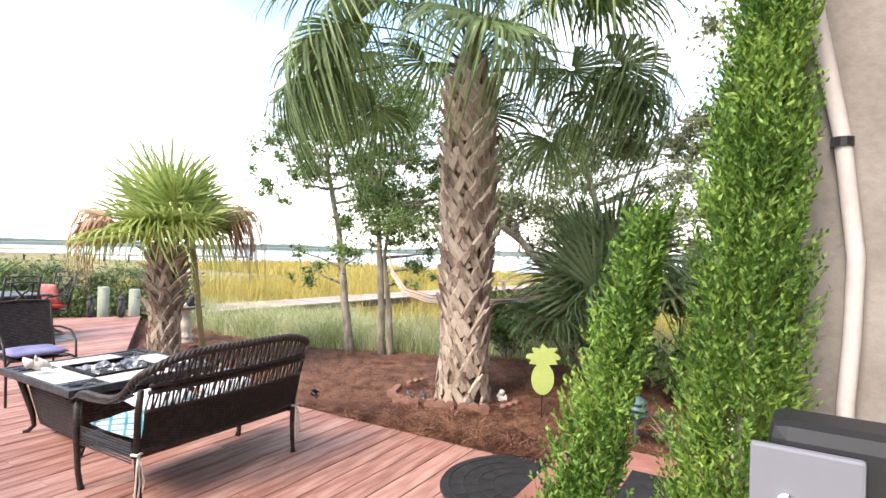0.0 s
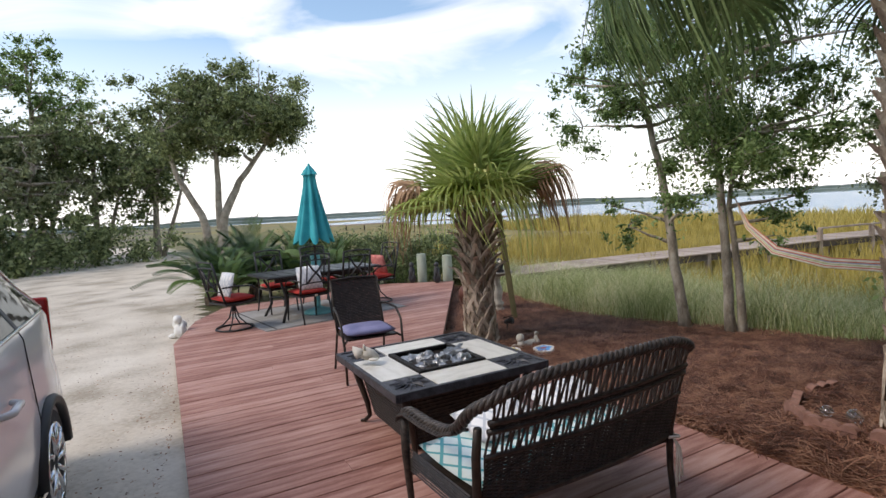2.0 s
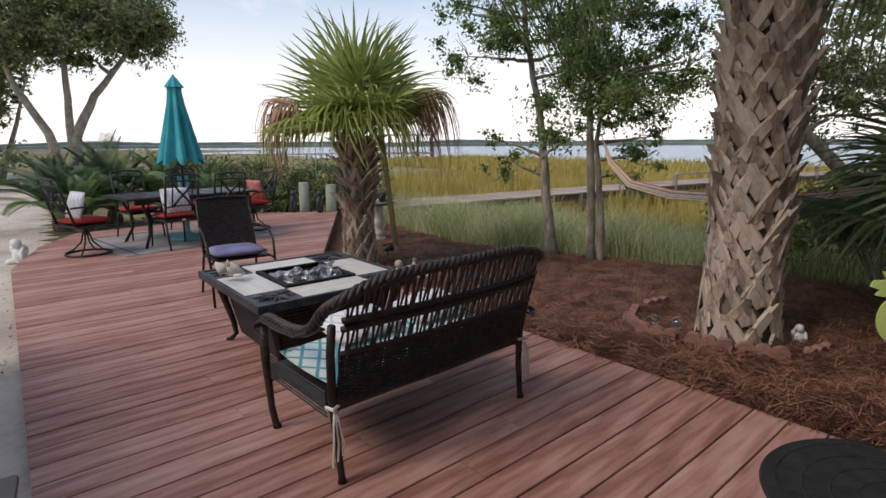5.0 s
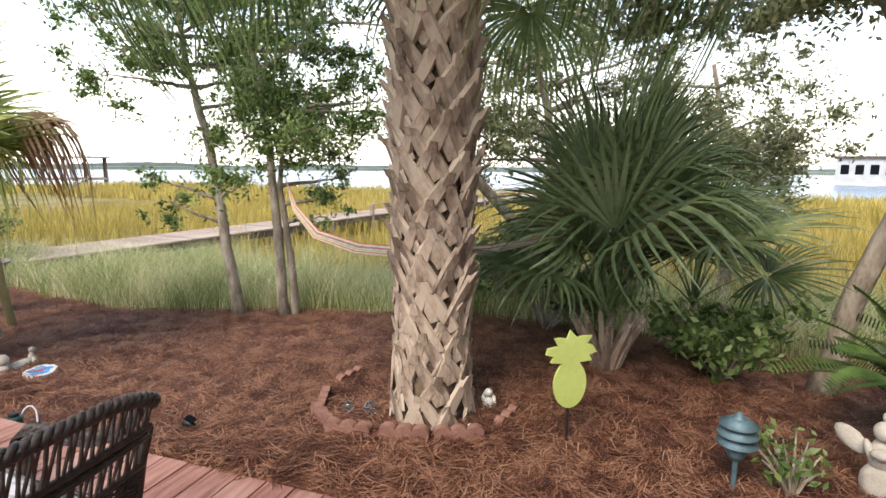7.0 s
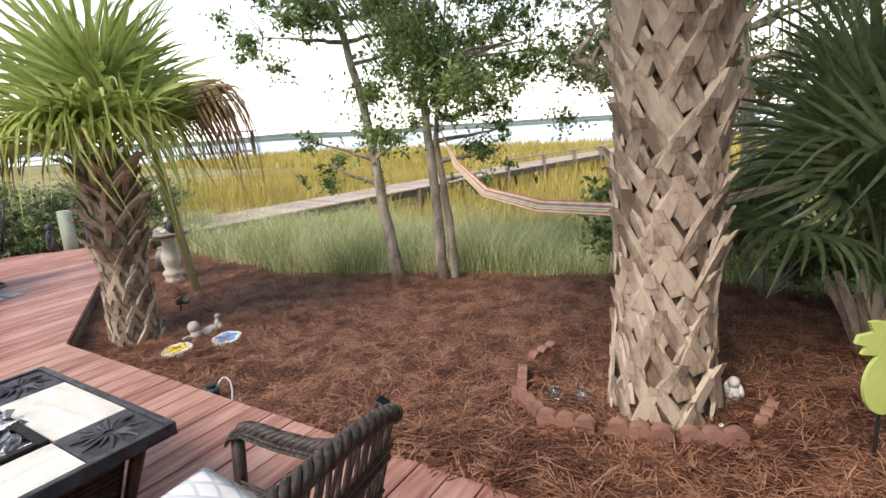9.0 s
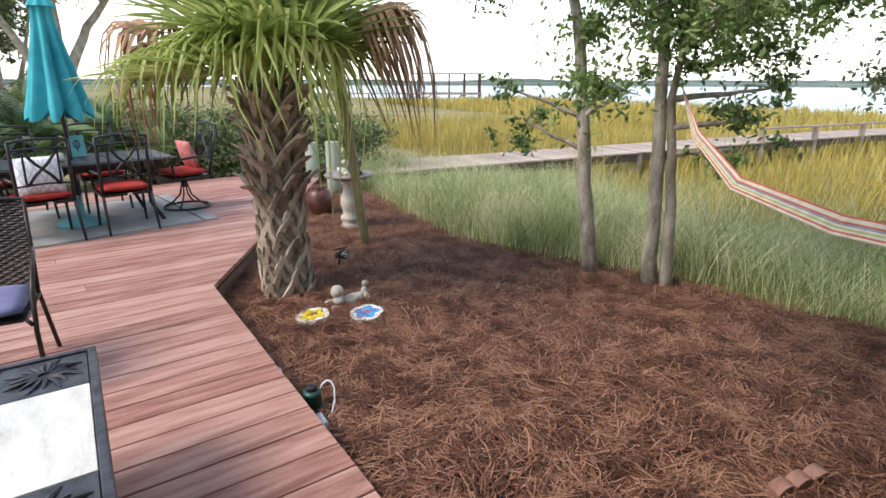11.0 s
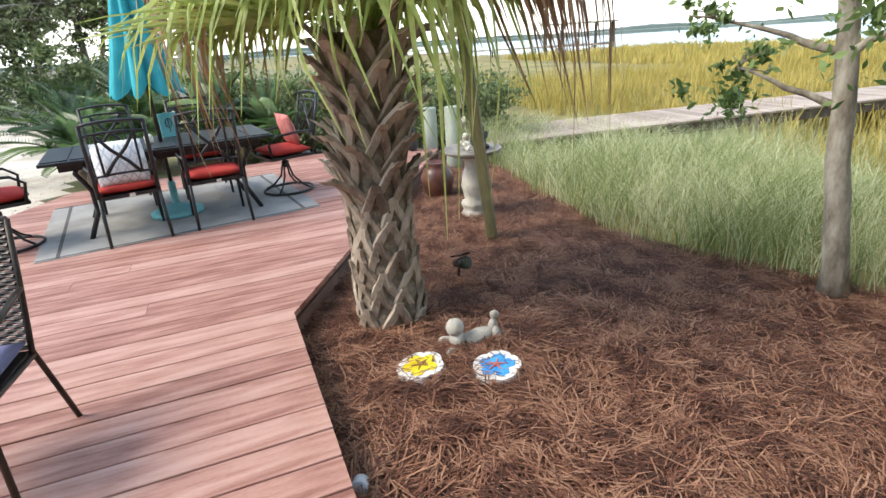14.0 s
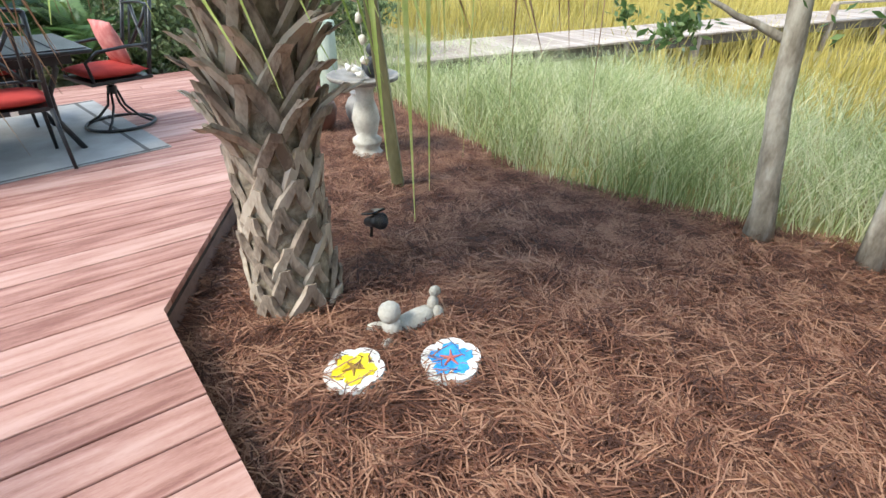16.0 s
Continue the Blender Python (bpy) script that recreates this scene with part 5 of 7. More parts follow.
# ---- car ----
M_CARPAINT = plain("white_car_paint", (0.66, 0.645, 0.66), 0.22, 0.0, 0.5, 0.0, 0.6)
M_CARGLASS = plain("tinted_car_glass", (0.008, 0.010, 0.012), 0.04, 0.0, 0.1, 0.0, 0.0)
M_CARGLASS.node_tree.nodes["Principled BSDF"].inputs["IOR"].default_value = 1.5
M_CHROME = plain("chrome", (0.72, 0.73, 0.75), 0.12, 1.0)
M_TYRE = surface("tyre_rubber", (0.012, 0.012, 0.012), (0.03, 0.03, 0.03), 0.85, 20, None, 90, 0.2)
M_TRIM = plain("black_trim", (0.015, 0.015, 0.016), 0.5)
M_LAMP = plain("tail_lamp_red", (0.35, 0.015, 0.012), 0.12, 0.0, 0.6, 0.2)


def interp(table, x, k):
    return float(np.interp(x, [r[0] for r in table], [r[k] for r in table]))


def build_car():
    car = thing("car", "white minivan parked on the concrete beside the deck", "car", m=Matrix.Translation(on_deck(4.12, -0.96, -0.12)) @ pose(0, 0, 0, 0, 0, 146.2) @ Matrix.Diagonal((1, 1, 0.945, 1)))
    # x: half width, sill, belt, roof, roof half width
    T = [(-2.56, 0.62, 0.36, 0.70, 0.70, 0.5), (-2.45, 0.82, 0.24, 0.84, 0.84, 0.6), (-2.1, 0.95, 0.22, 1.00, 1.02, 0.7), (-1.5, 0.99, 0.20, 1.12, 1.14, 0.72), (-1.0, 1.0, 0.20, 1.20, 1.42, 0.66),
         (-0.45, 1.0, 0.20, 1.235, 1.68, 0.69), (0.2, 1.0, 0.20, 1.25, 1.765, 0.73), (1.0, 1.0, 0.21, 1.262, 1.76, 0.74), (1.8, 0.99, 0.24, 1.275, 1.71, 0.72), (2.2, 0.965, 0.28, 1.28, 1.63, 0.69), (2.46, 0.90, 0.34, 1.25, 1.36, 0.7), (2.57, 0.80, 0.42, 1.10, 1.10, 0.66)]
    xs = sorted(set([r[0] for r in T] + [-2.3 + 0.25 * i for i in range(19)]))
    bm = bmesh.new()
    rings = []
    for x in xs:
        w, s, b, r, rw = (interp(T, x, k) for k in range(1, 6))
        prof = [(0.0, s - 0.02), (0.8 * w, s - 0.02), (0.95 * w, s + 0.03), (0.985 * w, s + 0.22), (w, 0.62), (0.985 * w, 0.82), (0.972 * w, 0.9), (0.955 * w, b - 0.05), (0.935 * w, b)]
        top = [(rw + (0.935 * w - rw) * (1 - t) ** 1.25 if t < 1 else rw, b + (r - b - 0.03) * t) for t in (0.3, 0.6, 0.85, 1.0)]
        prof += [(y, z) for y, z in top] + [(rw * 0.86, r - 0.012), (rw * 0.5, r + 0.008), (0, r + 0.012)]
        ring = [bm.verts.new((x, y, z)) for y, z in prof] + [bm.verts.new((x, -y, z)) for y, z in prof[-2:0:-1]]
        rings.append(ring)
    n = len(rings[0])
    for a, b in zip(rings, rings[1:]):
        for k in range(n):
            bm.faces.new((a[k], b[k], b[(k + 1) % n], a[(k + 1) % n]))
    bm.faces.new(rings[0])
    bm.faces.new(rings[-1][::-1])
    bmesh.ops.recalc_face_normals(bm, faces=bm.faces)
    part("body", bm, M_CARPAINT, car, smooth=True)

    def side_at(x, t, sy, out=0.004):
        w, s, b, r, rw = (interp(T, x, k) for k in range(1, 6))
        y = rw + (0.935 * w - rw) * (1 - t) ** 1.25
        return Vector((x, sy * (y + out), b + (r - b - 0.03) * t))
    panes = (("front_window", lambda t: -1.02 + 0.62 * t ** 0.9, lambda t: 0.16), ("rear_window", lambda t: 0.26, lambda t: 1.30), ("quarter_window", lambda t: 1.37, lambda t: 2.20 - 0.16 * t))
    for sy in (-1, 1):
        for nm, x0, x1 in panes:
            g = bmesh.new()
            rows = []
            for j in range(7):
                t = 0.05 + 0.83 * j / 6
                rows.append([g.verts.new(side_at(x0(t) + (x1(t) - x0(t)) * i / 8, t, sy)) for i in range(9)])
            for a, b in zip(rows, rows[1:]):
                for i in range(8):
                    g.faces.new((a[i], a[i + 1], b[i + 1], b[i]))
            r = bmesh.ops.extrude_face_region(g, geom=list(g.faces))
            for v in r["geom"]:
                if isinstance(v, bmesh.types.BMVert):
                    v.co.y += sy * 0.004
            bmesh.ops.recalc_face_normals(g, faces=g.faces)
            part(nm, g, M_CARGLASS, car, smooth=False)
        for x0 in (0.21, 1.335):
            part("window_pillar", tube(bmesh.new(), [side_at(x0, t, sy, 0.0) for t in (0.02, 0.3, 0.6, 0.9)], 0.05, 6, flat=0.25), M_TRIM, car)
        part("belt_trim", tube(bmesh.new(), [side_at(-1.12 + 3.36 * i / 20, 0.02, sy, 0.004) for i in range(21)], 0.012, 6), M_CHROME, car, "bright chrome strip", smooth=True)
        part("window_trim", tube(bmesh.new(), [side_at(-1.1, 0.03, sy, 0.006)] + [side_at(-1.02 + 0.62 * (0.15 * i) ** 0.9 - 0.03, 0.15 * i, sy, 0.006) for i in range(1, 6)] + [side_at(-0.36 + 2.4 * i / 12, 0.93, sy, 0.006) for i in range(13)] + [side_at(2.14, 0.6, sy, 0.006), side_at(2.24, 0.05, sy, 0.006)], 0.012, 6), M_CHROME, car, "bright chrome window surround", smooth=True)
        rail = [Vector((x, sy * (interp(T, x, 5) - 0.04), interp(T, x, 4) + h)) for x, h in ((-0.42, -0.015), (-0.30, 0.05), (0.0, 0.055), (0.8, 0.055), (1.5, 0.055), (1.85, 0.05), (2.0, -0.02))]
        part("roof_rail", tube(bmesh.new(), rail, [0.03, 0.026, 0.02, 0.018, 0.018, 0.022, 0.026], 8), M_CHROME, car, "silver and black roof rail", smooth=True)
        for hx in (-0.16, 0.62):
            h = tube(bmesh.new(), [(hx, sy * 0.975, 0.985), (hx + 0.03, sy * 1.02, 0.99), (hx + 0.18, sy * 1.022, 0.995), (hx + 0.22, sy * 0.98, 0.995)], [0.018, 0.02, 0.019, 0.016], 8)
            part("door_handle", h, M_CARPAINT, car, smooth=True)
        for gx in (-1.12, 0.205, 1.34):
            part("door_gap", tube(bmesh.new(), [(gx, sy * (interp(T, gx, 1) * k + 0.001), z) for k, z in ((0.985, 0.42), (1.0, 0.62), (0.985, 0.82), (0.955, interp(T, gx, 3) - 0.05), (0.936, interp(T, gx, 3)))], 0.004, 4), M_TRIM, car)
        part("sill_trim", tube(bmesh.new(), [(-1.2 + 2.5 * i / 8, sy * 0.995, 0.34) for i in range(9)], 0.016, 6), M_CHROME, car, smooth=True)
        mir = bmesh.new()
        box(mir, 0.17, 0.25, 0.175, pose(-0.97, sy * 1.10, 1.255), 0.058)
        bmesh.ops.subdivide_edges(mir, edges=list(mir.edges), cuts=1, smooth=0.6, use_grid_fill=True)
        for v in mir.verts:
            low = max(0.0, (1.34 - v.co.z) / 0.085)
            v.co.y -= sy * 0.05 * low * (1 if sy * v.co.y > 1.10 else 0)
            v.co.x += 0.03 * low * (1 if v.co.x < -0.97 else 0)
            v.co.x = min(v.co.x, -0.905)
        mirror = part("side_mirror", mir, M_CARPAINT, car, smooth=True)
        part("mirror_foot", tube(bmesh.new(), [(-0.98, sy * 0.96, 1.17), (-0.97, sy * 1.03, 1.20), (-0.97, sy * 1.07, 1.30)], [0.05, 0.045, 0.04], 8), M_CARPAINT, mirror)
        lamp = bmesh.new()
        box(lamp, 0.06, 0.12, 0.42, Matrix.Translation((2.44, sy * 0.84, 0.92)), 0.02)
        part("tail_lamp", lamp, M_LAMP, car)
        for wx in (-1.50, 1.58):
            wh = part("wheel", lathe(bmesh.new(), [(0.05, -0.10), (0.22, -0.11), (0.22, 0.10), (0.05, 0.11)], 20), M_TRIM, car, m=Matrix.Translation((wx, sy * 0.88, 0.36)) @ pose(0, 0, 0, 90, 0, 0))
            ty = lathe(bmesh.new(), [(0.25, -0.115), (0.33, -0.115), (0.355, -0.09), (0.36, 0.0), (0.355, 0.09), (0.33, 0.115), (0.25, 0.115)], 36)
            part("tyre", ty, M_TYRE, wh, smooth=True)
            rm = bmesh.new()
            for s in (-1, 1):
                for k in range(10):
                    a = 2 * math.pi * k / 10
                    c, d = math.cos(a), math.sin(a)
                    tube(rm, [(0.03 * c, 0.03 * d, s * 0.095), (0.15 * c, 0.15 * d, s * 0.118), (0.25 * math.cos(a + 0.08), 0.25 * math.sin(a + 0.08), s * 0.113)], [0.02, 0.016, 0.02], 6)
                tube(rm, [(0.25 * math.cos(2 * math.pi * k / 30), 0.25 * math.sin(2 * math.pi * k / 30), s * 0.113) for k in range(31)], 0.014, 6)
            part("rim", rm, M_CHROME, wh, smooth=True)
            arch = tube(bmesh.new(), [(wx + 0.405 * math.cos(a), sy * 0.995, 0.36 + 0.405 * math.sin(a)) for a in (math.pi * k / 16 for k in range(17))], 0.035, 6)
            part("wheel_arch", arch, M_TRIM, car, smooth=True)
    for nm, xa, xb in (("windshield", -1.32, -0.50), ("back_glass", 2.24, 2.47)):
        g = bmesh.new()
        rows = []
        for j in range(6):
            x = xa + (xb - xa) * j / 5
            w, s, b, r, rw = (interp(T, x, k) for k in range(1, 6))
            rows.append([g.verts.new((x + (-0.006 if nm == "windshield" else 0.006), rw * 0.92 * (2 * i / 10 - 1), r + 0.022 - 0.02 * (2 * i / 10 - 1) ** 2)) for i in range(11)])
        for a, b in zip(rows, rows[1:]):
            for i in range(10):
                g.faces.new((a[i], b[i], b[i + 1], a[i + 1]))
        part(nm, g, M_CARGLASS, car, smooth=True)


build_car()

# ---- porch step, mats, house corner ----
M_PLUM = surface("step_paint", (0.26, 0.10, 0.075), (0.42, 0.20, 0.155), 0.6, 3, None, 50, 0.2)
STEP = pose(1.32, 3.69, 0, 0, 0, 147.7)
step = thing("porch_step", "red-stained wooden porch step standing on the deck", "step", m=STEP)
for i in range(10):
    part("board", box(bmesh.new(), 1.86, 0.138, 0.03, Matrix.Translation((0, -1.18 + 0.1435 * i + 0.52, 0.12)), 0.004), M_PLUM, step)
part("riser", box(bmesh.new(), 1.82, 1.40, 0.12, Matrix.Translation((0, -0.02, 0.0005)), 0.004), M_PLUM, step)
solid("door_mat", box(bmesh.new(), 0.52, 0.80, 0.012, None, 0.004), M_MAT, "black rubber door mat on the porch step", "mat", m=STEP @ pose(0.17, 0.06, 0.1505))


def half_mat():
    bm = bmesh.new()
    n, R = 24, 0.56
    pts = [Vector((R * math.cos(2 * math.pi * k / 48), R * math.sin(2 * math.pi * k / 48), 0)) for k in range(48)]
    ring0 = [bm.verts.new(p) for p in pts]
    ring1 = [bm.verts.new(p * 0.985 + Vector((0, 0, 0.012))) for p in pts]
    for k in range(48):
        bm.faces.new((ring0[k], ring0[(k + 1) % 48], ring1[(k + 1) % 48], ring1[k]))
    bm.faces.new(ring1)
    bm.faces.new(ring0[::-1])
    mat = solid("round_mat", bm, M_MAT, "round black rubber mat lying on the deck by the step", "mat", m=pose(0.42, 4.28, 0.002))
    for r in (0.5, 0.4, 0.3, 0.2):
        part("ring_ridge", tube(bmesh.new(), [(r * math.cos(2 * math.pi * k / 36), r * math.sin(2 * math.pi * k / 36), 0.012) for k in range(37)], 0.006, 5), M_MAT, mat)
    for k in range(18):
        a = 2 * math.pi * k / 18
        part("spoke_ridge", tube(bmesh.new(), [(0.2 * math.cos(a), 0.2 * math.sin(a), 0.012), (0.5 * math.cos(a), 0.5 * math.sin(a), 0.012)], 0.005, 5), M_MAT, mat)


half_mat()
M_GREYPAINT = plain("box_cover", (0.20, 0.20, 0.22), 0.4)
pillar = solid("wall_corner", box(bmesh.new(), 0.60, 0.5, 3.4, None, 0.02), M_STUCCO, "grey weathered corner post of the house", "wall", kind="structure", m=pose(0.848, 1.765, -0.2, 0, 0, -34.5))
pipe = thing("drain_pipe", "white painted pipe strapped to the grey house corner", "pipe", m=pose(0.553, 1.637, 0))
part("pipe", tube(bmesh.new(), [(-0.09, 0.055, 2.9), (-0.064, 0.04, 2.15), (-0.012, 0.008, 1.82), (0.009, -0.006, 1.59), (0.006, -0.004, 1.44), (0, 0, 1.32), (0, 0, -0.1)], 0.0145, 12), M_PIPE, pipe, smooth=True)
part("strap", tube(bmesh.new(), [(-0.012, 0.008, 1.80), (-0.012, 0.008, 1.818)], 0.019, 12), M_TRIM, pipe, "dark pipe strap")
outlet = thing("outlet_box", "white faced outlet box with a black weather cover", "electrical box", m=pose(0.228, 1.315, 1.264, 0, 0, -35))
part("face_plate", box(bmesh.new(), 0.112, 0.012, 0.20, Matrix.Translation((0.018, -0.05, -0.10)), 0.004), M_GREYPAINT, outlet)
part("cover", box(bmesh.new(), 0.145, 0.10, 0.225, Matrix.Translation((0.052, 0.008, -0.10)), 0.02), M_TRIM, outlet, "black weatherproof cover")
part("screw", lathe(bmesh.new(), [(0.009, 0), (0.009, 0.006), (0.004, 0.008)], 10, Matrix.Translation((0, -0.056, 0.04)) @ pose(0, 0, 0, 90, 0, 0)), M_CHROME, outlet)
part("bracket", tube(bmesh.new(), [(0.05, 0.05, 0.0), (0.10, 0.16, 0.02), (0.14, 0.30, 0.02)], 0.02, 8), M_TRIM, outlet)
part("stand_post", box(bmesh.new(), 0.06, 0.06, 1.29, Matrix.Translation((0.06, 0.02, -1.385)), 0.004), M_TRIM, outlet)


def cypress(loc, h, w, seed, lean, label, n=5200):
    rng = np.random.default_rng(seed)
    t = thing("cypress_shrub", label, "shrub", m=Matrix.Translation(loc))
    part("stem", tube(bmesh.new(), [(0, 0, 0), (lean[0] * 0.4, lean[1] * 0.4, h * 0.5), (lean[0], lean[1], h * 0.96)], [0.03, 0.02, 0.006], 7), M_BARK, t)
    verts, faces = [], []
    # upswept sprays, each a plume of little scale-leaf slips
    for i in range(n // 26):
        s = rng.random() ** 0.8
        z = h * (0.04 + 0.92 * s)
        r = w * (1 - s) ** 0.9 * (0.35 + 0.65 * rng.random())
        a = rng.uniform(0, 2 * math.pi)
        base = np.array([lean[0] * s * s + r * math.cos(a), lean[1] * s * s + r * math.sin(a), z])
        out = np.array([math.cos(a) * 0.45, math.sin(a) * 0.45, 1.0])
        out /= np.linalg.norm(out)
        ln = rng.uniform(0.10, 0.20) * (0.6 + 0.4 * (1 - s))
        for j in range(26):
            q = j / 25
            p = base + out * ln * q
            d = rng.normal(size=3)
            d = out * 1.1 + d / np.linalg.norm(d) * 0.9
            d /= np.linalg.norm(d)
            sd = np.cross(d, rng.normal(size=3))
            sd /= np.linalg.norm(sd)
            l2, w2 = 0.018 * (1.15 - q * 0.6), 0.0017
            k = len(verts)
            verts += [tuple(p - sd * w2), tuple(p + d * l2 * 0.5 - sd * w2 * 1.4), tuple(p + d * l2), tuple(p + d * l2 * 0.5 + sd * w2 * 1.4), tuple(p + sd * w2)]
            faces.append((k, k + 1, k + 2, k + 3, k + 4))
    part("foliage", pydata("foliage", verts, faces, M_CYPRESS), None, t)


cypress((-0.016, 1.683, -0.1), 1.78, 0.10, 3, (0.20, -0.05), "small bright green cypress shrub by the house corner", 42000)
cypress((0.313, 1.621, -0.1), 2.75, 0.14, 4, (0.12, 0.0), "tall bright green cypress shrub against the house corner", 80000)


# ---- things in the pine straw ----
def gz(x, y):
    return ground_z(x, y)


M_TERRA = surface("terracotta_edging", (0.18, 0.088, 0.064), (0.34, 0.185, 0.14), 0.9, 8, None, 70, 0.3)
M_LIME = surface("lime_paint", (0.42, 0.52, 0.14), (0.54, 0.63, 0.20), 0.5, 5, None, 60, 0.05)
M_GLASSBALL = plain("clear_glass", (0.9, 0.92, 0.92), 0.02, 0.0, 0.5, 0.95)
M_FIGURE = surface("white_figurine", (0.62, 0.60, 0.55), (0.84, 0.82, 0.77), 0.6, 20, None, 90, 0.15)
M_VERDI = surface("verdigris_metal", (0.07, 0.13, 0.15), (0.15, 0.24, 0.27), 0.55, 9, None, 90, 0.15, metal=0.3)
M_POST = surface("greenish_timber", (0.11, 0.10, 0.045), (0.26, 0.23, 0.12), 0.85, 5, (0.18, 0.16, 0.08), 60, 0.4, stretch=(1, 1, 0.2))
M_PILE = surface("treated_pile", (0.24, 0.27, 0.20), (0.42, 0.45, 0.36), 0.9, 6, None, 60, 0.4, stretch=(1, 1, 0.2))
M_DARKSTATUE = surface("dark_resin", (0.02, 0.022, 0.024), (0.07, 0.07, 0.072), 0.6, 12, None, 90, 0.3)
M_GREENPL = plain("dark_green_plastic", (0.015, 0.06, 0.045), 0.35)
M_WHITEPL = plain("white_plastic", (0.62, 0.63, 0.66), 0.4)
M_DOCK = surface("weathered_dock_board", (0.26, 0.20, 0.155), (0.47, 0.38, 0.31), 0.85, 3, (0.37, 0.29, 0.23), 40, 0.3, rand=0.3)


def edging_piece():
    """A garden edging block with three rounded humps."""
    bm = bmesh.new()
    prof = []
    n = 24
    for i in range(n + 1):
        x = -0.15 + 0.30 * i / n
        prof.append((x, 0.095 + 0.028 * abs(math.sin(math.pi * (x + 0.15) / 0.10)) ** 0.6))
    front = [bm.verts.new((x, -0.028, z)) for x, z in prof]
    rear = [bm.verts.new((x, 0.028, z)) for x, z in prof]
    f0 = [bm.verts.new((x, -0.028, -0.05)) for x, z in prof]
    r0 = [bm.verts.new((x, 0.028, -0.05)) for x, z in prof]
    for i in range(n):
        bm.faces.new((f0[i], f0[i + 1], front[i + 1], front[i]))
        bm.faces.new((r0[i + 1], r0[i], rear[i], rear[i + 1]))
        bm.faces.new((front[i], front[i + 1], rear[i + 1], rear[i]))
    bm.faces.new((f0[0], front[0], rear[0], r0[0]))
    bm.faces.new((f0[-1], r0[-1], rear[-1], front[-1]))
    return mesh_from(bm, "edging_block", M_TERRA)


edge_me = edging_piece()
for x, y, turn, dz, roll in ((-0.60, 6.56, 80, 0.0, 8), (-0.61, 6.25, 108, 0, 4), (-0.45, 5.98, 152, 0, 0), (-0.12, 5.84, 160, 0, -3), (0.20, 5.76, 172, 0, 2), (-0.38, 6.98, 45, -0.02, 6), (0.58, 5.98, 225, -0.035, -4)):
    ob = new("edging_block", edge_me)
    ob.matrix_world = pose(x, y, gz(x, y) + dz + 0.0, roll, 0, turn)
    tagged(ob, "scalloped terracotta edging block set in pine straw", "garden edging", "edging round the palm")


def ball(name, x, y, z, r, mt, label, cat):
    bm = bmesh.new()
    bmesh.ops.create_uvsphere(bm, u_segments=24, v_segments=16, radius=r)
    return solid(name, bm, mt, label, cat, m=pose(x, y, z), smooth=True)


for x, y, r in ((-0.285, 6.25, 0.052), (-0.43, 6.33, 0.042)):
    g = thing("glass_globe", "clear glass globe light on a dark stake", "garden light", "globe lights by the palm", m=pose(x, y, gz(x, y)))
    sp = bmesh.new()
    bmesh.ops.create_uvsphere(sp, u_segments=24, v_segments=16, radius=r, matrix=Matrix.Translation((0, 0, 0.07)))
    part("globe", sp, M_GLASSBALL, g, smooth=True)
    part("base", lathe(bmesh.new(), [(0.012, -0.08), (0.012, -0.01), (0.035, 0.0), (0.035, 0.03), (0.02, 0.035)], 12), M_TRIM, g)


def figurine(name, x, y, s, turn, label, mt, shape):
    """A small statue of plain rounded masses, one mesh."""
    bm = bmesh.new()
    for c, r, ax in shape:
        blob(bm, c, r, 2, 0.08, c[0] * 9, pose(0, 0, 0, *ax))
    ob = solid(name, bm, mt, label, "statue", m=pose(x, y, gz(x, y), 0, 0, turn), smooth=True)
    ob.scale = (s, s, s)
    return ob


SIT = (((0, 0, 0.08), (0.075, 0.06, 0.09), (0, 0, 0)), ((0.015, 0.01, 0.21), (0.05, 0.048, 0.052), (0, 0, 0)), ((0.07, 0.02, 0.03), (0.07, 0.03, 0.03), (0, 12, 10)), ((-0.05, 0.03, 0.11), (0.024, 0.03, 0.07), (15, 0, 0)), ((0.06, -0.01, 0.13), (0.03, 0.024, 0.06), (0, 30, 0)), ((0.0, -0.06, 0.14), (0.05, 0.02, 0.06), (0, 0, 0)))
figurine("figurine", 0.53, 6.2, 0.62, 200, "small white seated figurine at the palm's foot", M_FIGURE, SIT)
figurine("figurine", 0.30, 5.88, 0.26, 40, "tiny white shell figurine on the straw", M_FIGURE, SIT)
LIE = (((0.02, 0, 0.055), (0.13, 0.06, 0.05), (0, -10, 0)), ((-0.11, 0, 0.15), (0.058, 0.056, 0.06), (0, 0, 0)), ((-0.10, 0.0, 0.07), (0.05, 0.065, 0.06), (0, 0, 0)), ((-0.15, -0.07, 0.03), (0.055, 0.026, 0.03), (0, 0, 20)), ((-0.15, 0.07, 0.03), (0.055, 0.026, 0.03), (0, 0, -20)), ((0.14, 0.015, 0.09), (0.032, 0.03, 0.07), (0, 8, 0)), ((0.155, 0.015, 0.175), (0.034, 0.024, 0.030), (0, 25, 0)), ((0.15, -0.03, 0.06), (0.03, 0.026, 0.06), (0, -10, 0)))
figurine("reclining_statue", -3.33, 8.30, 0.95, 52, "cast stone reclining baby statue on pine straw", M_STONE, LIE)
figurine("cherub_statue", -8.42, 7.02, 1.35, 200, "white cast cherub statue seated on the deck edge", M_FIGURE, SIT)
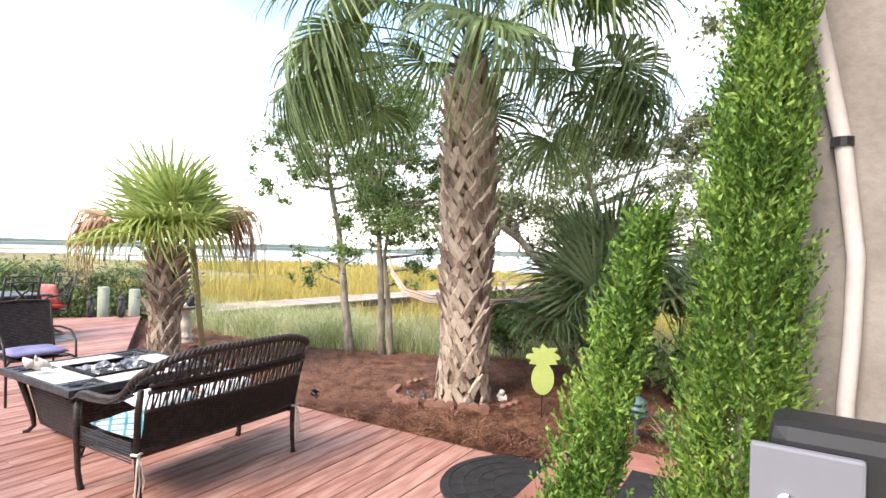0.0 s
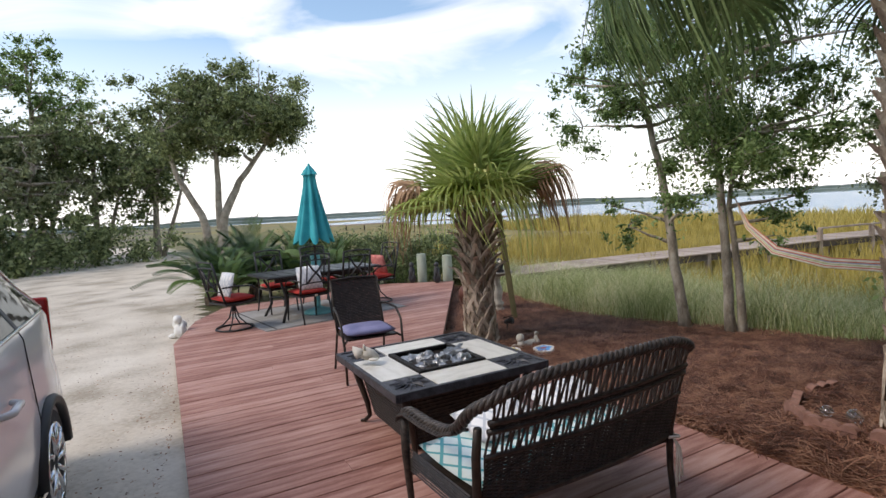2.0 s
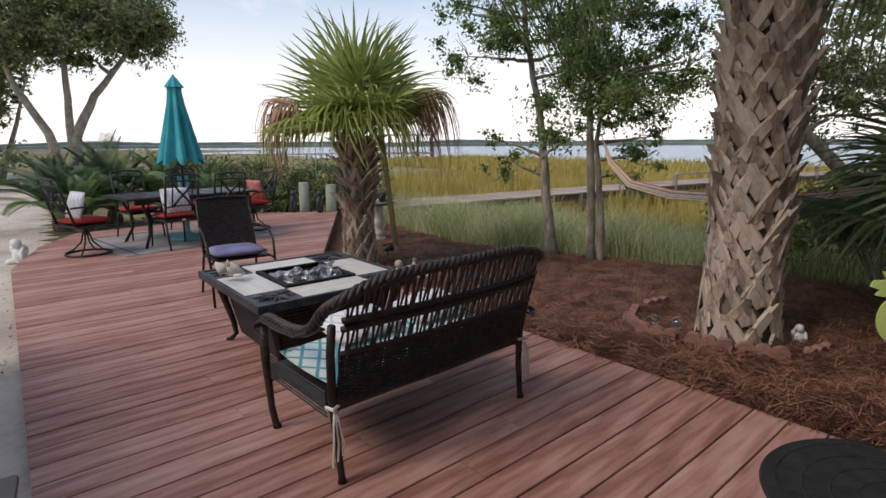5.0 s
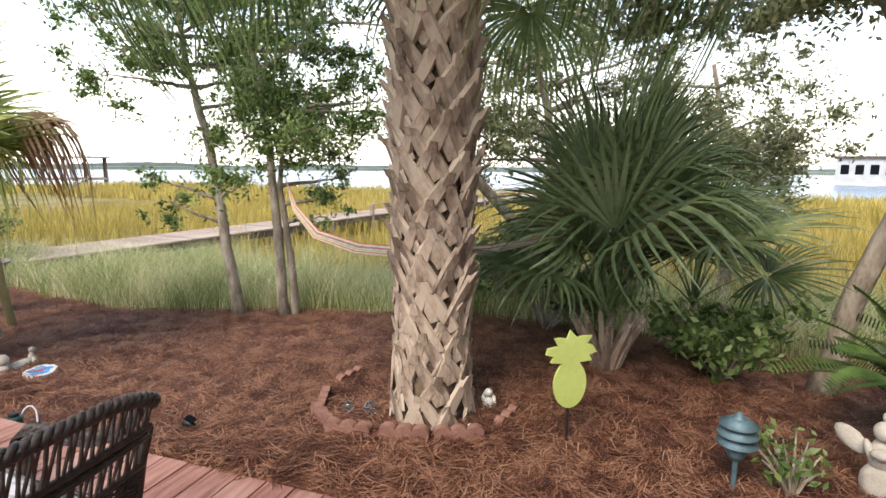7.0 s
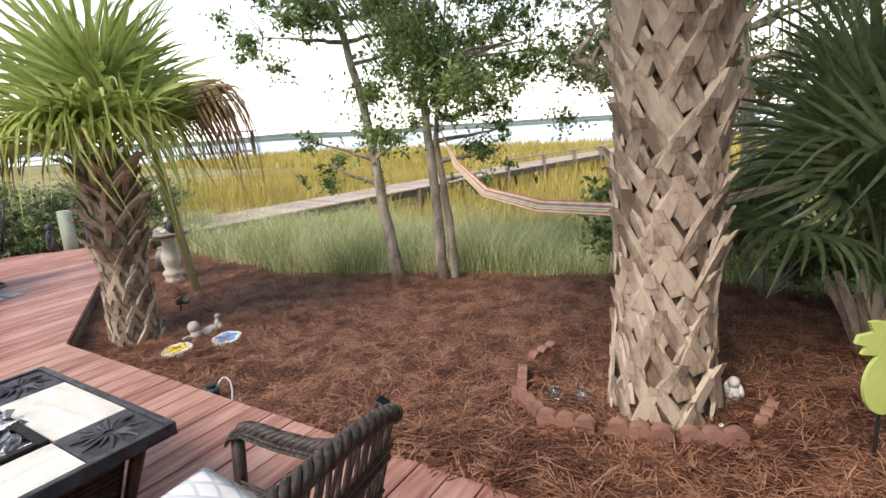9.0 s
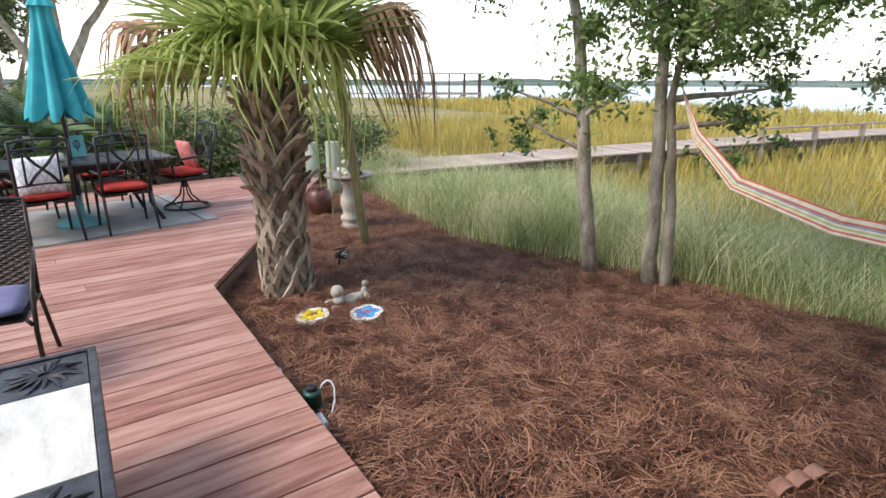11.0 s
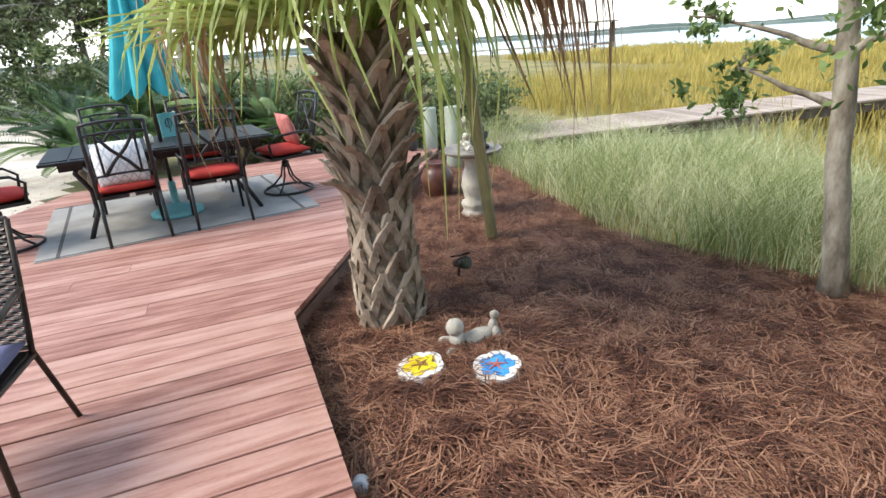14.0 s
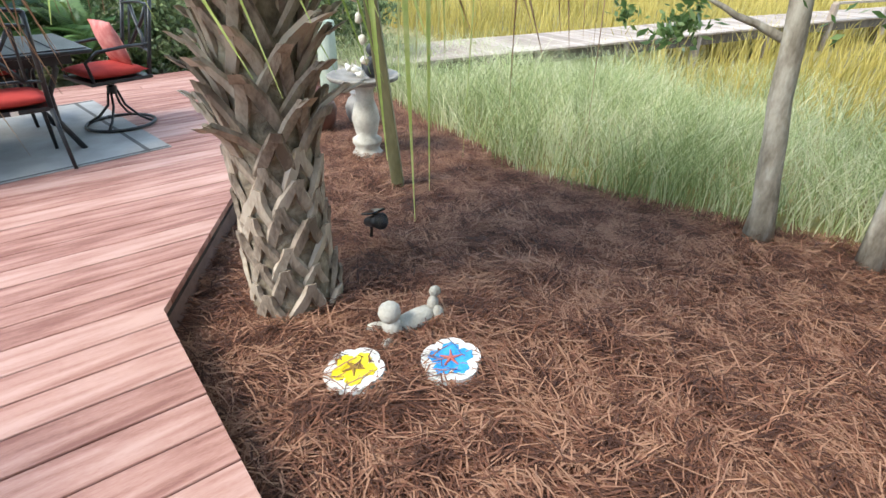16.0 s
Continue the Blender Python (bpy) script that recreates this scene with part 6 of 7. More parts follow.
ANGEL = (((0, 0, 0.10), (0.085, 0.08, 0.12), (0, 0, 0)), ((0, 0, 0.25), (0.06, 0.055, 0.10), (0, 0, 0)), ((0.0, 0.02, 0.39), (0.05, 0.05, 0.056), (0, 0, 0)), ((0.0, 0.0, 0.46), (0.016, 0.016, 0.03), (0, 0, 0)), ((0.0, 0.06, 0.28), (0.055, 0.035, 0.03), (0, 0, 0)), ((0.13, -0.05, 0.29), (0.095, 0.016, 0.055), (0, -38, -15)), ((-0.13, -0.05, 0.29), (0.095, 0.016, 0.055), (0, 38, 15)), ((0.05, 0.02, 0.27), (0.022, 0.03, 0.07), (0, 20, 0)))
figurine("angel_statue", 2.2, 4.82, 1.0, 130, "grey stone angel statue with folded arms on the straw", M_STONE, ANGEL)


def pineapple():
    t = thing("pineapple_sign", "lime green wooden pineapple cutout on a dark stake", "garden sign", m=pose(0.81, 5.56, gz(0.81, 5.5), 0, 0, 3))
    body = [(0.105 * math.sin(radians(a)), 0.415 - 0.145 * math.cos(radians(a))) for a in range(-140, 141, 14)]
    leaves = [(0.055, 0.545), (0.135, 0.55), (0.115, 0.585), (0.165, 0.60), (0.135, 0.645), (0.10, 0.655), (0.13, 0.70), (0.07, 0.70), (0.035, 0.695), (-0.01, 0.74), (-0.03, 0.69), (-0.075, 0.70), (-0.11, 0.695), (-0.085, 0.65), (-0.15, 0.64), (-0.16, 0.605), (-0.11, 0.59), (-0.13, 0.555), (-0.055, 0.545)]
    loop = [p for p in body[::1]] + leaves
    bm = bmesh.new()
    f = [bm.verts.new((x, -0.009, z)) for x, z in loop]
    b = [bm.verts.new((x, 0.009, z)) for x, z in loop]
    bm.faces.new(f)
    bm.faces.new(b[::-1])
    for i in range(len(loop)):
        j = (i + 1) % len(loop)
        bm.faces.new((f[i], b[i], b[j], f[j]))
    bmesh.ops.recalc_face_normals(bm, faces=bm.faces)
    part("cutout", bm, M_LIME, t)
    part("stake", tube(bmesh.new(), [(0.0, 0.014, -0.12), (0.0, 0.014, 0.45)], 0.008, 8), M_TRIM, t, "thin dark stake")


pineapple()
lan = thing("path_lantern", "blue-green tiered metal path lantern on a stake", "garden light", m=pose(1.45, 4.97, gz(1.45, 4.97)))
part("stake", tube(bmesh.new(), [(0, 0, -0.1), (0, 0, 0.24)], 0.013, 8), M_VERDI, lan)
for k, (r, z) in enumerate(((0.095, 0.30), (0.095, 0.35), (0.09, 0.40))):
    part("tier", lathe(bmesh.new(), [(r, z), (r + 0.004, z + 0.008), (r * 0.55, z + 0.034), (r * 0.5, z + 0.04)], 20), M_VERDI, lan, smooth=True)
part("core", lathe(bmesh.new(), [(0.03, 0.22), (0.05, 0.25), (0.05, 0.43), (0.02, 0.45), (0.01, 0.47)], 16), M_VERDI, lan, smooth=True)


def spot(x, y, turn, size, grp="solar spotlights"):
    t = thing("solar_spotlight", "black plastic solar spotlight staked in pine straw", "garden light", grp, m=pose(x, y, gz(x, y) - 0.05, 0, 0, turn) @ Matrix.Scale(size, 4))
    part("stake", tube(bmesh.new(), [(0, 0, -0.08), (0.0, 0.02, 0.08), (0.0, 0.03, 0.16)], 0.009, 6), M_TRIM, t)
    part("head", tube(bmesh.new(), [(0, 0.0, 0.175), (0, 0.06, 0.20), (0, 0.11, 0.215)], [0.025, 0.035, 0.045], 12), M_TRIM, t, smooth=True)
    part("panel", box(bmesh.new(), 0.085, 0.10, 0.01, pose(0, 0.05, 0.245, 20, 0, 0), 0.003), M_CARGLASS, t, "dark solar panel")
    part("lens", lathe(bmesh.new(), [(0.038, 0), (0.038, 0.006)], 14, Matrix.Translation((0, 0.108, 0.214)) @ pose(0, 0, 0, -76, 0, 0)), M_GLASSBALL, t)


spot(-3.91, 9.0, 250, 1.15)
spot(-1.40, 6.33, 60, 0.66)


def flower_stone(x, y, turn, ink, centre, label):
    t = thing("stepping_stone", label, "stepping stone", "flower stepping stones", m=pose(x, y, gz(x, y) + 0.044, 3, -4, turn))

    def disc(rf, z, th):
        bm = bmesh.new()
        n = 60
        a = [bm.verts.new((rf(2 * math.pi * k / n) * math.cos(2 * math.pi * k / n), rf(2 * math.pi * k / n) * math.sin(2 * math.pi * k / n), z)) for k in range(n)]
        b = [bm.verts.new((v.co.x * 0.97, v.co.y * 0.97, z + th)) for v in a]
        for k in range(n):
            bm.faces.new((a[k], a[(k + 1) % n], b[(k + 1) % n], b[k]))
        bm.faces.new(b)
        bm.faces.new(a[::-1])
        return bm
    part("stone", disc(lambda a: 0.135 * (0.86 + 0.14 * abs(math.cos(2.5 * a)) ** 0.5), -0.01, 0.034), M_FIGURE, t)
    part("petals", disc(lambda a: 0.10 * (0.62 + 0.38 * abs(math.cos(2.5 * a)) ** 0.7 + 0.05 * math.sin(17 * a)), 0.0245, 0.003), ink, t, "painted flower")
    bm = bmesh.new()
    for k in range(5):
        a = 2 * math.pi * k / 5
        tube(bm, [(0, 0, 0.029), (0.05 * math.cos(a), 0.05 * math.sin(a), 0.029)], [0.009, 0.003], 6)
    part("stamen", bm, centre, t)


M_YELLOW = surface("yellow_glaze", (0.70, 0.50, 0.01), (0.86, 0.70, 0.04), 0.4, 20, None, 80, 0.1)
M_BLUE = surface("blue_glaze", (0.02, 0.19, 0.60), (0.08, 0.40, 0.80), 0.4, 20, None, 80, 0.1)
M_OCHRE = surface("brown_glaze", (0.22, 0.12, 0.03), (0.36, 0.22, 0.06), 0.4, 20, None, 80, 0.1)
M_CORAL = surface("coral_glaze", (0.40, 0.10, 0.08), (0.52, 0.18, 0.14), 0.4, 20, None, 80, 0.1)
flower_stone(-3.41, 7.90, 10, M_YELLOW, M_OCHRE, "yellow and white flower-shaped stepping stone")
flower_stone(-3.05, 8.10, 40, M_BLUE, M_CORAL, "blue and white flower-shaped stepping stone")


def lamp_timer():
    t = thing("outlet_stake", "green outdoor outlet stake with white cords by the deck", "electrical stake", m=pose(-2.66, 6.86, gz(-2.66, 6.86)))
    part("body", lathe(bmesh.new(), [(0.05, -0.06), (0.05, 0.13), (0.053, 0.135), (0.053, 0.15), (0.035, 0.16)], 18), M_GREENPL, t, smooth=True)
    part("cap", lathe(bmesh.new(), [(0.03, 0.158), (0.03, 0.18), (0.02, 0.185)], 14), M_TRIM, t)
    part("cord", tube(bmesh.new(), [(0.03, 0.02, 0.14), (0.04, 0.045, 0.18), (0.06, 0.06, 0.20), (0.085, 0.065, 0.195), (0.11, 0.055, 0.165), (0.125, 0.03, 0.11), (0.128, 0.0, 0.06), (0.118, -0.025, 0.03), (0.10, -0.04, 0.02)], 0.006, 6), M_WHITEPL, t, "white cord", smooth=True)
    rng = random.Random(6)
    for i in range(3):
        pts = [Vector((0.05, 0, 0.06))]
        for k in range(7):
            pts.append(Vector((0.08 + 0.14 * k / 6 * (1 + i * 0.3) + rng.uniform(-0.03, 0.03), -0.05 - 0.12 * i + rng.uniform(-0.06, 0.06) - 0.05 * k, 0.02 + rng.uniform(0, 0.02))))
        part("cord", tube(bmesh.new(), pts, 0.004, 5), M_GREENPL, t, "dark green cord", smooth=True)
    solid("adapter", box(bmesh.new(), 0.16, 0.075, 0.05, None, 0.012), M_WHITEPL, "white plastic power adapter on the straw", "adapter", m=pose(-2.53, 6.74, gz(-2.53, 6.74) + 0.02, 10, -12, -40))
    solid("pvc_cap", lathe(bmesh.new(), [(0.035, 0), (0.035, 0.06), (0.03, 0.065)], 16), M_WHITEPL, "white plastic pipe cap on the straw", "pipe cap", m=pose(-3.13, 7.13, gz(-3.13, 7.13) + 0.03, 70, 20, 30), smooth=True)


lamp_timer()


def bird_bath():
    x, y = -4.65, 10.43
    t = thing("bird_bath", "cast stone bird bath holding bleached shells", "bird bath", m=pose(x, y, gz(x, y) - 0.01))
    part("pedestal", lathe(bmesh.new(), [(0.135, 0.0), (0.135, 0.05), (0.115, 0.07), (0.10, 0.10), (0.125, 0.14), (0.125, 0.17), (0.085, 0.20), (0.10, 0.26), (0.118, 0.34), (0.105, 0.42), (0.078, 0.50), (0.075, 0.58), (0.10, 0.62), (0.11, 0.635)], 24), M_STONE, t, smooth=True)
    part("bowl", lathe(bmesh.new(), [(0.10, 0.63), (0.20, 0.645), (0.285, 0.675), (0.30, 0.70), (0.288, 0.712), (0.26, 0.70), (0.15, 0.675), (0.05, 0.67)], 30), surface("grey_bath_stone", (0.17, 0.15, 0.13), (0.33, 0.30, 0.26), 0.85, 9, None, 80, 0.3), t, "darker stone bowl", smooth=True)
    for dx, dy, s, tn in ((-0.12, 0.05, 0.7, 20), (0.02, -0.08, 0.55, 130)):
        conch("seashell", (x + dx, y + dy, gz(x, y) + 0.675), s, tn, "bleached seashell lying in the bird bath")
    figurine_at = pose(x + 0.05, y + 0.06, gz(x, y) + 0.67, 0, 0, 60)
    bm = bmesh.new()
    for c, r, ax in SIT:
        blob(bm, c, r, 2, 0.08, 1, pose(0, 0, 0, *ax))
    solid("figurine", bm, M_DARKSTATUE, "dark bird figurine perched in the bird bath", "statue", m=figurine_at, smooth=True)


bird_bath()


def leaning_post():
    a, b = Vector((-4.09, 9.85, -0.22)), Vector((-4.32, 9.76, 2.05))
    t = thing("timber_post", "leaning greenish timber post hung with shells", "post", m=Matrix.Translation(a))
    d = (b - a)
    m = d.to_track_quat("Z", "Y").to_matrix().to_4x4()
    part("post", box(bmesh.new(), 0.088, 0.088, d.length + 0.1, Matrix.Translation((0, 0, -0.1)), 0.008), M_POST, t, m=m)
    tube_pts = [d * 0.88 + Vector((-0.06, -0.05, 0)), d * 0.72 + Vector((-0.07, -0.06, 0)), d * 0.58 + Vector((-0.065, -0.06, 0.0)), d * 0.42 + Vector((-0.07, -0.06, 0))]
    part("string", tube(bmesh.new(), tube_pts, 0.003, 4), M_SHELL, t)
    rng = random.Random(1)
    for k in range(9):
        p = tube_pts[0].lerp(tube_pts[-1], k / 8) + Vector((rng.uniform(-0.015, 0.015), rng.uniform(-0.015, 0.015), 0))
        part("shell", blob(bmesh.new(), p, (rng.uniform(0.025, 0.045), 0.022, rng.uniform(0.03, 0.05)), 2, 0.4, k), M_SHELL, t, "bleached shell", smooth=True)
    part("dish", lathe(bmesh.new(), [(0.03, 0), (0.075, 0.015), (0.085, 0.04), (0.08, 0.042), (0.05, 0.02)], 18, Matrix.Translation(d * 0.76 + Vector((-0.07, -0.06, 0)))), M_SHELL, t, "white dish", smooth=True)


leaning_post()

for x, y, h in ((-7.35, 12.45, 0.62), (-6.72, 12.52, 0.58), (-6.02, 12.12, 0.66)):
    bm = lathe(bmesh.new(), [(0.115, -0.5), (0.112, 0.0), (0.11, h - 0.012), (0.10, h)], 16)
    solid("dock_piling", bm, M_PILE, "pale treated timber piling at the deck edge", "piling", "pilings at the deck edge", m=pose(x, y, 0.0), smooth=True)
GUARD = (((0, 0, 0.10), (0.10, 0.09, 0.12), (0, 0, 0)), ((0.02, 0, 0.25), (0.07, 0.07, 0.12), (0, 0, 0)), ((0.03, 0, 0.40), (0.055, 0.06, 0.065), (0, 0, 0)), ((0.07, 0.04, 0.14), (0.03, 0.03, 0.13), (0, 0, 0)), ((0.07, -0.04, 0.14), (0.03, 0.03, 0.13), (0, 0, 0)), ((0.06, 0, 0.34), (0.05, 0.03, 0.03), (0, 20, 0)))
for x, y in ((-7.42, 12.12), (-6.82, 12.20)):
    bm = bmesh.new()
    for c, r, ax in GUARD:
        blob(bm, c, r, 2, 0.08, 1, pose(0, 0, 0, *ax))
    solid("guardian_statue", bm, M_DARKSTATUE, "dark resin guardian statue beside a piling", "statue", "guardian statues", m=pose(x, y, 0.002, 0, 0, -60), smooth=True)


def urn(x, y, s, mt, label):
    bm = lathe(bmesh.new(), [(0.10, 0.0), (0.12, 0.03), (0.17, 0.14), (0.19, 0.26), (0.15, 0.36), (0.10, 0.40), (0.12, 0.43), (0.115, 0.44), (0.09, 0.41)], 22)
    ob = solid("urn", bm, mt, label, "urn", m=pose(x, y, gz(x, y) - 0.005), smooth=True)
    ob.scale = (s, s, s)


urn(-5.38, 10.82, 1.0, surface("rust_glaze", (0.07, 0.028, 0.02), (0.17, 0.07, 0.05), 0.35, 6, None, 60, 0.1), "dark red glazed urn beside the deck")
urn(-5.12, 11.2, 0.8, surface("grey_clay", (0.20, 0.18, 0.16), (0.34, 0.31, 0.28), 0.7, 6, None, 60, 0.2), "grey clay pot beside the deck")


# ---- hammock ----
def hammock():
    t = thing("hammock", "striped rope hammock slung between tree and palm", "hammock")
    pts = [Vector(p) for p in ((-0.98, 9.80, 1.55), (-0.85, 9.1, 1.22), (-0.62, 8.4, 1.0), (-0.25, 7.7, 0.95), (0.25, 7.15, 0.97), (0.75, 6.95, 1.02), (1.25, 6.9, 1.12), (1.65, 6.95, 1.35))]
    cols = [surface("rope_cream", (0.50, 0.44, 0.33), (0.66, 0.60, 0.48), 0.9, 20, None, 200, 0.3), surface("rope_red", (0.42, 0.09, 0.05), (0.55, 0.16, 0.10), 0.9, 20, None, 200, 0.3), surface("rope_green", (0.30, 0.34, 0.12), (0.42, 0.45, 0.2), 0.9, 20, None, 200, 0.3), surface("rope_blue", (0.18, 0.2, 0.26), (0.28, 0.3, 0.36), 0.9, 20, None, 200, 0.3)]
    order = (0, 1, 0, 2, 0, 3, 1, 0, 0, 1)
    for k, c in enumerate(order):
        q = k / (len(order) - 1) - 0.5
        line = []
        for i, p in enumerate(pts):
            s = math.sin(math.pi * i / (len(pts) - 1)) ** 0.6
            line.append(p + Vector((0.06 * q * s, 0.06 * q * s, 0.07 * q * s)))
        part("strand", tube(bmesh.new(), line, [0.004 + 0.005 * math.sin(math.pi * i / (len(pts) - 1)) for i in range(len(pts))], 6), cols[c], t, smooth=True)


hammock()


# ---- boardwalk and far buildings ----
def boardwalk():
    t = thing("boardwalk", "weathered timber boardwalk crossing the marsh on posts", "boardwalk")
    line = [Vector((-6.75, 13.1, 0)), Vector((-5.9, 14.3, 0)), Vector((-4.7, 15.8, 0)), Vector((-2.2, 18.9, 0)), Vector((0.8, 22.6, 0)), Vector((5.6, 28.0, 0)), Vector((10.5, 33.2, 0)), Vector((20, 43, 0)), Vector((30, 53, 0))]
    plank = mesh_from(box(bmesh.new(), 1.5, 0.138, 0.035, None, 0.003), "plank", M_DOCK)
    n, d = 0, 0.0
    far_v, far_f = [], []
    for a, b in zip(line, line[1:]):
        seg = b - a
        turn = math.degrees(math.atan2(seg.y, seg.x)) - 90
        k = int(seg.length / 0.145)
        for i in range(k):
            p = a.lerp(b, (i + 0.5) / k)
            if n < 230:
                part("plank", plank, None, t, m=pose(p.x, p.y, -0.04 + 0.004 * noise.noise(p * 3), 0, 0, turn + 1.5 * noise.noise(p * 2)))
            n += 1
        if n >= 230:
            far = box(bmesh.new(), 1.5, seg.length, 0.035)
            part("far_decking", far, M_DOCK, t, m=pose((a.x + b.x) / 2, (a.y + b.y) / 2, -0.045, 0, 0, turn))
        for sx in (-1, 1):
            side = Vector((seg.y, -seg.x, 0)).normalized() * 0.66 * sx
            part("beam", box(bmesh.new(), 0.06, seg.length, 0.18, None), M_BOARD_EDGE, t, m=pose((a.x + b.x) / 2 + side.x, (a.y + b.y) / 2 + side.y, -0.225, 0, 0, turn))
            cnt = max(2, int(seg.length / 2.2))
            for i in range(cnt):
                p = a.lerp(b, i / cnt) + side * 1.0
                hi = 0.34 if (a.y > 21 and sx > 0) else -0.05
                part("post", lathe(bmesh.new(), [(0.09, -1.4), (0.085, hi)], 8, Matrix.Translation((p.x, p.y, 0))), M_DOCK, t)
        if a.y > 21:
            side = Vector((seg.y, -seg.x, 0)).normalized() * 0.66
            part("rail", box(bmesh.new(), 0.14, seg.length, 0.045), M_DOCK, t, m=pose((a.x + b.x) / 2 + side.x, (a.y + b.y) / 2 + side.y, 0.34, 0, 0, turn))


boardwalk()


def boathouse():
    c = Vector((-27.5, 70.0, 0))
    t = thing("boathouse", "open timber boathouse on posts at the river's edge", "boathouse", m=Matrix.Translation(c) @ pose(0, 0, 0, 0, 0, 22))
    part("deck", box(bmesh.new(), 8.0, 4.0, 0.2, Matrix.Translation((0, 0, 0.05))), M_DOCK, t)
    for x in (-3.8, -1.9, 0, 1.9, 3.8):
        for y in (-1.8, 1.8):
            part("post", box(bmesh.new(), 0.2, 0.2, 4.4, Matrix.Translation((x, y, -1.9))), M_BOARD_EDGE, t)
    part("roof", box(bmesh.new(), 8.6, 4.8, 0.14, Matrix.Translation((0, 0, 2.45)), 0.03), M_PILE, t)
    part("walkway", box(bmesh.new(), 26, 1.4, 0.15, Matrix.Translation((-17, 0, 0.05))), M_DOCK, t)
    for i in range(10):
        part("post", box(bmesh.new(), 0.16, 0.16, 1.6, Matrix.Translation((-5 - 2.6 * i, 0.5, -1.6))), M_BOARD_EDGE, t)
    for x in (-3.8, 0, 3.8):
        part("brace", tube(bmesh.new(), [(x, -1.8, -1.2), (x + 1.6, -1.8, 0.0)], 0.07, 5), M_BOARD_EDGE, t)


boathouse()


def far_house(x, y, w, h, turn):
    t = thing("dock_house", "distant grey riverside house on a dock", "house", "houses across the water", m=pose(x, y, -0.6, 0, 0, turn))
    part("wall", box(bmesh.new(), w, 6, h, None), surface("far_siding", (0.42, 0.42, 0.43), (0.55, 0.55, 0.56), 0.8, 1, None, 8, 0.0), t)
    rf = bmesh.new()
    tube(rf, [(-w / 2 - 0.4, 0, h + 0.4), (w / 2 + 0.4, 0, h + 0.4)], 2.9, 3)
    part("roof", box(bmesh.new(), w + 0.8, 6.8, 0.5, Matrix.Translation((0, 0, h))), M_BOARD_EDGE, t)
    rf.free()
    for i in range(5):
        wd = part("window", box(bmesh.new(), w * 0.11, 0.1, h * 0.4, Matrix.Translation((-w * 0.38 + w * 0.19 * i, -3.02, h * 0.35))), M_CARGLASS, t)


far_house(104, 86, 12, 4.6, -50)
far_house(116, 74, 9, 5.4, -55)


# ---- sago palms ----
def sago_leaf(seed, ln=0.85):
    verts, faces = [], []
    n = 34
    for i in range(n):
        s = 0.12 + 0.88 * i / n
        x = ln * s * (1 - 0.12 * s * s)
        z = 0.42 * ln * s - 0.62 * ln * s * s
        l2 = 0.15 * math.sin(math.pi * min(s * 0.92 + 0.06, 1)) ** 0.6
        for sg in (-1, 1):
            k = len(verts)
            verts += [(x - 0.006, 0, z), (x + 0.006, 0, z), (x + 0.04 + 0.002, sg * l2, z + 0.025), (x + 0.034, sg * l2 * 0.6, z + 0.03)]
            faces.append((k, k + 1, k + 2, k + 3))
    k = len(verts)
    verts += [(0, -0.008, 0), (0, 0.008, 0), (ln * 0.5, 0.005, 0.2 * ln * 0.28), (ln * 0.5, -0.005, 0.2 * ln * 0.28)]
    faces.append((k, k + 1, k + 2, k + 3))
    return pydata("leaf", verts, faces, M_SAGO)


M_SAGO = surface("sago_leaf", (0.03, 0.065, 0.02), (0.15, 0.24, 0.065), 0.35, 4, (0.075, 0.135, 0.035), 20, 0.0, rand=0.5, translucent=0.15)
sago_leaves = [sago_leaf(s, ln) for s, ln in ((0, 0.85), (1, 1.0), (2, 0.7))]


def sago(x, y, s, seed, label):
    rng = random.Random(seed)
    t = thing("sago_palm", label, "shrub", "sago palms", m=pose(x, y, gz(x, y)))
    part("stem", lathe(bmesh.new(), [(0.13, -0.02), (0.15, 0.15), (0.10, 0.3), (0.03, 0.34)], 12), M_TRUNK, t)
    for i in range(46):
        k = i / 45
        part("leaf", rng.choice(sago_leaves), None, t, m=pose(0, 0, 0.27, 0, -(86 - 66 * k + rng.uniform(-8, 8)), 137.5 * i) @ Matrix.Scale(s * rng.uniform(0.85, 1.15), 4))


for i, (x, y, s) in enumerate(((-10.6, 9.3, 1.45), (-10.2, 10.1, 1.6), (-9.7, 10.9, 1.5), (-9.8, 9.1, 1.05), (-9.1, 11.5, 1.2))):
    sago(x, y, s, 10 + i, "dense dark green sago palm behind the dining set")
sago(2.75, 4.95, 1.0, 3, "dark green sago palm near the porch step")


# ---- loose foliage and straw ----
def bush(x, y, r, h, n, size, mt, label, seed):
    rng = random.Random(seed)
    t = thing("bush", label, "shrub", m=pose(x, y, gz(x, y)))
    st = bmesh.new()
    cl = []
    for i in range(14):
        a, q = rng.uniform(0, 6.28), rng.random() ** 0.5 * r
        e = Vector((q * math.cos(a), q * math.sin(a), h * rng.uniform(0.35, 1)))
        tube(st, [(0, 0, 0), e * 0.5 + Vector((0, 0, h * 0.1)), e], [0.012, 0.008, 0.004], 5)
        cl.append((tuple(e), r * 0.32))
        cl.append((tuple(e * 0.7), r * 0.28))
    part("stem", st, M_BARK, t)
    part("foliage", leaf_cloud("foliage", cl, n, size, mt, seed), None, t)


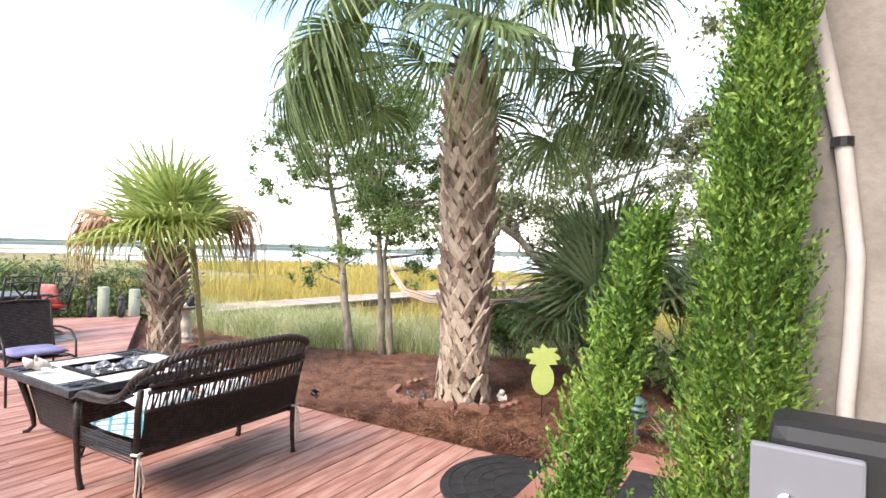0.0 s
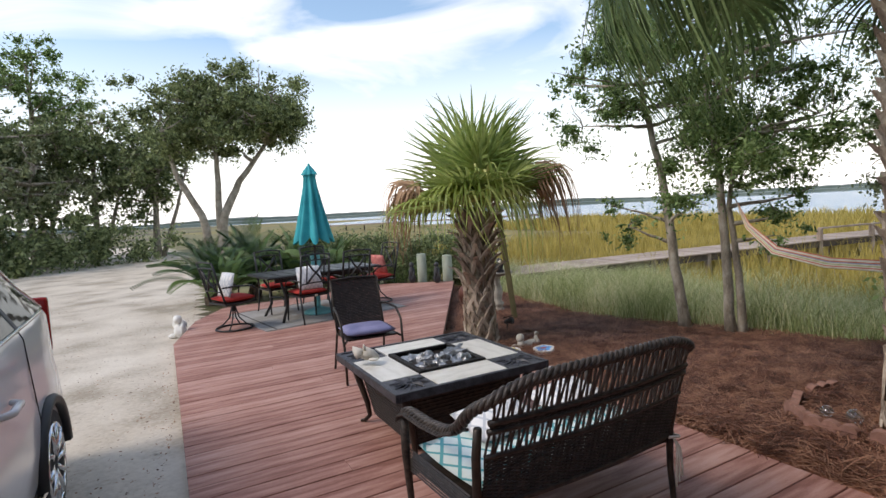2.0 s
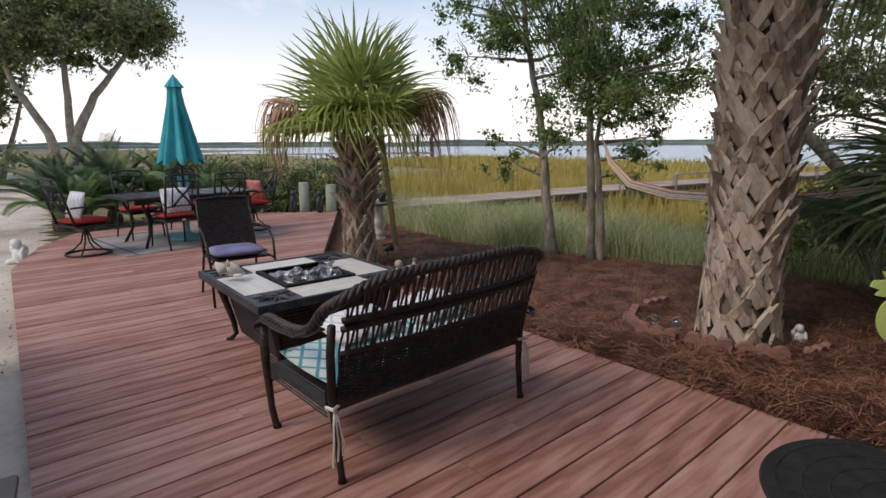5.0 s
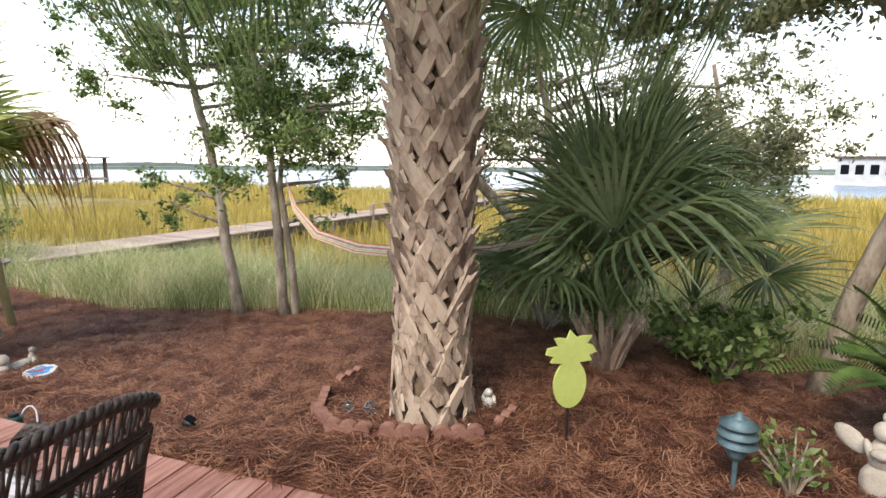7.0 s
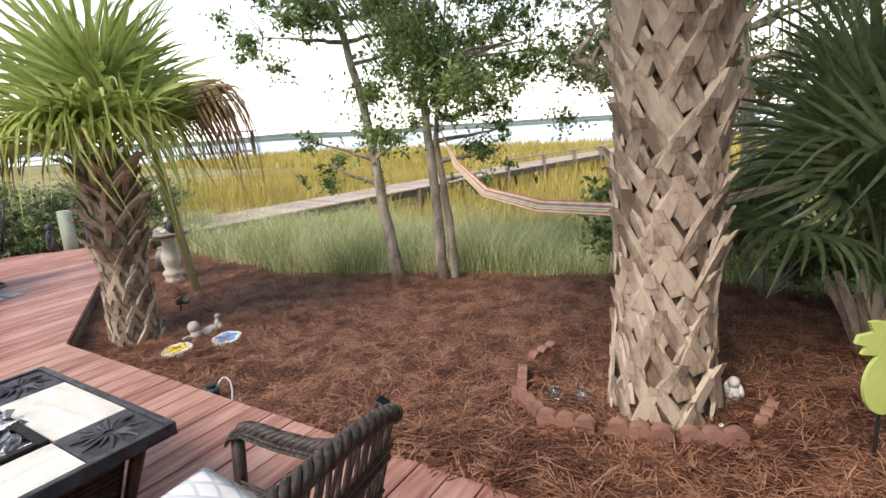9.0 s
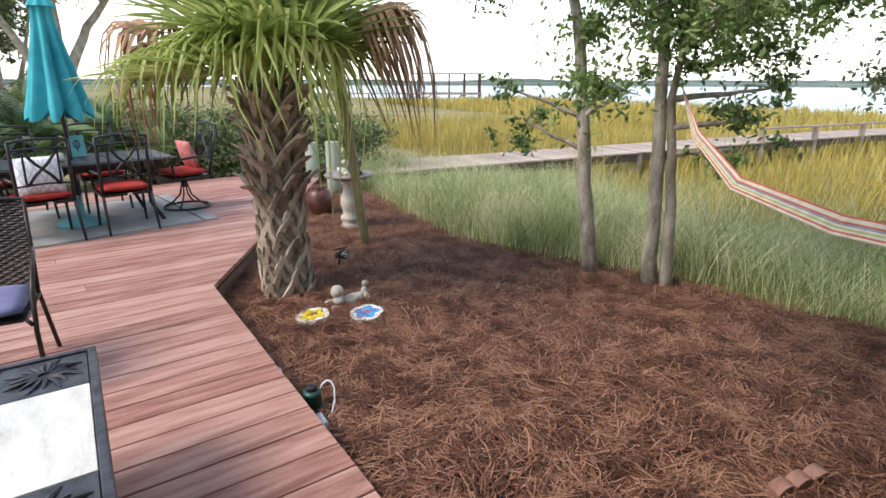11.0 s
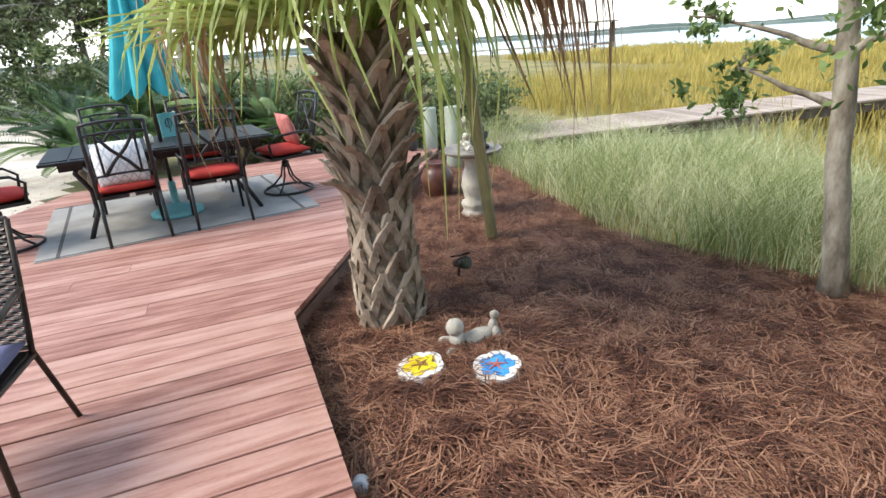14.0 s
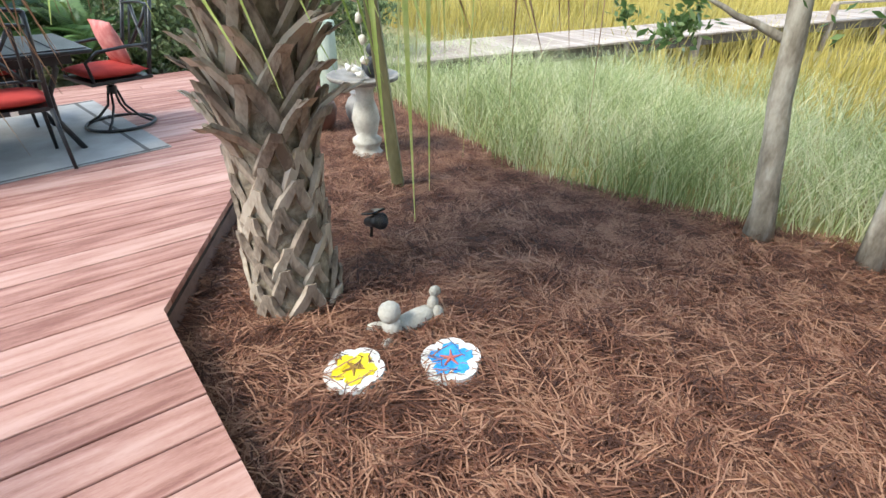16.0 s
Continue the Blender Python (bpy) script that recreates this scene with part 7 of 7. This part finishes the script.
bush(0.9, 8.6, 0.8, 1.0, 5000, 0.045, M_LEAF_L, "low green shrub at the marsh edge", 21)
bush(1.7, 7.9, 0.9, 1.2, 5000, 0.05, M_LEAF, "dark green shrub behind the palmetto", 22)
bush(2.6, 6.4, 0.6, 0.7, 1600, 0.05, M_LEAF_L, "straggling green vine under the palmetto", 23)
bush(-7.9, 12.9, 0.5, 0.7, 2500, 0.04, M_LEAF_L, "light green shrub at the deck's end", 24)
bush(1.75, 4.9, 0.25, 0.35, 160, 0.035, M_LEAF_L, "sparse leafy twigs beside the path lantern", 25)


def pine_straw():
    """Loose needles lying every way over the bed."""
    rng = np.random.default_rng(17)
    n = 235000
    u = rng.uniform(0.6, 13.2, n)
    v = rng.uniform(3.4, 7.5, n)
    keep = np.array([v[i] < bed_edge(u[i]) + 0.1 and not (u[i] > 8.19 and v[i] < 3.5 + 0.487 * (u[i] - 8.19)) and v[i] > 3.5 + 0.1 * max(8.19 - u[i], 0) for i in range(n)])
    u, v = u[keep], v[keep]
    n = len(u)
    x, y = -0.786 * u + 0.618 * v, 0.618 * u + 0.786 * v
    z = np.array([ground_z(a, b) for a, b in zip(x, y)])
    clump = np.array([noise.noise(Vector((a * 1.7, b * 1.7, 9))) for a, b in zip(x, y)])
    tuft = np.array([noise.noise(Vector((a * 4.5, b * 4.5, 3))) for a, b in zip(x, y)])
    a = rng.normal(0, 0.75, n) + clump * 4 + tuft * 2
    ln = rng.uniform(0.08, 0.21, n)
    tilt = rng.normal(0, 0.16, n)
    z = z + 0.012 + rng.random(n) ** 2 * 0.045 + 0.018 * (clump + 0.35) + 0.022 * (tuft + 0.35)
    d = np.stack([np.cos(a) * ln, np.sin(a) * ln, tilt * ln], 1)
    s = np.stack([-np.sin(a), np.cos(a), np.zeros(n)], 1) * rng.uniform(0.0015, 0.0038, n)[:, None]
    c = np.stack([x, y, z], 1)
    bow = np.stack([-np.sin(a), np.cos(a), np.full(n, 0.4)], 1) * (ln * rng.normal(0, 0.10, n))[:, None]
    vs = np.stack([c - d / 2 - s, c - d / 2 + s, c + bow - s, c + bow + s, c + d / 2 - s * 0.3, c + d / 2 + s * 0.3], 1).reshape(-1, 3)
    q = np.array([[0, 1, 3, 2], [2, 3, 5, 4]])
    idx = (np.arange(n)[:, None, None] * 6 + q[None]).reshape(-1)
    me = bpy.data.meshes.new("pine_straw")
    me.vertices.add(len(vs))
    me.vertices.foreach_set("co", vs.ravel())
    me.loops.add(len(idx))
    me.loops.foreach_set("vertex_index", idx)
    me.polygons.add(len(idx) // 4)
    me.polygons.foreach_set("loop_start", np.arange(len(idx) // 4) * 4)
    me.materials.append(M_STRAW)
    me.update()
    me.validate()
    tagged(new("pine_straw", me), "loose reddish brown pine straw over the bed", "mulch", kind="stuff")


pine_straw()


def litter():
    """Fallen leaves and bits of bark on the sandy drive."""
    rng = np.random.default_rng(5)
    n = 2400
    u = rng.uniform(4.6, 16, n)
    v = 0.45 - rng.random(n) ** 2.2 * 3.4
    x, y = -0.786 * u + 0.618 * v, 0.618 * u + 0.786 * v
    z = np.array([ground_z(a, b) for a, b in zip(x, y)]) + 0.008
    a = rng.uniform(0, 6.28, n)
    s = rng.uniform(0.004, 0.015, n)
    d = np.stack([np.cos(a) * s, np.sin(a) * s, rng.normal(0, 0.15, n) * s], 1)
    w = np.stack([-np.sin(a) * s * 0.4, np.cos(a) * s * 0.4, rng.normal(0, 0.2, n) * s], 1)
    c = np.stack([x, y, z], 1)
    vs = np.stack([c - d, c + w, c + d, c - w], 1).reshape(-1, 3)
    me = bpy.data.meshes.new("leaf_litter")
    me.from_pydata([tuple(p) for p in vs], [], [(4 * i, 4 * i + 1, 4 * i + 2, 4 * i + 3) for i in range(n)])
    me.materials.append(M_STRAW)
    tagged(new("leaf_litter", me), "fallen leaves and bark scraps on the sandy drive", "leaf litter", kind="stuff")


litter()


deck_boards()
